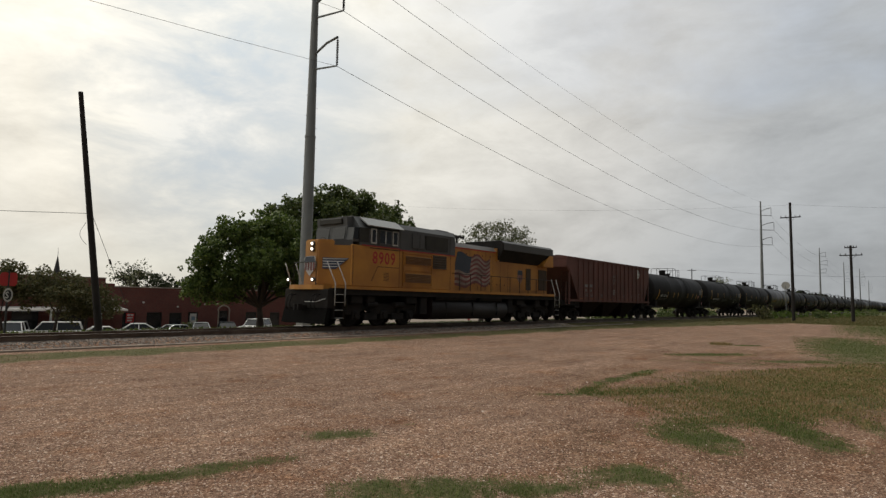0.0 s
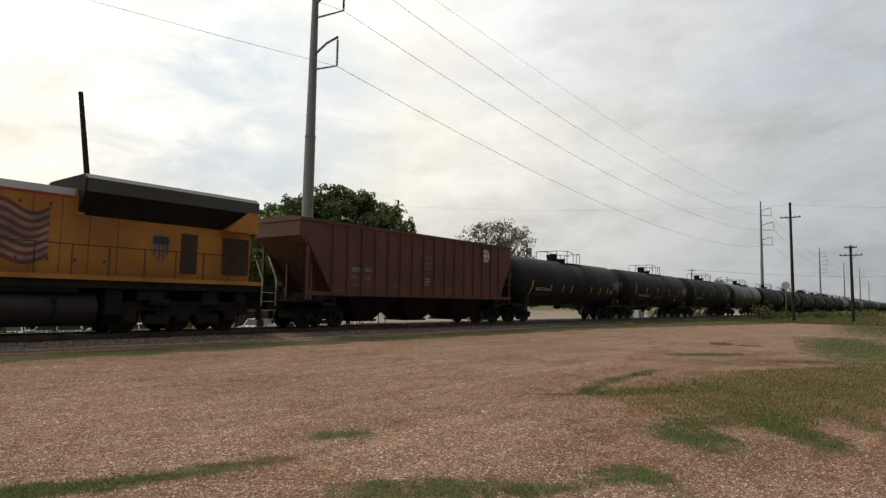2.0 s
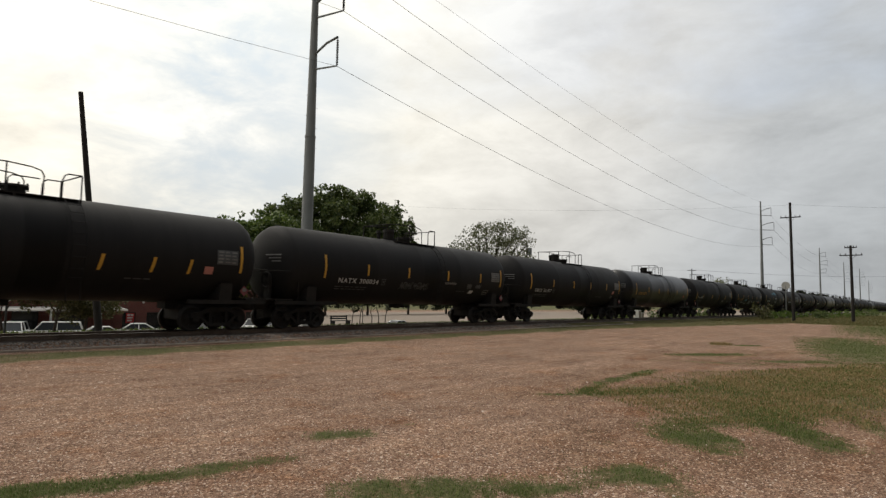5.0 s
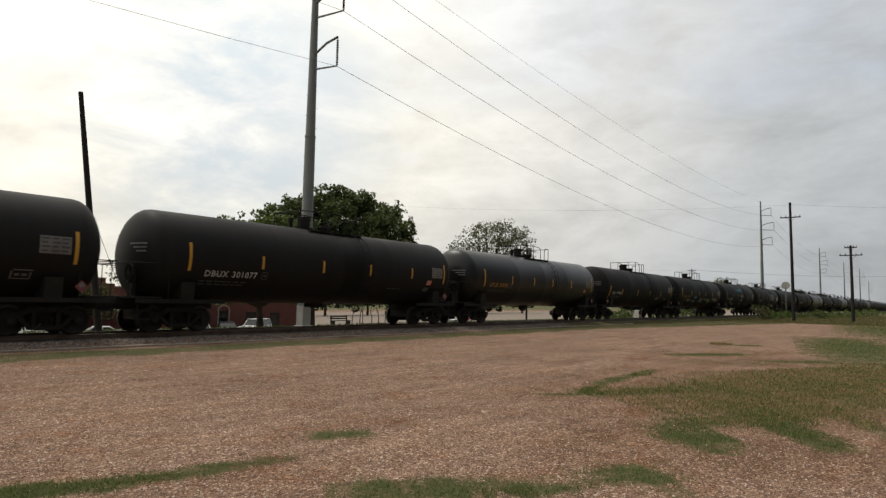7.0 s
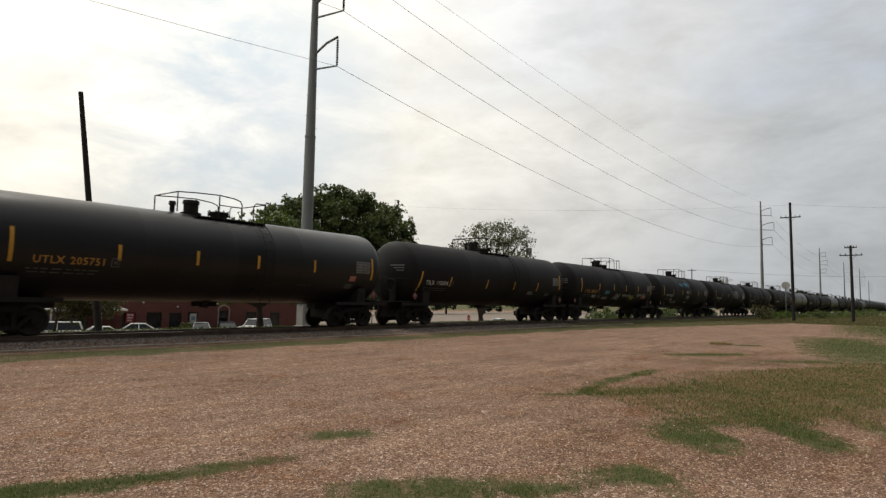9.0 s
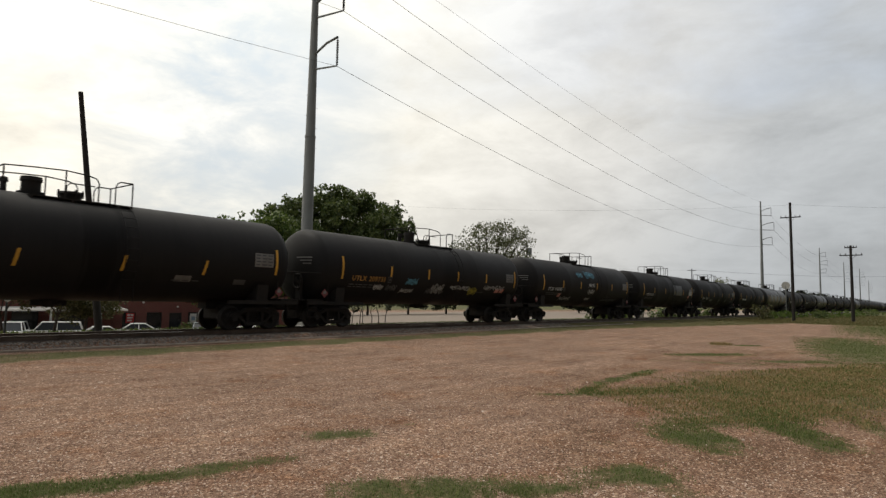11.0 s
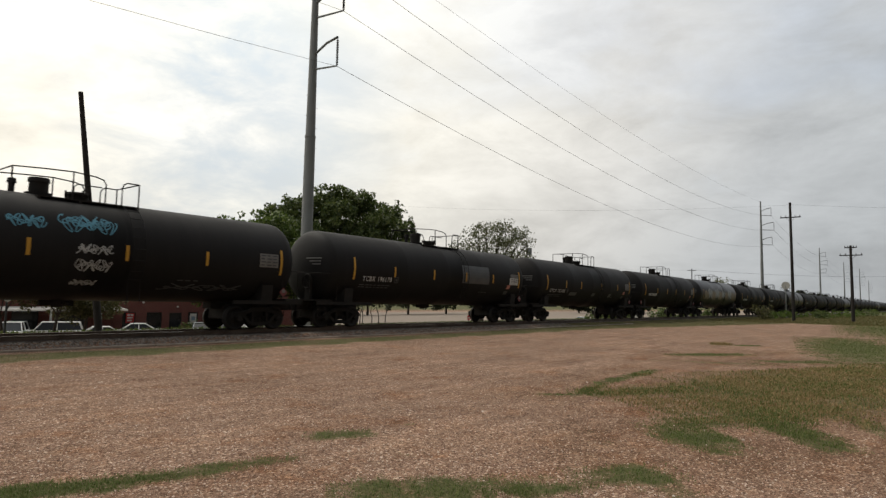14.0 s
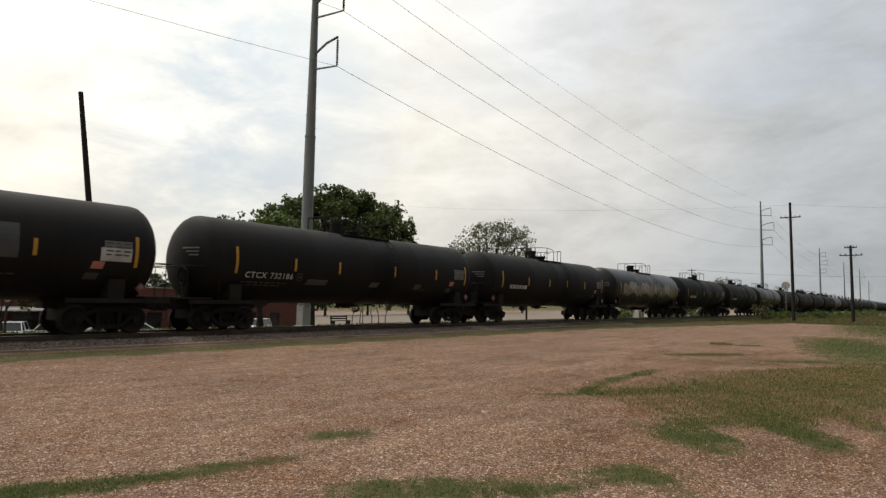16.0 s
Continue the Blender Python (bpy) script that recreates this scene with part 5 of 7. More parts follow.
SPRAY_BLUE = material("spray_blue", (0.10, 0.30, 0.40), 0.7, 0, 20, 0.4, 0, 40)
SPRAY_YELLOW = material("spray_yellow", (0.40, 0.36, 0.05), 0.7, 0, 20, 0.4, 0, 40)
SPRAY_TAN = material("spray_tan", (0.40, 0.33, 0.24), 0.7, 0, 20, 0.5, 0, 40)
RED = material("red_stripe", (0.42, 0.035, 0.025), 0.45, 0, 8, 0.2, 0, 40)
FLAG_WHITE = material("flag_white", (0.34, 0.27, 0.225), 0.5, 0, 5, 0.3, 0, 40, dirt=(0.17, 0.12, 0.095))
HOPPER_DARK = material("hopper_dark", (0.020, 0.0115, 0.010), 0.85, 0, 3.0, 0.3, 0.1, 40, spec=0.15)
WING_WHITE = material("emblem_white", (0.55, 0.55, 0.54), 0.5, 0, 8, 0.2, 0, 40)
WING_BLUE = material("emblem_blue", (0.050, 0.070, 0.115), 0.5, 0, 8, 0.2, 0, 40)
FLAG_RED = material("flag_red", (0.22, 0.055, 0.052), 0.5, 0, 5, 0.2, 0, 40, dirt=(0.12, 0.045, 0.040))
FLAG_BLUE = material("flag_blue", (0.035, 0.05, 0.075), 0.5, 0, 8, 0.2, 0, 40)
# the yellow paint with the recess's shade put into its colour
LOUVRE_SHADE = material("louvre_shade", (0.17, 0.078, 0.018), 0.6, 0, 8, 0.2, 0, 40)
GRILLE = material("grille_brown", (0.060, 0.036, 0.016), 0.6, 0, 8, 0.3, 0.05, 40)
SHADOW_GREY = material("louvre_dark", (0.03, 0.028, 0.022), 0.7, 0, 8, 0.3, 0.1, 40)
CHROME = material("pale_handrail", (0.55, 0.55, 0.52), 0.45, 0, 8, 0.2, 0, 40)
GLASS = material("dark_glass", (0.012, 0.014, 0.016), 0.08, 0, 8, 0.1, 0, 40)
LAMP = glow("headlamp_lens", (1.0, 0.86, 0.66), 3.0)
ROOF_GREY = material("sunshade_grey", (0.30, 0.31, 0.31), 0.5, 0, 3, 0.15, 0.05, 30)

TANK_R, TANK_Z, TANK_L = 1.63, 2.67, 16.9
RUN_ROWS = ((0, 0.0), (4, 47.2), (8, 94.0), (12, 141.15), (16, 188.5))
ROLLING = []        # (thing, x at the start)
WHEELS = []         # (wheelset, x in truck, wheel radius)
SKIN = {}           # meshes that several cars share


def went(t):
    """Metres that the train has gone at t seconds."""
    for (t0, s0), (t1, s1) in zip(RUN_ROWS, RUN_ROWS[1:]):
        if t <= t1:
            return s0 + (s1 - s0) * (t - t0) / (t1 - t0)
    return RUN_ROWS[-1][1]


def lettering(text, size):
    """A flat mesh of a word, its left foot at the origin, in the xy plane."""
    cu = bpy.data.curves.new("word", "FONT")
    cu.body, cu.size, cu.resolution_u = text, size, 2
    cu.offset, cu.space_character, cu.space_word = 0.006 * size / 0.35, 1.14, 1.3
    ob = bpy.data.objects.new("word", cu)
    scene.collection.objects.link(ob)
    me = bpy.data.meshes.new_from_object(ob.evaluated_get(bpy.context.evaluated_depsgraph_get()))
    bpy.data.objects.remove(ob)
    bpy.data.curves.remove(cu)
    return me


def on_tank(me, x, z, lift=0.008, stretch=1.0):
    """Wraps a flat mesh (x along the car, y up) round the near side of a tank, its origin at x and height z."""
    a0 = math.asin((z - TANK_Z) / TANK_R)
    r = TANK_R + lift
    for v in me.vertices:
        a = a0 + v.co.y / TANK_R
        v.co = (x + v.co.x * stretch, -r * math.cos(a), TANK_Z + r * math.sin(a))
    return me


def sheet(w, h, nx=2, ny=6, lean=0.0):
    bm = B()
    g = [[bm.verts.new((w * i / nx + lean * j / ny, h * j / ny, 0)) for i in range(nx + 1)] for j in range(ny + 1)]
    for j in range(ny):
        for i in range(nx):
            bm.faces.new((g[j][i], g[j][i + 1], g[j + 1][i + 1], g[j + 1][i]))
    return bm


def decal(name, car_tank, x, z, w, h, mat, label="", lean=0.0, lift=0.008):
    me = on_tank(mesh_of(name, sheet(w, h, 2, 6, lean), mat), x, z, lift)
    return part(name, me, mat, car_tank, label)


def scrawl(name, tank, x, z, w, h, mat, seed, label, width=0.035, n=26):
    """Sprayed scribble: one looping ribbon that wanders along the tank's side."""
    rnd = random.Random(seed)
    bm, pts = B(), []
    for i in range(n * 6):
        u = i / (n * 6 - 1)
        k = u * n * 0.85
        pts.append(Vector((w * (u + 0.06 * math.sin(k * 4.1 + seed)), h * (0.5 + 0.42 * math.sin(k * 2.3 + seed) * math.cos(k * 0.9 + rnd.random() * 0.12)), 0)))
    prev = None
    for p, q in zip(pts, pts[1:]):
        d = q - p
        o = Vector((-d.y, d.x, 0)).normalized() * width
        a, b = bm.verts.new(q - o), bm.verts.new(q + o)
        if prev:
            bm.faces.new((prev[0], a, b, prev[1]))
        prev = (a, b)
    me = on_tank(mesh_of(name, bm, mat), x, z, 0.01)
    return part(name, me, mat, tank, label)


def wheel_profile(r):
    return [(-0.07, 0.06), (-0.07, r * 0.30), (-0.035, r * 0.36), (-0.02, r * 0.76), (-0.075, r * 0.82), (-0.075, r - 0.005), (0.045, r), (0.045, r + 0.026), (0.072, r + 0.026), (0.072, r * 0.82), (0.02, r * 0.76), (0.0, r * 0.36), (0.07, r * 0.30), (0.07, 0.06)]


def wheelset_mesh(r):
    """Two flanged wheels pressed on one axle, that lies across the track."""
    key = "wheelset%.2f" % r
    if key not in SKIN:
        bm = B()
        for s in (-1, 1):
            pr = [(s * (0.755 - 0.045 - 0.0) - s * -0.0 + (a if s < 0 else -a), b) for a, b in wheel_profile(r)]
            lathe(bm, pr, "y", 28)
            for i in range(5):                  # balance lugs and cast holes on the wheel's plate
                an = 2 * math.pi * i / 5
                tube(bm, (r * 0.56 * math.cos(an), s * 0.73, r * 0.56 * math.sin(an)), (r * 0.56 * math.cos(an), s * 0.775, r * 0.56 * math.sin(an)), 0.05, n=6)
        tube(bm, (0, -0.98, 0), (0, 0.98, 0), 0.08, n=10)
        for s in (-1, 1):                       # bearing caps
            tube(bm, (0, s * 0.95, 0), (0, s * 1.10, 0), 0.12, 0.10, n=10)
        SKIN[key] = mesh_of("wheelset", bm, STEEL)
    return SKIN[key]


def side_frame_mesh():
    if "side_frame" not in SKIN:
        bm = B()
        # top chord, bottom chord and slanting struts leave the spring nest and two windows open
        prism(bm, [(-1.12, 0.52), (-1.06, 0.66), (-0.66, 0.72), (-0.40, 0.86), (0.40, 0.86), (0.66, 0.72), (1.06, 0.66), (1.12, 0.52), (0.98, 0.48), (0.70, 0.58), (0.38, 0.70), (-0.38, 0.70), (-0.70, 0.58), (-0.98, 0.48)], -0.08, 0.08)
        prism(bm, [(-0.40, 0.18), (0.40, 0.18), (0.40, 0.30), (-0.40, 0.30)], -0.10, 0.10)
        for s in (-1, 1):
            prism(bm, [(s * 0.40, 0.18), (s * 0.40, 0.32), (s * 0.70, 0.62), (s * 0.82, 0.56)], -0.07, 0.07)
            prism(bm, [(s * 0.26, 0.28), (s * 0.38, 0.28), (s * 0.38, 0.74), (s * 0.26, 0.74)], -0.09, 0.09)
            tube(bm, (s * 0.89, -0.10, 0.457), (s * 0.89, 0.12, 0.457), 0.13, n=10)
        for x in (-0.15, 0.0, 0.15):
            for z in (0.31, 0.37, 0.43, 0.49):
                tube(bm, (x, -0.03, z), (x, -0.03, z + 0.035), 0.07, n=8)
        SKIN["side_frame"] = mesh_of("side_frame", bm, IRON)
        bm = B()
        box(bm, -0.22, 0.22, -0.96, 0.96, 0.50, 0.72, 0.03)
        tube(bm, (0, 0, 0.70), (0, 0, 0.86), 0.24, n=14)
        # added block, no real truck part: darkens the gap by closing the view through
        box(bm, -1.25, 1.25, -0.55, 0.55, 0.40, 0.98, 0.04)
        box(bm, -0.62, -0.50, -0.80, 0.80, 0.36, 0.46)
        box(bm, 0.50, 0.62, -0.80, 0.80, 0.36, 0.46)
        SKIN["bolster"] = mesh_of("bolster", bm, IRON)
    return SKIN["side_frame"]


def truck(car, x, keyed):
    """A two-axle freight truck under a car."""
    side = side_frame_mesh()
    t = part("truck", SKIN["bolster"], IRON, car, "grimy black cast-steel truck", pose(x, 0, 0))
    for y in (-1.0, 1.0):
        part("side_frame", side, IRON, t, "", pose(0, y, 0))
    for d in (-0.889, 0.889):
        w = part("wheelset", wheelset_mesh(0.457), STEEL, t, "dull steel wheels on an axle", pose(d, 0, 0.457))
        if keyed:
            WHEELS.append((w, d, 0.457))
    return t


def coupler_mesh():
    if "coupler" not in SKIN:
        bm = B()
        box(bm, -0.45, 0.25, -0.09, 0.09, 0.78, 0.98, 0.02)
        prism(bm, [(0.20, -0.14), (0.42, -0.20), (0.50, -0.06), (0.40, 0.0), (0.46, 0.16), (0.24, 0.18)], 0.74, 1.02, "xy")
        SKIN["coupler"] = mesh_of("coupler", bm, IRON)
    return SKIN["coupler"]


def tank_shell(mat, key):
    if key not in SKIN:
        bm, h = B(), TANK_L / 2
        prof = []
        for i in range(9):
            a = math.pi / 2 * i / 8
            prof.append((-h + 0.80 * (1 - math.sin(a)), TANK_R * math.cos(a)))
        prof = prof[::-1]
        prof[0] = (-h, 0.0) if prof[0][1] < 0.01 else prof[0]
        prof = sorted(prof)
        left = [(s, r) for s, r in prof]
        seams = [(-3.1, TANK_R), (0.2, TANK_R), (3.4, TANK_R)]
        mid = []
        for s, r in seams:                       # welded girth seams stand a little proud
            mid += [(s - 0.03, r), (s, r + 0.0025), (s + 0.03, r)]
        lathe(bm, left + mid + [(-s, r) for s, r in left[::-1]], "x", 48, (0, 0, TANK_Z))
        SKIN[key] = mesh_of("tank", bm, mat)
    return SKIN[key]


def tank_parts(flip):
    """Meshes that all tank cars share; flip turns the top fittings end for end."""
    f = -1 if flip else 1
    key = "fit%d" % f
    if key in SKIN:
        return SKIN[key]
    top = TANK_Z + TANK_R
    d = {}
    bm = B()                                     # platform round the fittings
    for y in (-0.62, 0.62):
        box(bm, *sorted((f * -1.0, f * 2.05)), y - 0.16, y + 0.16, top - 0.13, top - 0.09)
    for x in (-0.95, 0.2, 1.35, 2.0):
        box(bm, f * x - 0.04, f * x + 0.04, -0.8, 0.8, top - 0.22, top - 0.13)
    d["walkway"] = mesh_of("walkway", bm, IRON)
    bm = B()                                     # safety railing
    zt, zb = top + 0.76, top - 0.14
    for y in (-0.82, 0.82):
        for x in (-1.7, -0.05, 2.0):
            tube(bm, (f * x, y, zb if x > -1 else top - 0.05), (f * x, y, zt - (0.10 if x < -1 else 0.0 if x < 1 else 0.10)), 0.024)
        pipe(bm, [(f * -1.7, y, zt - 0.10), (f * -0.9, y, zt - 0.04), (f * -0.05, y, zt), (f * 0.6, y, zt - 0.05), (f * 0.85, y, zt - 0.12), (f * 0.93, y, zt - 0.26), (f * 0.93, y, zb)], 0.022)
        pipe(bm, [(f * 1.45, y, zb), (f * 1.45, y, zt - 0.30), (f * 1.50, y, zt - 0.16), (f * 1.60, y, zt - 0.10), (f * 2.0, y, zt - 0.10)], 0.022)
    pipe(bm, [(f * -1.7, -0.82, zt - 0.10), (f * -1.7, 0.82, zt - 0.10)], 0.022)
    pipe(bm, [(f * 2.0, -0.82, zt - 0.10), (f * 2.0, 0.82, zt - 0.10)], 0.022)
    pipe(bm, [(f * 0.1, -0.5, zb), (f * 0.1, -0.5, top + 0.34), (f * 0.2, -0.5, top + 0.44), (f * 0.93, -0.5, top + 0.44)], 0.02)
    d["safety_railing"] = mesh_of("safety_railing", bm, IRON)
    bm = B()                                     # valve housing
    tube(bm, (f * -0.72, 0, top - 0.1), (f * -0.72, 0, top + 0.40), 0.27, n=18)
    tube(bm, (f * -0.72, 0, top + 0.40), (f * -0.72, 0, top + 0.53), 0.31, 0.29, n=18)
    tube(bm, (f * -0.72, 0, top - 0.05), (f * -0.72, 0, top + 0.06), 0.38, n=18)
    d["valve_housing"] = mesh_of("valve_housing", bm, IRON)
    bm = B()                                     # hinged manway
    tube(bm, (f * 0.42, 0, top - 0.1), (f * 0.42, 0, top + 0.15), 0.31, n=18)
    tube(bm, (f * 0.42, 0, top + 0.15), (f * 0.42, 0, top + 0.22), 0.38, 0.35, n=18)
    for i in range(8):
        a = math.pi * i / 4
        tube(bm, (f * 0.42 + 0.37 * math.cos(a), 0.37 * math.sin(a), top + 0.06), (f * 0.42 + 0.37 * math.cos(a), 0.37 * math.sin(a), top + 0.27), 0.03, n=5)
    d["manway"] = mesh_of("manway", bm, IRON)
    bm = B()                                     # relief valve
    tube(bm, (f * -1.45, 0, top - 0.1), (f * -1.45, 0, top + 0.30), 0.09, n=10)
    tube(bm, (f * -1.45, 0, top + 0.28), (f * -1.45, 0, top + 0.42), 0.14, 0.11, n=10)
    d["relief_valve"] = mesh_of("relief_valve", bm, IRON)
    bm = B()                                     # outlet and its skid below
    tube(bm, (0, 0, 1.10), (0, 0, 0.84), 0.26, 0.16, n=12)
    box(bm, -0.5, 0.5, -0.05, 0.05, 0.88, 1.10)
    tube(bm, (0.1, -0.75, 0.94), (0.1, 0.1, 0.94), 0.03)
    d["bottom_outlet"] = mesh_of("bottom_outlet", bm, IRON)
    bm = B()                                     # ladder down from the walkway
    for dx in (-0.2, 0.2):
        pts = [(f * 1.72 + dx, -(TANK_R + 0.1) * math.cos(a), TANK_Z + (TANK_R + 0.1) * math.sin(a)) for a in [radians(x) for x in (62, 40, 20, 0, -20, -35)]]
        pipe(bm, pts + [(f * 1.72 + dx, -1.45, 1.0)], 0.014, 5)
    for a in (50, 38, 26, 14, 2, -10, -22, -32):
        a = radians(a)
        y, z = -(TANK_R + 0.1) * math.cos(a), TANK_Z + (TANK_R + 0.1) * math.sin(a)
        tube(bm, (f * 1.72 - 0.2, y, z), (f * 1.72 + 0.2, y, z), 0.012, n=5)
    d["ladder"] = mesh_of("ladder", bm, TANK_BLACK)
    for s, nm in ((-1, "L"), (1, "R")):
        bm = B()                                 # stub sill, cradle and end platform
        box(bm, *sorted((s * 5.2, s * 8.75)), -0.30, 0.30, 0.80, 1.22, 0.02)
        prism(bm, [(-1.45, 1.05), (-1.5, 1.75), (-1.15, 1.55), (-0.5, 1.28), (0.5, 1.28), (1.15, 1.55), (1.5, 1.75), (1.45, 1.05), (0.9, 0.98), (-0.9, 0.98)], s * 6.6, s * 7.1, "yz")
        box(bm, *sorted((s * 7.75, s * 8.62)), -1.42, 1.42, 1.16, 1.22)
        box(bm, *sorted((s * 5.4, s * 8.6)), -1.47, -1.37, 1.00, 1.14)
        box(bm, *sorted((s * 5.4, s * 8.6)), 1.37, 1.47, 1.00, 1.14)
        for y in (-1.42, 1.42):                  # sill steps
            for x in (8.1, 8.55):
                tube(bm, (s * x, y, 1.1), (s * x, y, 0.45), 0.016, n=5)
            for z in (0.46, 0.76):
                tube(bm, (s * 8.1, y, z), (s * 8.55, y, z), 0.016, n=5)
        d["stub_sill" + nm] = mesh_of("stub_sill", bm, IRON)
        bm = B()                                 # end handrail
        pipe(bm, [(s * 7.55, -1.46, 1.15), (s * 7.55, -1.46, 2.25), (s * 7.7, -1.46, 2.33), (s * 8.60, -1.46, 2.33), (s * 8.68, -1.36, 2.33), (s * 8.68, 1.36, 2.33), (s * 8.60, 1.46, 2.33), (s * 7.55, 1.46, 2.30), (s * 7.55, 1.46, 1.15)], 0.018)
        for y in (-1.0, 1.0):
            tube(bm, (s * 8.66, y, 1.2), (s * 8.68, y, 2.33), 0.016)
        d["end_handrail" + nm] = mesh_of("end_handrail", bm, IRON)
    bm = B()                                     # hand brake with its wheel
    lathe(bm, [(-8.48, 0.30), (-8.45, 0.33), (-8.42, 0.30), (-8.45, 0.27), (-8.48, 0.30)], "x", 20, (0, -0.55, 2.0))
    for i in range(4):
        a = math.pi * i / 4
        tube(bm, (-8.45, -0.55 - 0.3 * math.cos(a), 2.0 - 0.3 * math.sin(a)), (-8.45, -0.55 + 0.3 * math.cos(a), 2.0 + 0.3 * math.sin(a)), 0.014, n=5)
    box(bm, -8.42, -8.30, -0.72, -0.38, 1.22, 2.2)
    d["hand_brake"] = mesh_of("hand_brake", bm, IRON)
    SKIN[key] = d
    return d


STRIPS = (-6.95, -3.9, -1.15, 1.4, 4.2)


def tank_car(right, mat, key, label, flip=False, keyed=True, strips=STRIPS, strip_lean=0.0, strip_mat=None):
    """A tank car whose shell ends at right when the clip starts."""
    x = right - TANK_L / 2
    car = thing("tank_car", pose(x, TRACK_Y, RAIL_Z), label, "tank car", "tank cars of the train")
    tank = part("tank", tank_shell(mat, key), mat, car)
    d = tank_parts(flip)
    for k in ("walkway", "safety_railing", "valve_housing", "manway", "relief_valve", "bottom_outlet", "ladder", "hand_brake"):
        part(k, d[k], IRON, car)
    for k in ("stub_sill", "end_handrail"):
        for s in "LR":
            part(k, d[k + s], IRON, car)
    for s in (-1, 1):
        part("coupler", coupler_mesh(), IRON, car, "", pose(s * 8.5, 0, 0, 0, 0, 0 if s > 0 else 180))
        truck(car, s * 6.85, keyed)
    if key + "strip" not in SKIN:
        SKIN[key + "strip"] = [on_tank(mesh_of("reflective_strip", sheet(0.11, h, 1, 8, strip_lean), strip_mat or AMBER), 0, z) for z, h in ((2.14, 1.0), (2.34, 0.5))]
    big, small = SKIN[key + "strip"]
    for sx in strips:
        part("reflective_strip", big if sx < -6 else small, AMBER, tank, "yellow reflective strip", pose(sx, 0, 0))
    part("reflective_strip", big, AMBER, tank, "yellow reflective strip", pose(7.3, 0, 0))
    ROLLING.append((car, x))
    return car, tank


def fine_lines(tank, x, z, n, w, mat, h=0.045, gap=0.10, seed=0):
    """Rows of small stencilled words, too small to read."""
    rnd = random.Random(seed)
    for i in range(n):
        u = rnd.random() * 0.08
        while u < w * (1.0 - 0.12 * i):
            k = 0.10 + 0.22 * rnd.random()
            decal("stencil_word", tank, x + u, z - i * gap, k, h, mat)
            u += k + 0.05 + 0.06 * rnd.random()


def mark(tank, text, x, z, size, mat, width):
    """A reporting mark, drawn out to its true width, a mesh for each word."""
    whole = lettering(text, size)
    k = width / max(v.co.x for v in whole.vertices)
    bpy.data.meshes.remove(whole)
    for i, word in enumerate(text.split()):
        me = lettering(word, size)
        start = 0.0 if i == 0 else width - k * max(v.co.x for v in me.vertices)
        me = on_tank(me, x + start, z, 0.009, k)
        me.materials.clear()
        me.materials.append(mat)
        part("lettering", me, mat, tank, "stencilled reporting mark" if i == 0 else "stencilled car number")


def dress(tank, text, mat=None, x=-6.25, width=2.05, z=2.05, size=0.33, panel=PALE, seed=1, placard=True, plates=True):
    """Marks that nearly every car carries: number, data lines, end panel and placards."""
    mat = mat or WHITE
    if text:
        mark(tank, text, x, z + 0.03, size, mat, width)
        for k, (dx, dz, w, h) in enumerate(((0, 0, 0.26, 0.03), (0, 0.25, 0.26, 0.03), (0, 0.03, 0.03, 0.22), (0.23, 0.03, 0.03, 0.22), (0.09, 0.09, 0.09, 0.10))):
            decal("stencil_box", tank, x + width + 0.20 + dx, z + dz, w, h, GREY_PANEL)
        fine_lines(tank, x - 0.15, z - 0.16, 2, 2.0, GREY_PANEL, seed=seed)
    fine_lines(tank, 3.2, 1.78, 1, 0.8, GREY_PANEL, seed=seed + 50)
    decal("data_panel", tank, 6.35, 2.42, 0.85, 0.52, panel, "grey data panel")
    for k in range(4):
        for j in range(3):
            decal("panel_text", tank, 6.40 + 0.27 * j, 2.84 - 0.12 * k, 0.22 - 0.05 * ((k + j) % 2), 0.05, GREY_PANEL if panel is not GREY_PANEL else PALE, lift=0.014)
    if plates:
        decal("label_plate", tank, 6.0, 2.05, 0.36, 0.24, SALMON, "salmon label plate", 0.05)
        decal("label_plate", tank, 5.85, 1.72, 0.40, 0.24, GREY_PANEL, "", 0.05)
    if placard:
        if "placard" not in SKIN:
            bm = B()
            prism(bm, [(0, -0.19), (0.19, 0), (0, 0.19), (-0.19, 0)], -1.50, -1.48)
            SKIN["placard"] = mesh_of("placard", bm, PLACARD)
            bm = B()
            prism(bm, [(-0.07, -0.02), (0.07, -0.02), (0.09, 0.06), (0.0, 0.14), (-0.09, 0.06)], -1.508, -1.502)
            SKIN["placard_mark"] = mesh_of("placard_mark", bm, PALE)
        for px0 in ((-7.75, 7.6) if seed in (5, 6, 7, 10, 11) else (7.6,)):
            pl = part("placard", SKIN["placard"], PLACARD, tank, "red diamond placard", pose(px0, 0, 1.48))
            part("placard_mark", SKIN["placard_mark"], PALE, pl)
    # number repeated on the rounded end
    for i in range(3):
        bm = B()
        n = 6
        top_w = (0.75, 0.55, 0.4)[i]
        h, z0 = 0.05, 2.98 - i * 0.13
        vs = []
        for k in range(n + 1):
            y = -1.15 + top_w * k / n
            col = []
            for zz in (z0, z0 + h):
                rr = min(0.999, math.hypot(y, zz - TANK_Z) / TANK_R)
                col.append(bm.verts.new((-TANK_L / 2 + 0.80 * (1 - math.sqrt(1 - rr * rr)) - 0.012, y, zz)))
            vs.append(col)
        for p, q in zip(vs, vs[1:]):
            bm.faces.new((p[0], p[1], q[1], q[0]))
        part("end_lettering", bm, PALE, tank)


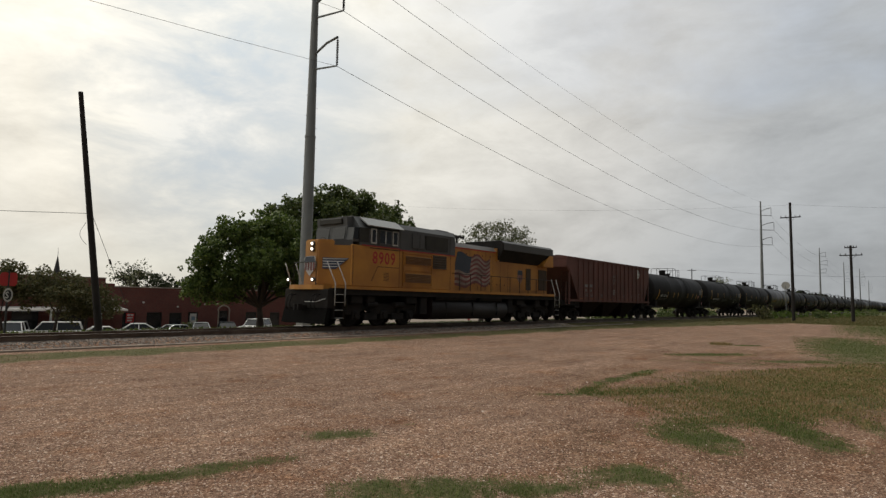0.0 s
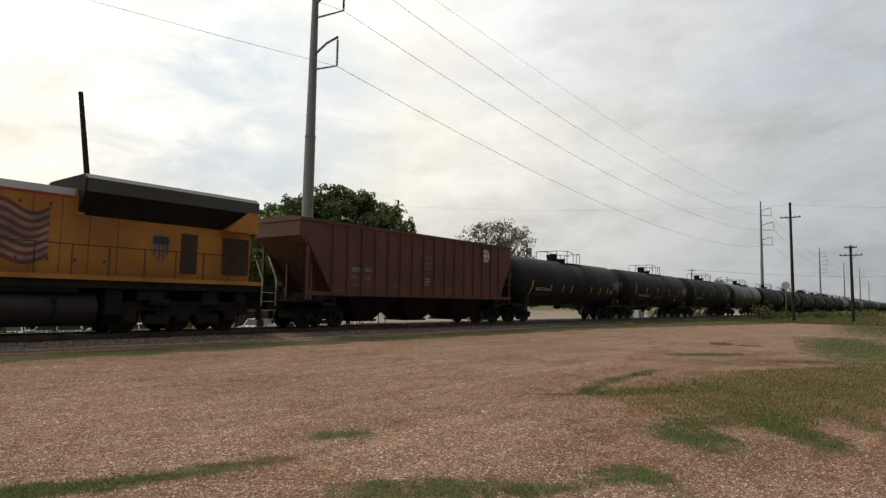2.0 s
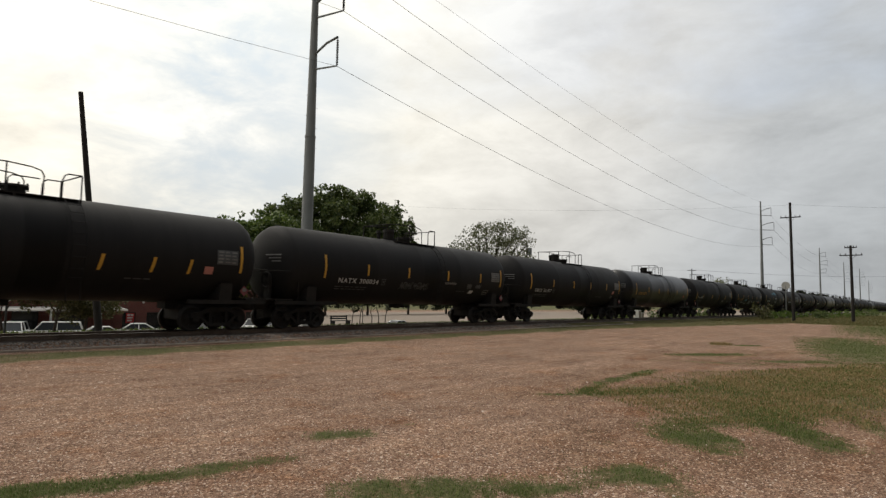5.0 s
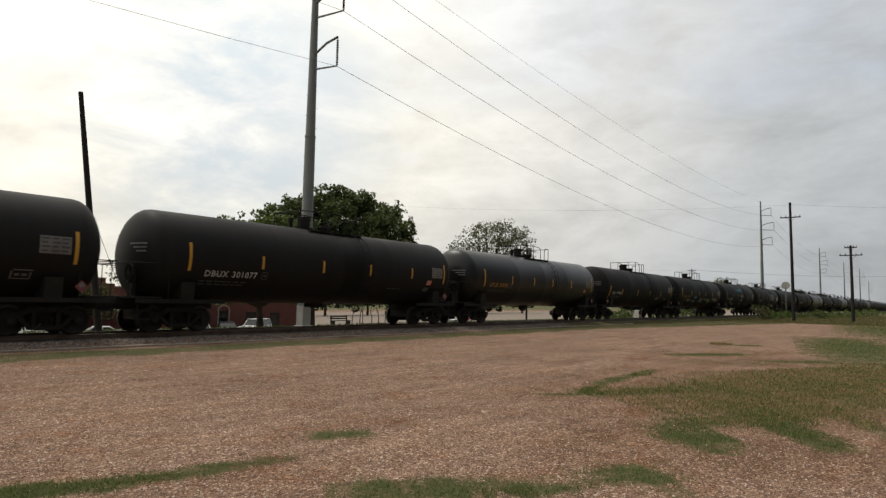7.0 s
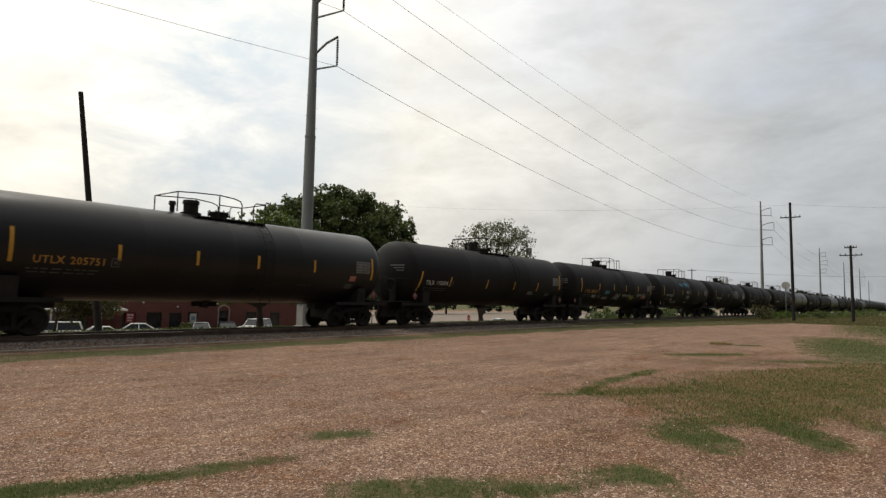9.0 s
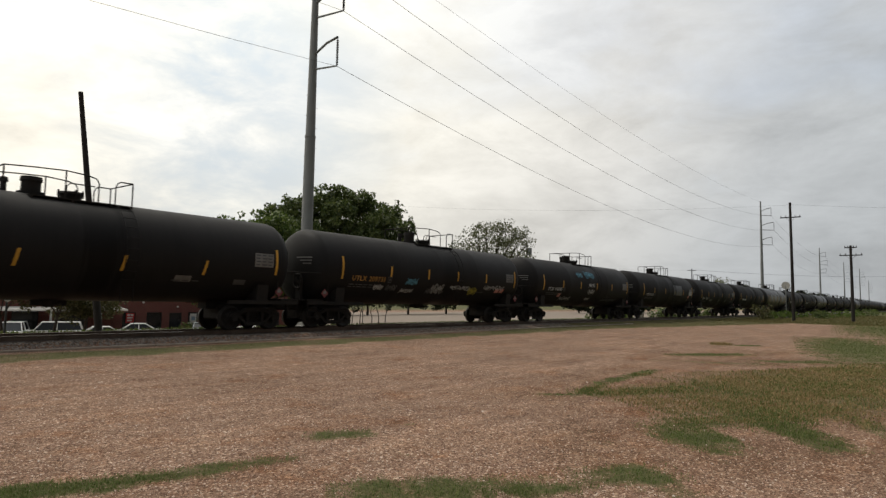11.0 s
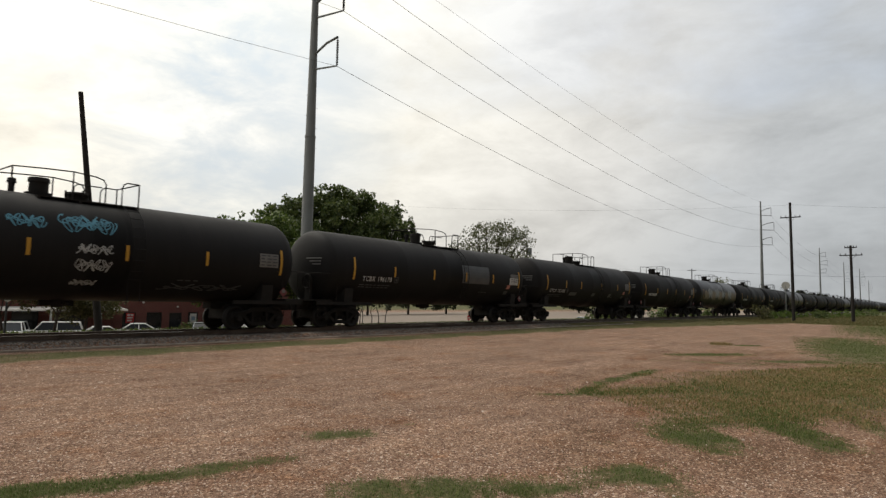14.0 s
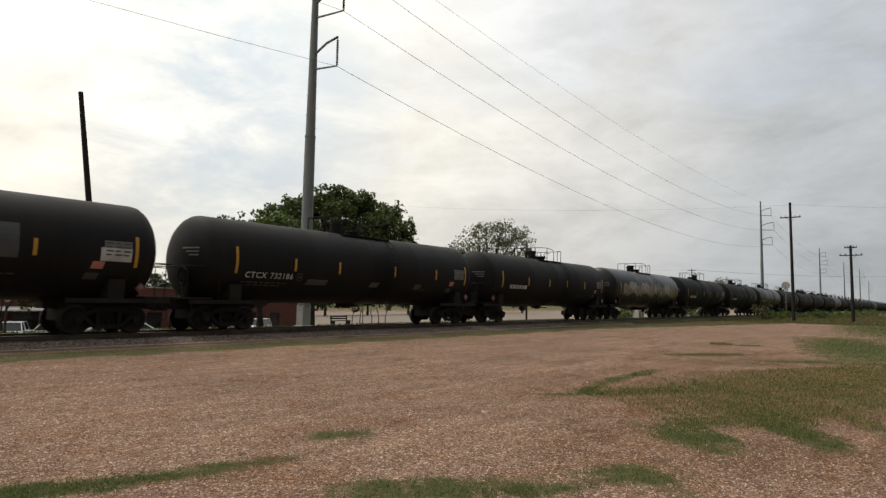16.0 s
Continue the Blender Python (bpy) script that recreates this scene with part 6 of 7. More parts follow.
def tank_train():
    rights = [73.5, 91.2, 109.1, 127.2, 145.5, 163.2, 181.2, 199.2, 217.2, 235.3]
    black = "dusty black steel tank car with yellow reflective strips"
    # first: amber slanted strips, crowded towards the middle
    c, t = tank_car(rights[0], TANK_BLACK, "black", "matt black tank car with slanted amber strips", strips=())
    for sx in (-4.0, -2.2, -0.9, 2.3, 3.95, 5.25):
        decal("reflective_strip", t, sx, 2.02, 0.11, 0.52, AMBER, "amber reflective strip", 0.09)
    decal("reflective_strip", t, -6.65, 1.72, 0.13, 1.05, AMBER, "amber reflective strip", 0.24)
    dress(t, "GATX 33104", x=-5.93, width=1.8, z=2.03, size=0.31, panel=GREY_PANEL, plates=False)
    decal("label_plate", t, 5.9, 2.05, 0.34, 0.28, SALMON, "salmon label plate")
    # second: scratched graffiti, framed grey plates
    c, t = tank_car(rights[1], TANK_BLACK, "black", "black tank car with faded grey graffiti and white plates", strips=(-6.3, -3.75, -0.95, 2.2, 5.2))
    dress(t, "NATX 300034", x=-5.44, width=2.5, z=1.95, size=0.31, seed=2, plates=False)
    decal("label_plate", t, 4.38, 1.70, 0.38, 0.20, WHITE, "white label plate", 0.06)
    for dx, dz, w, h in ((0, 0, 0.5, 0.035), (0.05, 0.24, 0.5, 0.035), (0, 0, 0.035, 0.26), (0.48, 0, 0.035, 0.26), (0.10, 0.09, 0.12, 0.08), (0.28, 0.09, 0.14, 0.08)):
        decal("plate_frame", t, 5.75 + dx, 1.66 + dz, w, h, PALE)
    for x, z, w, h, m, k in ((-1.4, 1.75, 0.9, 0.5, GREY_PANEL, 61), (-0.4, 1.75, 1.1, 0.5, GREY_PANEL, 62), (2.0, 2.12, 1.0, 0.16, PALE, 63), (4.1, 1.9, 0.4, 0.4, GREY_PANEL, 64), (4.9, 1.95, 0.5, 0.3, GREY_PANEL, 65)):
        scrawl("graffiti", t, x, z, w, h, m, k, "faded grey graffiti scribble", 0.016)
    c, t = tank_car(rights[2], TANK_BLACK, "black", "black tank car with bold white number, clean paint", strips=(-6.95, -3.96, -0.93, 1.86, 4.75))
    dress(t, "DBUX 301077", x=-6.29, width=2.19, z=1.95, seed=3)
    c, t = tank_car(rights[3], TANK_GREY, "grey", "glossy dark grey tank car with yellow number", strips=(-6.95, -3.99, -1.32, 1.18, 3.93))
    dress(t, "UTLX 205751", AMBER_TEXT, x=-6.34, width=1.98, z=2.12, size=0.32, seed=4)
    c, t = tank_car(rights[4], TANK_BLACK, "black", "dusty black tank car with short slanted strips", strips=())
    for sx in (-5.05, -1.55, 1.42, 4.25):
        decal("reflective_strip", t, sx, 2.02, 0.10, 0.52, AMBER, "amber reflective strip", 0.09)
    decal("reflective_strip", t, -7.62, 1.74, 0.12, 1.05, AMBER, "amber reflective strip", 0.24)
    dress(t, "TILX 190004", x=-6.98, width=1.83, z=2.05, size=0.32, seed=5, plates=False)
    decal("label_plate", t, 3.3, 1.76, 0.6, 0.24, PALE, "pale label plate")
    decal("label_plate", t, 5.6, 1.72, 0.5, 0.22, GREY_PANEL)
    c, t = tank_car(rights[5], TANK_BLACK, "black", "black tank car sprayed with white, blue and yellow graffiti", strips=(-6.9, -3.8, -1.0, 1.5, 4.2))
    dress(t, "UTLX 209731", AMBER_TEXT, x=-6.24, width=2.11, z=2.07, size=0.33, seed=6, panel=GREY_PANEL, plates=False)
    for k in (5.35, 5.85):
        decal("label_plate", t, k, 1.80, 0.42, 0.26, SALMON, "salmon label plate", 0.06)
    for x, z, w, h, m, k in ((-4.75, 1.70, 0.6, 0.34, SPRAY_WHITE, 1), (-3.9, 1.66, 0.7, 0.42, GREY_PANEL, 2), (-2.6, 1.98, 0.85, 0.42, SPRAY_BLUE, 3), (-2.5, 2.02, 0.7, 0.34, SPRAY_BLUE, 9), (-2.86, 1.62, 0.95, 0.28, SPRAY_WHITE, 4), (-0.56, 1.56, 1.0, 0.74, SPRAY_WHITE, 5), (-0.9, 1.6, 0.5, 0.4, GREY_PANEL, 10), (1.0, 1.84, 1.75, 0.32, SPRAY_WHITE, 6), (2.75, 1.58, 0.75, 0.62, SPRAY_YELLOW, 7), (4.2, 1.90, 2.0, 0.36, SPRAY_WHITE, 8)):
        scrawl("graffiti", t, x, z, w, h, m, k, "sprayed graffiti scribble", 0.020)
    c, t = tank_car(rights[6], TANK_BLACK, "black", "black tank car with pale blue graffiti near its middle", strips=(-6.98, -4.22, -1.46, 1.32, 4.11))
    dress(t, "TILX 196245", x=-6.28, width=2.0, z=2.09, size=0.32, seed=7, plates=False)
    decal("label_plate", t, -4.72, 1.70, 0.42, 0.28, SALMON, "salmon label plate", 0.06)
    for x, z, w, h, m, k in ((-4.2, 1.44, 1.6, 0.42, SPRAY_WHITE, 11), (-1.95, 3.1, 0.95, 0.5, SPRAY_BLUE, 12), (-0.6, 3.05, 1.6, 0.75, SPRAY_BLUE, 13), (-0.4, 3.2, 1.2, 0.5, SPRAY_BLUE, 18), (-0.1, 2.45, 1.0, 0.36, SPRAY_WHITE, 17), (-0.1, 1.92, 1.0, 0.48, SPRAY_WHITE, 14), (-0.1, 1.52, 0.7, 0.26, SPRAY_WHITE, 15), (2.75, 1.45, 3.0, 0.36, GREY_PANEL, 16)):
        scrawl("graffiti", t, x, z, w, h, m, k, "sprayed graffiti scribble", 0.020)
    c, t = tank_car(rights[7], TANK_BLACK, "black", "black tank car with a large grey repainted patch", strips=(-6.72, -4.06, -1.08, 1.74, 4.4))
    dress(t, "TCBX 196170", x=-6.1, width=1.91, z=2.07, size=0.33, seed=8)
    decal("repainted_patch", t, 1.45, 2.25, 2.6, 1.0, GREY_PANEL, "grey repainted patch", lift=0.005)
    decal("data_panel", t, 6.25, 2.30, 0.95, 0.42, WHITE, "white panel", lift=0.012)
    c, t = tank_car(rights[8], TANK_BLACK, "black", "black tank car with bold white number, clean paint", strips=(-7.0, -4.3, -1.92, 1.62, 4.75))
    dress(t, "CTCX 732186", x=-6.54, width=2.24, z=1.98, seed=9)
    for x, w in ((0.1, 0.55), (3.2, 0.5), (-3.6, 1.1)):
        decal("grime_smudge", t, x, 1.82, w, 0.26, GREY_PANEL, "", 0.1)
    c, t = tank_car(rights[9], TANK_BLACK, "black", black)
    dress(t, "", seed=10)
    fine_lines(t, -6.1, 2.1, 1, 1.9, WHITE, 0.24)
    c, t = tank_car(rights[9] + 18.05, TANK_GREY, "grey", "dark tank car covered with pale tan and white graffiti")
    dress(t, "", seed=11)
    for i in range(9):
        scrawl("graffiti", t, -6.4 + 1.45 * i, 1.9 + 0.2 * (i % 2), 1.5, 1.3, (SPRAY_TAN, SPRAY_WHITE)[i % 2], 30 + i, "pale sprayed graffiti", 0.07)
    for i in range(12, 38):
        grey = i in (14, 19, 27)
        c, t = tank_car(rights[9] + 18.05 * (i - 10), TANK_GREY if grey else TANK_BLACK, "grey" if grey else "black", "dark grey tank car far down the train" if grey else "black tank car far down the train", i % 5 == 2, i < 13)
        if i < 16:
            dress(t, "", seed=i)
            fine_lines(t, -6.1, 2.1, 1, 1.9, WHITE, 0.24)


# ---- hopper car ----
def hopper_car():
    x0 = 48.15
    car = thing("hopper_car", pose(x0, TRACK_Y, RAIL_Z), "rust-red ribbed covered hopper car with white stencils", "hopper car")
    W = 1.55
    bm = B()                                     # ribbed side walls with their slanting ends
    for y in (-W, W):
        prism(bm, [(-8.3, 4.52), (7.86, 4.52), (7.86, 3.75), (6.75, 1.55), (-6.5, 1.55), (-7.95, 3.75), (-8.4, 4.0)], y - 0.02, y + 0.02)
    for s in (-1, 1):                            # sloping end sheets
        e = 8.28 if s < 0 else 7.84
        prism(bm, [(s * e, 4.52), (s * e, 3.85), (s * 5.4, 1.35), (s * 5.3, 1.35), (s * (e - 0.14), 4.52)], -W, W)
    part("body_shell", bm, OXIDE, car)
    for k in range(16):
        bm = B()
        box(bm, -0.045, 0.045, -0.07, 0.0, 1.5, 4.50, 0.01) if k == 0 else None
        if k == 0:
            SKIN["rib"] = mesh_of("side_rib", bm, OXIDE)
        else:
            bm.free()
        for y, r in ((-W - 0.02, 0), (W + 0.02, 180)):
            part("side_rib", SKIN["rib"], OXIDE, car, "", pose(-6.5 + 0.868 * k, y, 0, 0, 0, r))
    bm = B()                                     # rolled roof with a running board
    prism(bm, [(-W - 0.06, 4.48), (-W - 0.06, 4.60), (-1.0, 4.68), (1.0, 4.68), (W + 0.06, 4.60), (W + 0.06, 4.48)], -8.33, 7.95, "yz")
    for k in range(4):
        box(bm, -6.6 + k * 3.5, -4.0 + k * 3.5, -0.35, 0.35, 4.68, 4.76, 0.02)
    box(bm, -8.0, 8.0, -0.75, -0.5, 4.70, 4.74)
    part("roof", bm, OXIDE, car)
    for s in (-1, 1):
        bm = B()
        box(bm, *sorted((s * 5.0, s * 8.5)), -0.3, 0.3, 0.80, 1.25, 0.02)
        box(bm, *sorted((s * 6.3, s * 8.35)), -1.5, 1.5, 1.12, 1.22)
        box(bm, *sorted((s * 6.2, s * 6.9)), -1.5, 1.5, 0.95, 1.5)
        part("underframe", bm, IRON, car)
    for y0, y1 in ((-W - 0.03, -W + 0.12), (W - 0.12, W + 0.03)):
        bm = B()
        box(bm, -7.9, 7.9, y0, y1, 1.40, 1.56)
        part("side_sill", bm, OXIDE, car)
    for c in (-3.7, 0.0, 3.7):                   # discharge hoppers
        bm = B()
        a = [bm.verts.new((c + sx * 1.75, sy * 1.45, 1.45)) for sx, sy in ((-1, -1), (1, -1), (1, 1), (-1, 1))]
        b = [bm.verts.new((c + sx * 0.55, sy * 0.75, 0.32)) for sx, sy in ((-1, -1), (1, -1), (1, 1), (-1, 1))]
        for i in range(4):
            bm.faces.new((a[i], b[i], b[(i + 1) % 4], a[(i + 1) % 4]))
        bm.faces.new(a)
        bm.faces.new(b[::-1])
        box(bm, c - 0.75, c + 0.75, -0.8, 0.8, 0.24, 0.34)
        part("discharge_hopper", bm, HOPPER_DARK, car, "near-black brown discharge hopper")
    for s in (-1, 1):
        for y in (-1.5, 1.5):                    # corner posts and ladders
            bm = B()
            box(bm, s * 7.80 - 0.05, s * 7.80 + 0.05, y - 0.05, y + 0.05, 1.2, 3.9)
            part("corner_post", bm, OXIDE, car)
        bm = B()
        for yy in (-1.4, -0.95):
            tube(bm, (s * 7.95, yy, 0.5), (s * 7.95, yy, 4.45), 0.016, n=5)
        for i in range(11):
            tube(bm, (s * 7.95, -1.4, 0.6 + i * 0.36), (s * 7.95, -0.95, 0.6 + i * 0.36), 0.013, n=5)
        part("ladder", bm, IRON, car)
        bm = B()
        box(bm, s * 7.0 - 0.05, s * 7.0 + 0.05, 0.8, 0.9, 1.2, 3.1)
        part("end_brace", bm, OXIDE, car)
        bm = B()
        box(bm, s * 7.0 - 0.05, s * 7.0 + 0.05, -0.9, -0.8, 1.2, 3.1)
        pipe(bm, [(s * 7.9, -1.4, 2.3), (s * 7.0, -0.9, 2.3)], 0.02)
        part("end_brace", bm, OXIDE, car)
        part("coupler", coupler_mesh(), IRON, car, "", pose(s * 8.25, 0, 0, 0, 0, 0 if s > 0 else 180))
        truck(car, s * 6.4, True)
    # white emblem: a ring with a cross of four quarters
    bm = B()
    n, cx, cz, y = 36, 5.13, 3.88, -W - 0.03
    for i in range(n):
        a0, a1 = 2 * math.pi * i / n, 2 * math.pi * (i + 1) / n
        bm.faces.new([bm.verts.new((cx + r * math.cos(a), y, cz + r * math.sin(a))) for r, a in ((0.37, a0), (0.37, a1), (0.27, a1), (0.27, a0))])
    for w, h in ((0.09, 0.28), (0.28, 0.09)):
        bm.faces.new([bm.verts.new((cx + p * w, y - 0.002 * (w > h), cz + q * h)) for p, q in ((-1, -1), (1, -1), (1, 1), (-1, 1))])
    part("emblem", bm, WHITE, car, "white round emblem")

    def stencil(x, z, w, h, m=WHITE):
        bm = B()
        box(bm, x, x + w, -W - 0.028, -W - 0.021, z, z + h)
        part("stencil", bm, m, car)
    for x, z, text in ((-5.40, 2.15, "808"), (-4.56, 2.15, "568")):
        me = lettering(text, 0.28)
        for v in me.vertices:
            v.co = (x + v.co.x * 0.72, -W - 0.03, z + v.co.y)
        me.materials.clear()
        me.materials.append(PALE)
        part("lettering", me, WHITE, car, "worn white lettering")
    stencil(-5.4, 2.48, 0.5, 0.2, PALE)
    stencil(-4.56, 2.50, 0.44, 0.2, PALE)
    for z, text in ((3.37, "BUFFER"), (3.08, "SERVICE"), (2.82, "ONLY")):
        me = lettering(text, 0.24)
        span = max(v.co.x for v in me.vertices)
        for v in me.vertices:
            v.co = (-0.40 + v.co.x * (0.44 if text == "ONLY" else 0.62) / span + (0.09 if text == "ONLY" else 0), -W - 0.03, z + v.co.y)
        me.materials.clear()
        me.materials.append(PALE)
        part("lettering", me, PALE, car, "worn white lettering")
    for i, w in enumerate((0.4, 0.45, 0.35)):
        stencil(-0.3, 2.30 - i * 0.14, w, 0.09, PALE)
    dull = GREY_PANEL
    rnd = random.Random(5)
    rust = material("rust_streak", (0.30, 0.11, 0.045), 0.8, 0, 20, 0.4, 0.1, 40)
    for k in range(14):
        x = -6.35 + 0.895 * k
        if k % 2 == 0:
            stencil(x + 0.1, 1.60, 0.5 * rnd.random() + 0.15, 0.05, rust)
        if k in (1, 2, 4, 9, 11, 12):
            for i in range(3):
                stencil(x + 0.1, 1.78 + i * 0.1, 0.35 + 0.2 * rnd.random(), 0.03, PALE if i == 1 else dull)
    bm = B()
    for x, z, w, h in ((5.2, 1.85, 0.5, 0.03), (5.2, 2.12, 0.5, 0.03), (5.2, 1.85, 0.03, 0.3), (5.67, 1.85, 0.03, 0.3)):
        box(bm, x, x + w, -W - 0.028, -W - 0.021, z, z + h)
    part("stencil_box", bm, PALE, car)
    ROLLING.append((car, x0))


# ---- locomotive ----
def locomotive():
    x0 = 28.42
    loco = thing("locomotive", pose(x0, TRACK_Y, RAIL_Z), "yellow and grey six-axle diesel freight locomotive with a painted flag", "locomotive")

    def P(name, bm, mat, label="", parent=None):
        return part(name, bm, mat, parent or loco, label)

    def plate(name, x, z, w, h, y, mat, label="", d=0.012):
        bm = B()
        box(bm, x, x + w, y - d, y, z, z + h)
        return P(name, bm, mat, label)
    # frame, walkway edge and anticlimber
    bm = B()
    box(bm, -10.5, 10.6, -1.45, 1.45, 1.45, 1.72)
    box(bm, -9.5, 9.7, -0.5, 0.5, 1.05, 1.46)
    P("frame", bm, IRON)
    bm = B()
    box(bm, -9.7, 10.1, -1.52, -1.42, 1.70, 1.84)
    box(bm, -9.7, 10.1, 1.42, 1.52, 1.70, 1.84)
    P("side_sill", bm, YELLOW, "yellow side sill")
    bm = B()
    prism(bm, [(-10.75, -1.15), (-10.95, -0.6), (-10.95, 0.6), (-10.75, 1.15), (-10.2, 1.3), (-10.2, -1.3)], 1.66, 1.86, "xy")
    box(bm, -10.35, -9.6, -1.5, 1.5, 1.74, 1.84)
    P("anticlimber", bm, YELLOW, "yellow front platform")
    # nose: a faceted block, blunt in front
    bm = B()
    low = [(-10.55, -0.42), (-10.55, 0.42), (-9.35, 1.5), (-9.35, -1.5)]
    top = [(-10.48, -0.42), (-10.48, 0.42), (-9.35, 1.45), (-9.35, -1.45)]
    a = [bm.verts.new((x, y, 1.84)) for x, y in low]
    b = [bm.verts.new((x, y, 3.90)) for x, y in top]
    for i in range(4):
        j = (i + 1) % 4
        bm.faces.new((a[i], a[j], b[j], b[i]))
    bm.faces.new(b)
    bm.faces.new(a[::-1])
    bmesh.ops.recalc_face_normals(bm, faces=bm.faces)
    bmesh.ops.bevel(bm, geom=[e for e in bm.edges], offset=0.05, segments=2, affect="EDGES")
    P("nose", bm, YELLOW, "yellow angular nose")
    bm = B()
    prism(bm, [(-9.95, -0.94), (-9.95, 0.94), (-9.33, 1.47), (-9.33, -1.47)], 3.66, 3.915, "xy")
    P("anti_glare_panel", bm, LOCO_GREY, "dull grey anti-glare panel")
    # cab
    bm = B()
    box(bm, -9.40, -6.25, -1.5, 1.5, 1.84, 3.72, 0.03)
    P("cab_lower", bm, YELLOW)
    bm = B()
    prism(bm, [(-1.5, 3.72), (-1.5, 4.50), (-1.05, 5.04), (1.05, 5.04), (1.5, 4.50), (1.5, 3.72)], -8.95, -6.25, "yz")
    P("cab_upper", bm, LOCO_GREY, "grey upper cab")
    bm = B()                                      # windscreen brow with number boards
    prism(bm, [(-9.40, 3.74), (-9.28, 4.60), (-9.34, 5.00), (-8.9, 5.06), (-8.9, 3.74)], -1.02, 1.02)
    P("cab_front", bm, LOCO_GREY)
    for y0, y1 in ((-0.95, -0.12), (0.12, 0.95)):
        bm = B()
        prism(bm, [(-9.405, 3.98), (-9.31, 4.52), (-9.29, 4.52), (-9.385, 3.98)], y0, y1)
        P("windscreen", bm, GLASS, "dark windscreen")
    bm = B()
    prism(bm, [(-9.36, 3.86), (-9.20, 3.86), (-8.75, 3.86), (-8.75, 4.5), (-9.26, 4.5)], -1.46, -1.02)
    P("cab_corner", bm, LOCO_GREY)
    bm = B()
    prism(bm, [(-9.34, 3.98), (-8.98, 3.98), (-8.98, 4.5), (-9.27, 4.5)], -1.475, -1.462)
    P("corner_window", bm, GLASS)
    bm = B()
    box(bm, -9.42, -9.22, -0.75, 0.75, 4.68, 4.95, 0.03)
    P("number_board", bm, SHADOW_GREY)
    bm = B()                                      # pale sunshade that leans out over the side windows
    prism(bm, [(-1.10, 5.06), (-1.68, 4.66), (-1.66, 4.62), (-1.06, 5.01)], -8.6, -6.15, "yz")
    P("sunshade", bm, ROOF_GREY, "pale grey sunshade")
    for wx, ww in ((-8.25, 0.34), (-7.73, 0.86), (-6.80, 0.37)):
        bm = B()
        box(bm, wx, wx + ww, -1.545, -1.505, 3.84, 4.54)
        if ww > 0.5:
            w = P("side_window", bm, LOCO_GREY, "grey-framed sliding cab window")
            bm = B()
            box(bm, wx + 0.40, wx + 0.45, -1.56, -1.55, 3.88, 4.50)
            P("mullion", bm, CHROME, "", w)
        else:
            w = P("side_window", bm, CHROME, "pale-framed cab window")
        bm = B()
        box(bm, wx + 0.05, wx + ww - 0.05, -1.552, -1.53, 3.91, 4.49)
        P("pane", bm, GLASS, "", w)
    plate("cab_quarter_panel", -8.98, 3.86, 0.62, 0.66, -1.50, SHADOW_GREY, "dark panel ahead of the cab windows", 0.012)
    for rx0, rx1, h in ((-8.55, -7.55, 0.13), (-7.25, -6.55, 0.17)):   # low units on the cab roof
        bm = B()
        box(bm, rx0, rx1, -0.55, 0.55, 5.03, 5.04 + h, 0.04)
        P("roof_unit", bm, SHADOW_GREY, "dark low roof unit")
    bm = B()
    tube(bm, (-6.95, 0.1, 5.2), (-6.95, 0.1, 5.42), 0.012, n=5)
    pipe(bm, [(-7.2, 0.1, 5.40), (-6.7, 0.1, 5.43)], 0.012, 5)
    P("antenna", bm, SHADOW_GREY)
    bm = B()
    pipe(bm, [(-10.2, -0.3, 3.90), (-10.2, -0.3, 4.0), (-9.95, -0.3, 4.0), (-9.95, -0.3, 3.90)], 0.015, 5)
    P("nose_grab_iron", bm, SHADOW_GREY)
    for sx0, sz in ((-4.6, 3.90), (-4.1, 3.90)):
        bm = B()
        box(bm, sx0, sx0 + 0.03, -1.53, -1.461, sz, sz + 0.66)
        P("panel_hinge", bm, SHADOW_GREY)
    # electrical cabinets behind the cab: yellow below, grey above
    bm = B()
    box(bm, -6.25, -1.75, -1.46, 1.46, 1.84, 3.70, 0.02)
    P("cabinet_lower", bm, YELLOW)
    bm = B()
    prism(bm, [(-1.46, 3.70), (-1.46, 4.72), (-1.2, 4.98), (1.2, 4.98), (1.46, 4.72), (1.46, 3.70)], -6.25, -1.35, "yz")
    P("cabinet_upper", bm, LOCO_GREY, "grey upper cabinets")
    plate("cabinet_hatch", -5.2, 3.86, 1.05, 0.72, -1.46, LOCO_GREY, "", 0.06)
    bm = B()                                      # blower hump behind the cabinets
    prism(bm, [(-2.6, 4.96), (-2.45, 5.08), (-1.35, 5.06), (-1.0, 4.9), (-1.0, 4.5), (-2.6, 4.5)], -0.95, 0.95)
    P("blower_housing", bm, LOCO_GREY, "grey blower housing")
    for k in range(4):
        plate("panel_seam", -6.2 + k * 1.45, 3.74, 0.03, 0.9, -1.462, SHADOW_GREY, "", 0.006)
    plate("air_intake", -3.95, 3.84, 1.9, 0.74, -1.46, SHADOW_GREY, "dark intake grille", 0.03)
    plate("red_stripe", -6.25, 3.66, 4.9, 0.05, -1.47, RED)
    plate("red_stripe", -8.8, 3.70, 2.55, 0.05, -1.51, RED)
    for lx, lz, lw, lh in ((-5.80, 2.98, 2.35, 0.50), (-5.80, 2.08, 2.35, 0.54), (-3.42, 2.86, 1.30, 0.80)):
        fr = plate("louvre", lx, lz, lw, lh, -1.46, YELLOW, "yellow louvred door", 0.03)
        bm = B()
        dark = lx > -3.5
        box(bm, lx + 0.06, lx + lw - 0.06, -1.50, -1.487, lz + 0.05, lz + lh - 0.05)
        P("louvre_opening", bm, GRILLE if dark else LOUVRE_SHADE, "", fr)
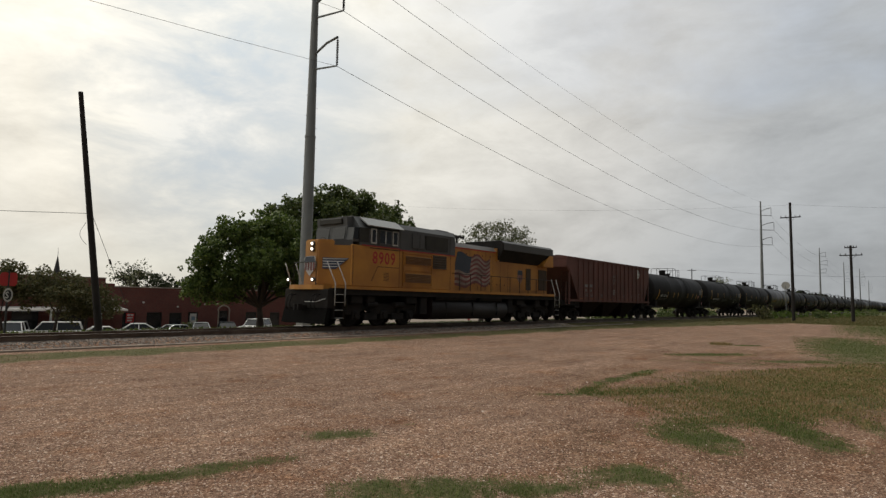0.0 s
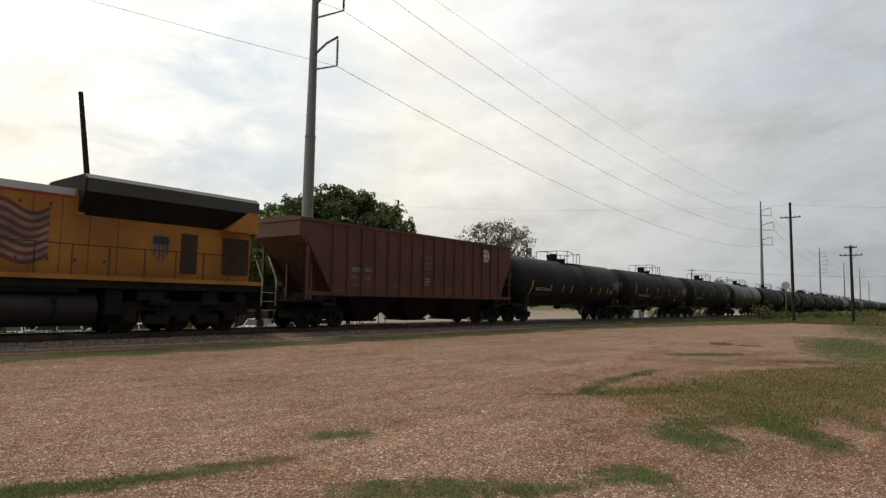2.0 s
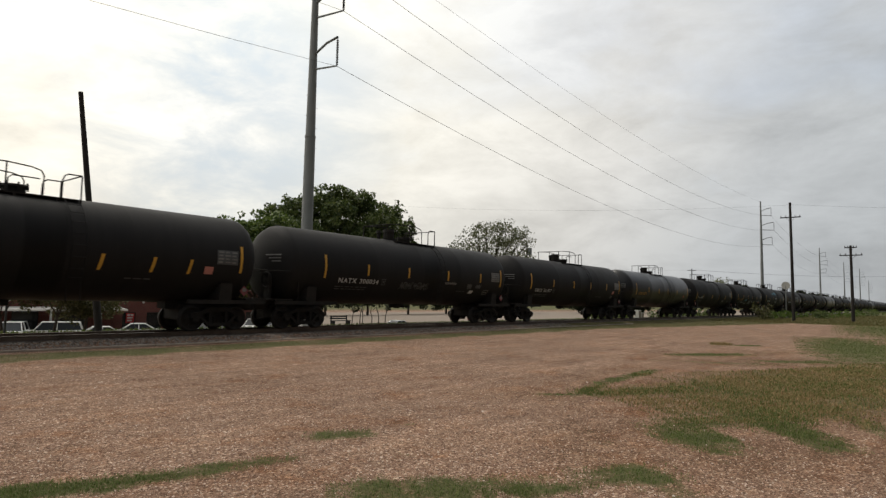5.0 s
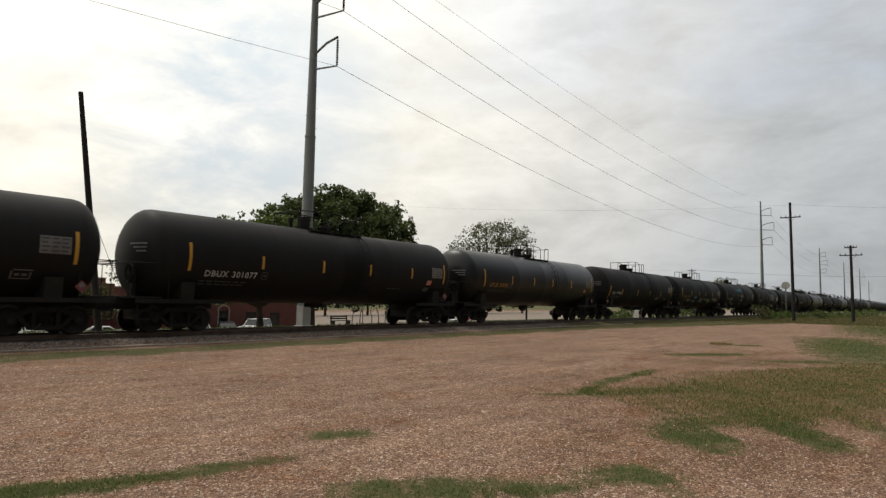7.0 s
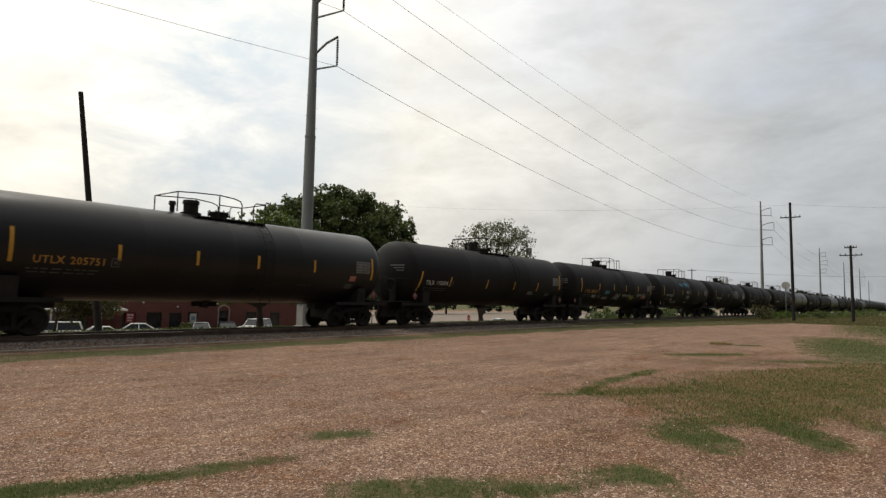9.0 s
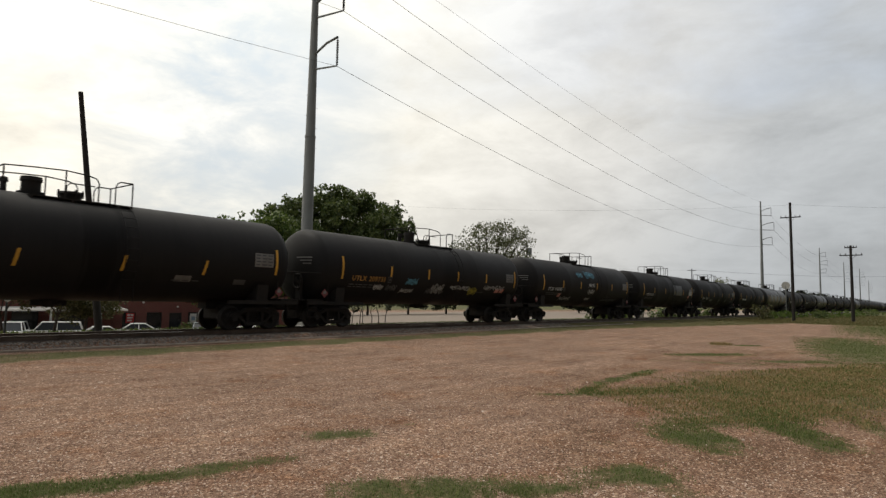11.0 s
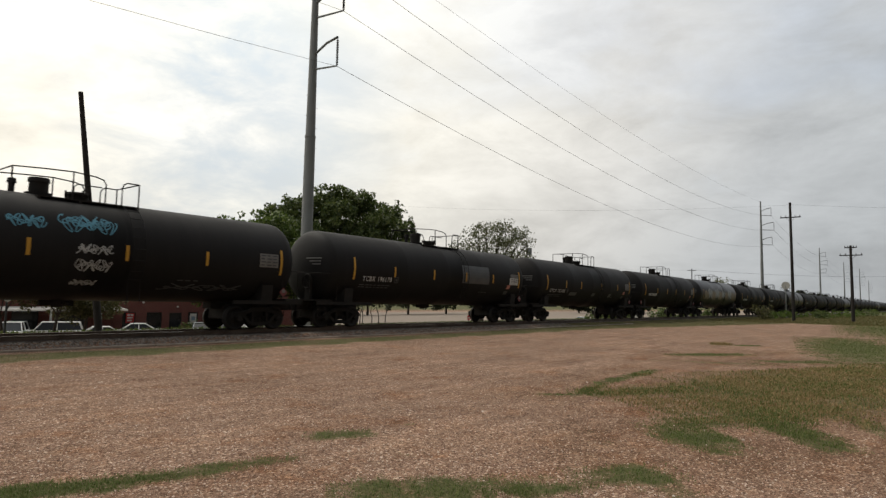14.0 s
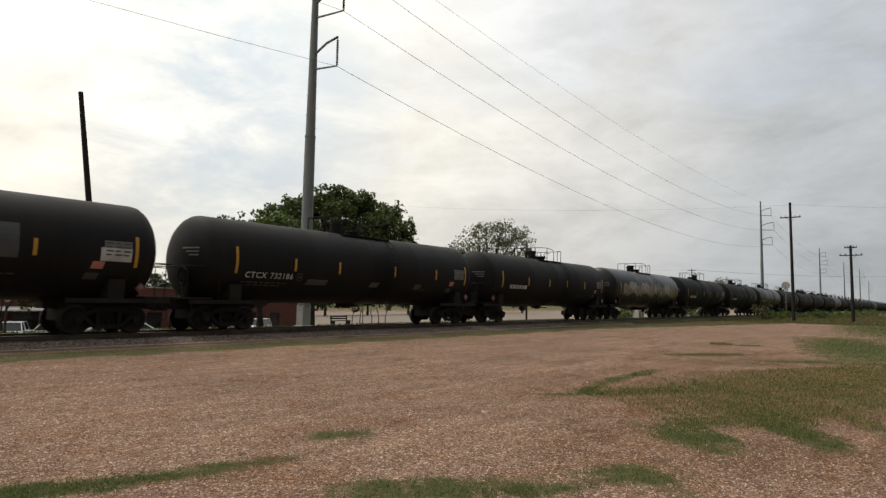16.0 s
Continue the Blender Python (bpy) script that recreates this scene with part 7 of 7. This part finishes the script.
        for i in range(6):
            bm = B()
            z = lz + 0.07 + (lh - 0.12) * i / 5.5
            prism(bm, [(-1.53, z), (-1.495, z + 0.035), (-1.49, z + 0.03), (-1.525, z - 0.005)], lx + 0.06, lx + lw - 0.06, "yz")
            P("slat", bm, GRILLE if dark else LOUVRE_SHADE, "", fr)
    for dx in (-9.33, -6.22, -5.98, -1.78):
        plate("panel_seam", dx, 1.86, 0.02, 1.8, -1.503 if dx < -6.25 else -1.463, SHADOW_GREY, "", 0.004)
    plate("panel_seam", -7.75, 2.78, 1.45, 0.025, -1.503, SHADOW_GREY, "", 0.004)
    bm = B()
    prism(bm, [(-8.16, 2.10), (-8.13, 2.10), (-7.73, 2.80), (-7.76, 2.80)], -1.508, -1.503)
    P("panel_seam", bm, SHADOW_GREY)
    plate("rain_gutter", -8.3, 3.62, 2.0, 0.03, -1.51, SHADOW_GREY, "", 0.02)
    for px0, pz0, pw, ph in ((-5.93, 3.56, 2.52, 0.05), (-5.93, 2.72, 2.52, 0.05), (-5.93, 1.95, 2.52, 0.05), (-5.93, 2.0, 0.05, 1.56), (-3.46, 2.0, 0.05, 1.56)):
        plate("door_frame", px0, pz0, pw, ph, -1.46, YELLOW, "raised yellow door frame", 0.045)
    for i in range(6):
        plate("vent_slit", -7.35, 2.15 + 0.07 * i, 0.35, 0.02, -1.503, SHADOW_GREY, "", 0.004)
    me = lettering("8909", 0.80)
    span = max(v.co.x for v in me.vertices)
    for v in me.vertices:
        v.co = (-8.12 + v.co.x * 1.55 / span, -1.512, 2.93 + v.co.y)
    me.materials.clear()
    me.materials.append(RED)
    part("road_number", me, RED, loco, "red road number")
    # engine hood
    bm = B()
    prism(bm, [(-1.05, 1.84), (-1.05, 4.30), (-0.80, 4.52), (0.80, 4.52), (1.05, 4.30), (1.05, 1.84)], -1.78, 9.80, "yz")
    P("engine_hood", bm, YELLOW, "yellow engine hood")
    bm = B()
    prism(bm, [(-1.07, 4.28), (-0.82, 4.54), (0.82, 4.54), (1.07, 4.28), (0.9, 4.28), (0.75, 4.45), (-0.75, 4.45), (-0.9, 4.28)], -1.35, 3.6, "yz")
    P("hood_top", bm, material("hood_top_grey", (0.15, 0.14, 0.13), 0.6, 0, 3, 0.3, 0.05, 30), "dusty grey hood top")
    plate("red_stripe", -1.35, 4.20, 4.8, 0.05, -1.05, RED)
    bm = B()
    prism(bm, [(-1.46, 3.70), (-1.46, 1.84), (-1.05, 1.84), (-1.05, 4.2), (-1.2, 4.2)], -1.78, -1.35, "yz")
    P("air_duct", bm, YELLOW)
    for i in range(7):
        plate("hood_door_seam", -0.2 + i * 0.82, 1.9, 0.018, 2.3, -1.05, SHADOW_GREY, "", 0.004)
    for i in range(6):
        for z in (2.25, 3.9):
            plate("door_latch", 0.25 + i * 0.82, z, 0.05, 0.09, -1.05, SHADOW_GREY, "", 0.02)
    # flared radiator at the rear with dark side intakes
    bm = B()
    prism(bm, [(-1.05, 3.72), (-1.50, 4.40), (-1.50, 4.82), (-1.30, 4.96), (1.30, 4.96), (1.50, 4.82), (1.50, 4.40), (1.05, 3.72)], 3.55, 9.75, "yz")
    P("radiator_housing", bm, IRON, "dark flared radiator housing")
    bm = B()
    prism(bm, [(8.35, 3.66), (9.30, 4.45), (9.80, 4.45), (9.80, 3.66)], -1.53, 1.53)
    P("radiator_cheek", bm, YELLOW)
    bm = B()
    prism(bm, [(3.45, 3.70), (3.45, 4.50), (4.0, 4.50), (3.7, 3.70)], -1.1, 1.1)
    P("radiator_front", bm, YELLOW)
    bm = B()
    prism(bm, [(-1.53, 4.42), (-1.53, 4.84), (-1.30, 4.99), (1.30, 4.99), (1.53, 4.84), (1.53, 4.42), (1.45, 4.42), (1.45, 4.8), (-1.45, 4.8), (-1.45, 4.42)], 3.6, 9.8, "yz")
    P("radiator_roof", bm, LOCO_GREY, "grey radiator roof")
    for x in (5.0, 6.8, 8.6):
        bm = B()
        lathe(bm, [(4.98, 0.0), (4.98, 0.72), (5.10, 0.72), (5.10, 0.62), (5.04, 0.58), (5.04, 0.0)], "z", 24, (x, 0, 0))
        P("roof_fan", bm, LOCO_GREY)
    plate("hood_door", 6.85, 2.05, 0.62, 1.4, -1.05, GRILLE, "dark grille door", 0.03)
    fr = plate("rear_grille", 8.5, 2.08, 1.22, 1.36, -1.05, GRILLE, "brown slatted grille", 0.03)
    for i in range(12):
        bm = B()
        box(bm, 8.52, 9.70, -1.10, -1.08, 2.12 + i * 0.11, 2.15 + i * 0.11)
        P("slat", bm, GRILLE, "", fr)
    # striped shield plate
    bm = B()
    prism(bm, [(5.80, 3.15), (5.86, 3.3), (6.34, 3.3), (6.40, 3.15), (6.40, 2.72), (6.1, 2.42), (5.80, 2.72)], -1.075, -1.055)
    sh = P("shield", bm, FLAG_WHITE, "striped shield")
    bm = B()
    prism(bm, [(5.80, 3.0), (5.84, 3.28), (6.36, 3.28), (6.40, 3.0)], -1.082, -1.076)
    P("shield_chief", bm, FLAG_BLUE, "", sh)
    for i in range(4):
        bm = B()
        x = 5.86 + i * 0.14
        zb = 2.66 if i in (0, 3) else 2.52
        box(bm, x, x + 0.07, -1.082, -1.076, zb, 3.0)
        P("shield_stripe", bm, FLAG_RED, "", sh)
    # waving flag painted on the hood
    fx, fz, fw, fh = -1.02, 2.42, 3.76, 1.50

    def wave(u, v):
        z = fz + fh * v + 0.15 * math.sin(u * 12.5 + 0.4) * (0.45 + 0.75 * u) - 0.12 * u + 0.12 * (1 - u) * (v - 0.5)
        return (fx + fw * u + 0.62 * (v - 0.3) * (1 - u), -1.062, z - 0.34 * (1 - v) * (1 - u))
    for s in range(13):
        bm = B()
        n = 28
        u0 = 0.42 if s >= 6 else 0.0
        cols = [[bm.verts.new(wave(u0 + (1 - u0) * i / n, (s + k) / 13)) for k in (0, 1)] for i in range(n + 1)]
        for p, q in zip(cols, cols[1:]):
            bm.faces.new((p[0], q[0], q[1], p[1]))
        P("flag_stripe", bm, FLAG_RED if s % 2 == 0 else FLAG_WHITE, "painted flag stripe")
    bm = B()
    n = 12
    cols = [[bm.verts.new(wave(0.42 * i / n, 6 / 13 + 7 / 13 * k / 4)) for k in range(5)] for i in range(n + 1)]
    for p, q in zip(cols, cols[1:]):
        for k in range(4):
            bm.faces.new((p[k], q[k], q[k + 1], p[k + 1]))
    canton = P("flag_canton", bm, FLAG_BLUE, "painted blue canton with stars")
    bm = B()
    for r in range(6):
        for c in range(7):
            x, y, z = wave(0.03 + 0.058 * c + (0.02 if r % 2 else 0), 6.6 / 13 + r * 1.1 / 13)
            bm.faces.new([bm.verts.new((x + 0.026 * (1 if k % 2 == 0 else 0.4) * math.sin(k * math.pi / 5), y - 0.004, z + 0.026 * (1 if k % 2 == 0 else 0.4) * math.cos(k * math.pi / 5))) for k in range(10)])
    ob = P("stars", bm, FLAG_WHITE, "", canton)
    tagged(ob, kind="stuff")
    # winged emblem on the nose facet
    d = Vector((1.2, -1.08, 0)).normalized()
    nrm = Vector((d.y, -d.x, 0))
    base = Vector((-10.55, -0.42, 0)) + nrm * 0.03
    bm = B()
    bm.faces.new([bm.verts.new(((base + d * u + nrm * -0.006).x, (base + d * u + nrm * -0.006).y, q)) for u, q in ((0.26, 2.58), (0.86, 2.58), (1.46, 3.08), (0.26, 3.08))])
    P("emblem_field", bm, WING_BLUE, "blue field of the winged emblem")
    for i, (u0, u1, z) in enumerate(((0.28, 1.38, 2.97), (0.28, 1.24, 2.86), (0.28, 1.10, 2.74), (0.28, 0.94, 2.62))):
        for m, h, lift in ((WING_BLUE, 0.10, 0.0), (WING_WHITE, 0.052, 0.006)):
            bm = B()
            pts = [base + d * u0 + nrm * lift, base + d * u1 + nrm * lift]
            zz = z + (0.03 if m is WING_WHITE else 0)
            bm.faces.new([bm.verts.new((p.x, p.y, q)) for p, q in ((pts[0], zz), (pts[1], zz + 0.02), (pts[1], zz + h), (pts[0], zz + h))])
            P("emblem_wing", bm, m, "blue and white wing of the emblem")
    bm = B()
    prism(bm, [(-0.38, 3.05), (-0.28, 3.14), (0.28, 3.14), (0.38, 3.05), (0.36, 2.6), (0.0, 2.25), (-0.36, 2.6)], -10.58, -10.57, "yz")
    sh = P("nose_shield", bm, WING_WHITE, "striped shield on the nose")
    bm = B()
    prism(bm, [(-0.37, 2.86), (-0.28, 3.12), (0.28, 3.12), (0.37, 2.86)], -10.60, -10.585, "yz")
    P("shield_chief", bm, FLAG_BLUE, "", sh)
    for i in range(4):
        bm = B()
        box(bm, -10.60, -10.585, -0.33 + i * 0.18, -0.24 + i * 0.18, 2.5, 2.86)
        P("shield_stripe", bm, FLAG_RED, "", sh)
    # lamps
    for y, z, r in ((-0.12, 3.70, 0.065), (-0.12, 3.46, 0.065), (-0.62, 2.08, 0.055), (1.02, 2.08, 0.055)):
        bm = B()
        x = -10.5 if z > 3 else -10.86
        tube(bm, (x, y, z), (x - 0.10, y, z), r + 0.05, n=14)
        hd = P("headlight", bm, LOCO_GREY, "lit round headlight")
        bm = B()
        tube(bm, (x - 0.10, y, z), (x - 0.112, y, z), r, n=14)
        P("lens", bm, LAMP, "glowing lens", hd)
    # front pilot with plough and steps
    bm = B()
    box(bm, -10.75, -10.35, -1.45, 1.45, 0.85, 1.68, 0.02)
    box(bm, -10.35, -9.55, -1.15, 1.15, 0.55, 1.46)
    P("pilot", bm, IRON)
    bm = B()
    prism(bm, [(-10.70, 0.16), (-10.92, 0.20), (-10.76, 0.85), (-10.55, 0.85)], -1.45, 1.45)
    P("plough", bm, material("plough_steel", (0.008, 0.0076, 0.0072), 0.9, 0.0, 5, 0.4, 0.2, 20, spec=0.08), "worn steel plough")
    for s, xx in ((-1, -10.1), (1, 10.35)):
        for y in (-1, 1):
            bm = B()
            for z in (0.42, 0.76, 1.10, 1.44):
                box(bm, xx - 0.28, xx + 0.28, *sorted((y * 1.18, y * 1.50)), z, z + 0.035)
            box(bm, xx + 0.28 * -s - 0.02, xx + 0.28 * -s + 0.02, *sorted((y * 1.18, y * 1.50)), 0.40, 1.7)
            box(bm, xx + 0.28 * s - 0.02, xx + 0.28 * s + 0.02, *sorted((y * 1.18, y * 1.50)), 0.40, 1.7)
            st = P("steps", bm, IRON)
            for z in (0.42, 0.76, 1.10, 1.44):
                bm = B()
                box(bm, xx - 0.26, xx + 0.26, *sorted((y * 1.502, y * 1.512)), z, z + 0.022)
                P("tread_edge", bm, CHROME, "pale painted tread edge", st)
            for dx in (-0.30, 0.32):
                bm = B()
                pipe(bm, [(xx + dx, y * 1.53, 0.95), (xx + dx, y * 1.53, 1.95), (xx + dx, y * 1.5, 2.0), (xx + dx + (-0.42 if s < 0 else -0.30), y * 1.42, 2.85)], 0.022)
                P("grab_rail", bm, CHROME, "pale painted grab rail")
    bm = B()
    box(bm, 10.4, 10.65, -1.45, 1.45, 0.80, 1.70, 0.02)
    P("rear_pilot", bm, IRON)
    bm = B()
    pipe(bm, [(-10.85, -0.75, 1.86), (-10.85, -0.75, 2.85), (-10.85, 0.75, 2.85), (-10.85, 0.75, 1.86)], 0.025)
    P("front_railing", bm, SHADOW_GREY)
    for i in range(11):
        bm = B()
        x = -0.9 + i * 1.05
        tube(bm, (x, -1.47, 1.78), (x, -1.47, 2.76), 0.02)
        P("stanchion", bm, SHADOW_GREY)
    bm = B()
    pipe(bm, [(-1.6, -1.47, 2.76), (9.95, -1.47, 2.76)], 0.018)
    P("handrail", bm, SHADOW_GREY)
    # horn cluster
    bm = B()
    tube(bm, (0.75, 0, 4.5), (0.75, 0, 4.95), 0.06)
    for y, z in ((-0.2, 4.98), (0, 5.06), (0.2, 4.98)):
        tube(bm, (1.0, y, z), (0.5, y, z), 0.05, 0.04)
        tube(bm, (0.5, y, z), (0.36, y, z), 0.05, 0.12, 10)
        tube(bm, (0.95, y, z), (1.12, y, z), 0.05, 0.10, 10)
    P("horn", bm, IRON)
    # fuel tank
    bm = B()
    prism(bm, [(s * (0.95 + 0.53 * math.cos(k)), 0.80 + 0.53 * math.sin(k)) for s, ks in ((-1, range(90, -91, -15)), (1, range(-90, 91, 15))) for k in [radians(q) for q in ks]], -3.25, 4.1, "yz")
    for f in bm.faces:
        f.smooth = len(f.verts) == 4
    P("fuel_tank", bm, material("fuel_tank_grey", (0.030, 0.027, 0.0265), 0.5, 0, 2.0, 0.3, 0.05, 60, spec=0.25), "grimy dark grey fuel tank")
    # added dark sheet that stands in for the shade at the tank's end
    bm = B()
    box(bm, -3.32, -3.256, -1.44, 1.44, 0.32, 1.40, 0.02)
    P("tank_end_plate", bm, HOPPER_DARK)
    for bx in (-2.1, 0.4, 2.9):
        bm = B()
        box(bm, bx, bx + 0.05, -1.49, -1.40, 0.45, 1.2)
        P("tank_strap", bm, IRON)
    bm = B()
    tube(bm, (-2.9, -1.25, 1.42), (0.8, -1.25, 1.42), 0.16, n=12)
    tube(bm, (1.3, -1.25, 1.42), (3.6, -1.25, 1.42), 0.16, n=12)
    P("air_reservoir", bm, IRON)
    # equipment hung under the frame: brake valves, sand pipes, cable boxes
    for ex, ew, ez0, ez1 in ((-9.2, 0.7, 1.06, 1.44), (-8.2, 0.5, 1.12, 1.44), (-5.4, 0.9, 1.08, 1.44), (-4.2, 0.6, 0.55, 1.44), (4.35, 0.5, 0.6, 1.44), (5.3, 0.9, 1.08, 1.44), (7.6, 0.6, 1.10, 1.44), (9.0, 0.5, 1.05, 1.44)):
        bm = B()
        box(bm, ex, ex + ew, -1.36, -0.9, ez0, ez1, 0.03)
        P("equipment_box", bm, IRON)
    for ex in (-9.45, -4.55, 4.4, 9.3):
        bm = B()
        pipe(bm, [(ex, -1.30, 1.5), (ex, -1.30, 0.8), (ex + 0.12, -0.85, 0.25), (ex + 0.16, -0.76, 0.12)], 0.03)
        P("sand_pipe", bm, STEEL)
    for hy in (-0.95, -0.7, 0.7, 0.95):          # hoses on the pilot
        bm = B()
        pipe(bm, [(-10.76, hy, 1.45), (-10.98, hy, 1.38), (-11.05, hy + 0.04, 1.0), (-10.95, hy + 0.08, 0.78)], 0.028)
        P("brake_hose", bm, IRON)
    bm = B()
    pipe(bm, [(-10.85, -1.4, 1.25), (-10.95, -0.9, 1.12), (-10.95, -0.2, 1.12)], 0.016)
    P("cut_lever", bm, CHROME, "pale uncoupling lever")
    # three-axle trucks
    for c in (-6.75, 6.75):
        bm = B()
        box(bm, -2.3, 2.3, -0.25, 0.25, 0.75, 1.05, 0.03)
        t = part("truck", bm, IRON, loco, "black three-axle truck", pose(c, 0, 0))
        for y in (-1.08, 1.08):
            bm = B()
            prism(bm, [(-2.65, 0.62), (-2.55, 0.98), (-1.5, 1.08), (-1.15, 0.92), (-0.7, 1.08), (0.7, 1.08), (1.15, 0.92), (1.5, 1.08), (2.55, 0.98), (2.65, 0.62), (2.2, 0.55), (1.3, 0.78), (0.55, 0.58), (-0.55, 0.58), (-1.3, 0.78), (-2.2, 0.55)], y - 0.09, y + 0.09)
            for k in (-1, 0, 1):
                box(bm, k * 1.85 - 0.24, k * 1.85 + 0.24, y - 0.16, y + 0.16, 0.34, 0.74, 0.03)
                tube(bm, (k * 1.85, y - 0.22, 0.53), (k * 1.85, y + 0.22, 0.53), 0.15, n=12)
            for k in (-0.93, 0.93):
                tube(bm, (k - 0.34, y * 1.14, 1.02), (k + 0.34, y * 1.14, 1.02), 0.15, n=10)
                box(bm, k - 0.42, k + 0.42, *sorted((y * 0.98, y * 1.16)), 0.30, 0.62, 0.02)
                for z in (0.62, 0.70, 0.78):
                    tube(bm, (k, y * 1.12, z), (k, y * 1.12, z + 0.05), 0.10, n=8)
            part("side_frame", bm, IRON, t)
        for k in (-1, 0, 1):
            w = part("wheelset", wheelset_mesh(0.53), STEEL, t, "dull steel wheels on an axle", pose(k * 1.85, 0, 0.53))
            WHEELS.append((w, k * 1.85, 0.53))
    for s in (-1, 1):
        part("coupler", coupler_mesh(), IRON, loco, "", pose(s * 10.6, 0, 0, 0, 0, 0 if s > 0 else 180))
    # true stations along the body
    drawn = (-10.95, -9.33, -6.2, -3.45, -2.12, -1.02, 2.74, 3.55, 5.8, 8.5, 9.8, 10.65)
    true_x = (-10.72, -9.17, -6.03, -3.60, -2.30, -1.25, 2.45, 3.20, 5.6, 8.25, 9.45, 10.35)
    for ob in loco.children_recursive:
        kind = ob.name.split(".")[0]
        if kind in ("truck", "coupler", "wheelset", "side_frame"):
            continue
        for v in ob.data.vertices:
            v.co.x = float(np.interp(v.co.x, drawn, true_x)) if -10.95 < v.co.x < 10.65 else v.co.x + (0.23 if v.co.x < 0 else -0.30)
    ROLLING.append((loco, x0))


land_marks()
town()
locomotive()
hopper_car()
tank_train()


# ---- what moves ----
def motions():
    for ob, x in ROLLING:
        walk(ob, [(t, pose(x - s, TRACK_Y, RAIL_Z)) for t, s in RUN_ROWS])
    for ob, x, y, z, turn in DRIVING:
        walk(ob, [(t, pose(x + 5.9 * t, y, z, 0, 0, turn)) for t in (0, 4, 8, 12, 16)])
    steps = [i / 30 for i in range(481)]
    for w, x, r in WHEELS:
        walk(w, [(t, pose(x, 0, r, 0, -math.degrees(went(t) / r) % 360, 0)) for t in steps])


motions()
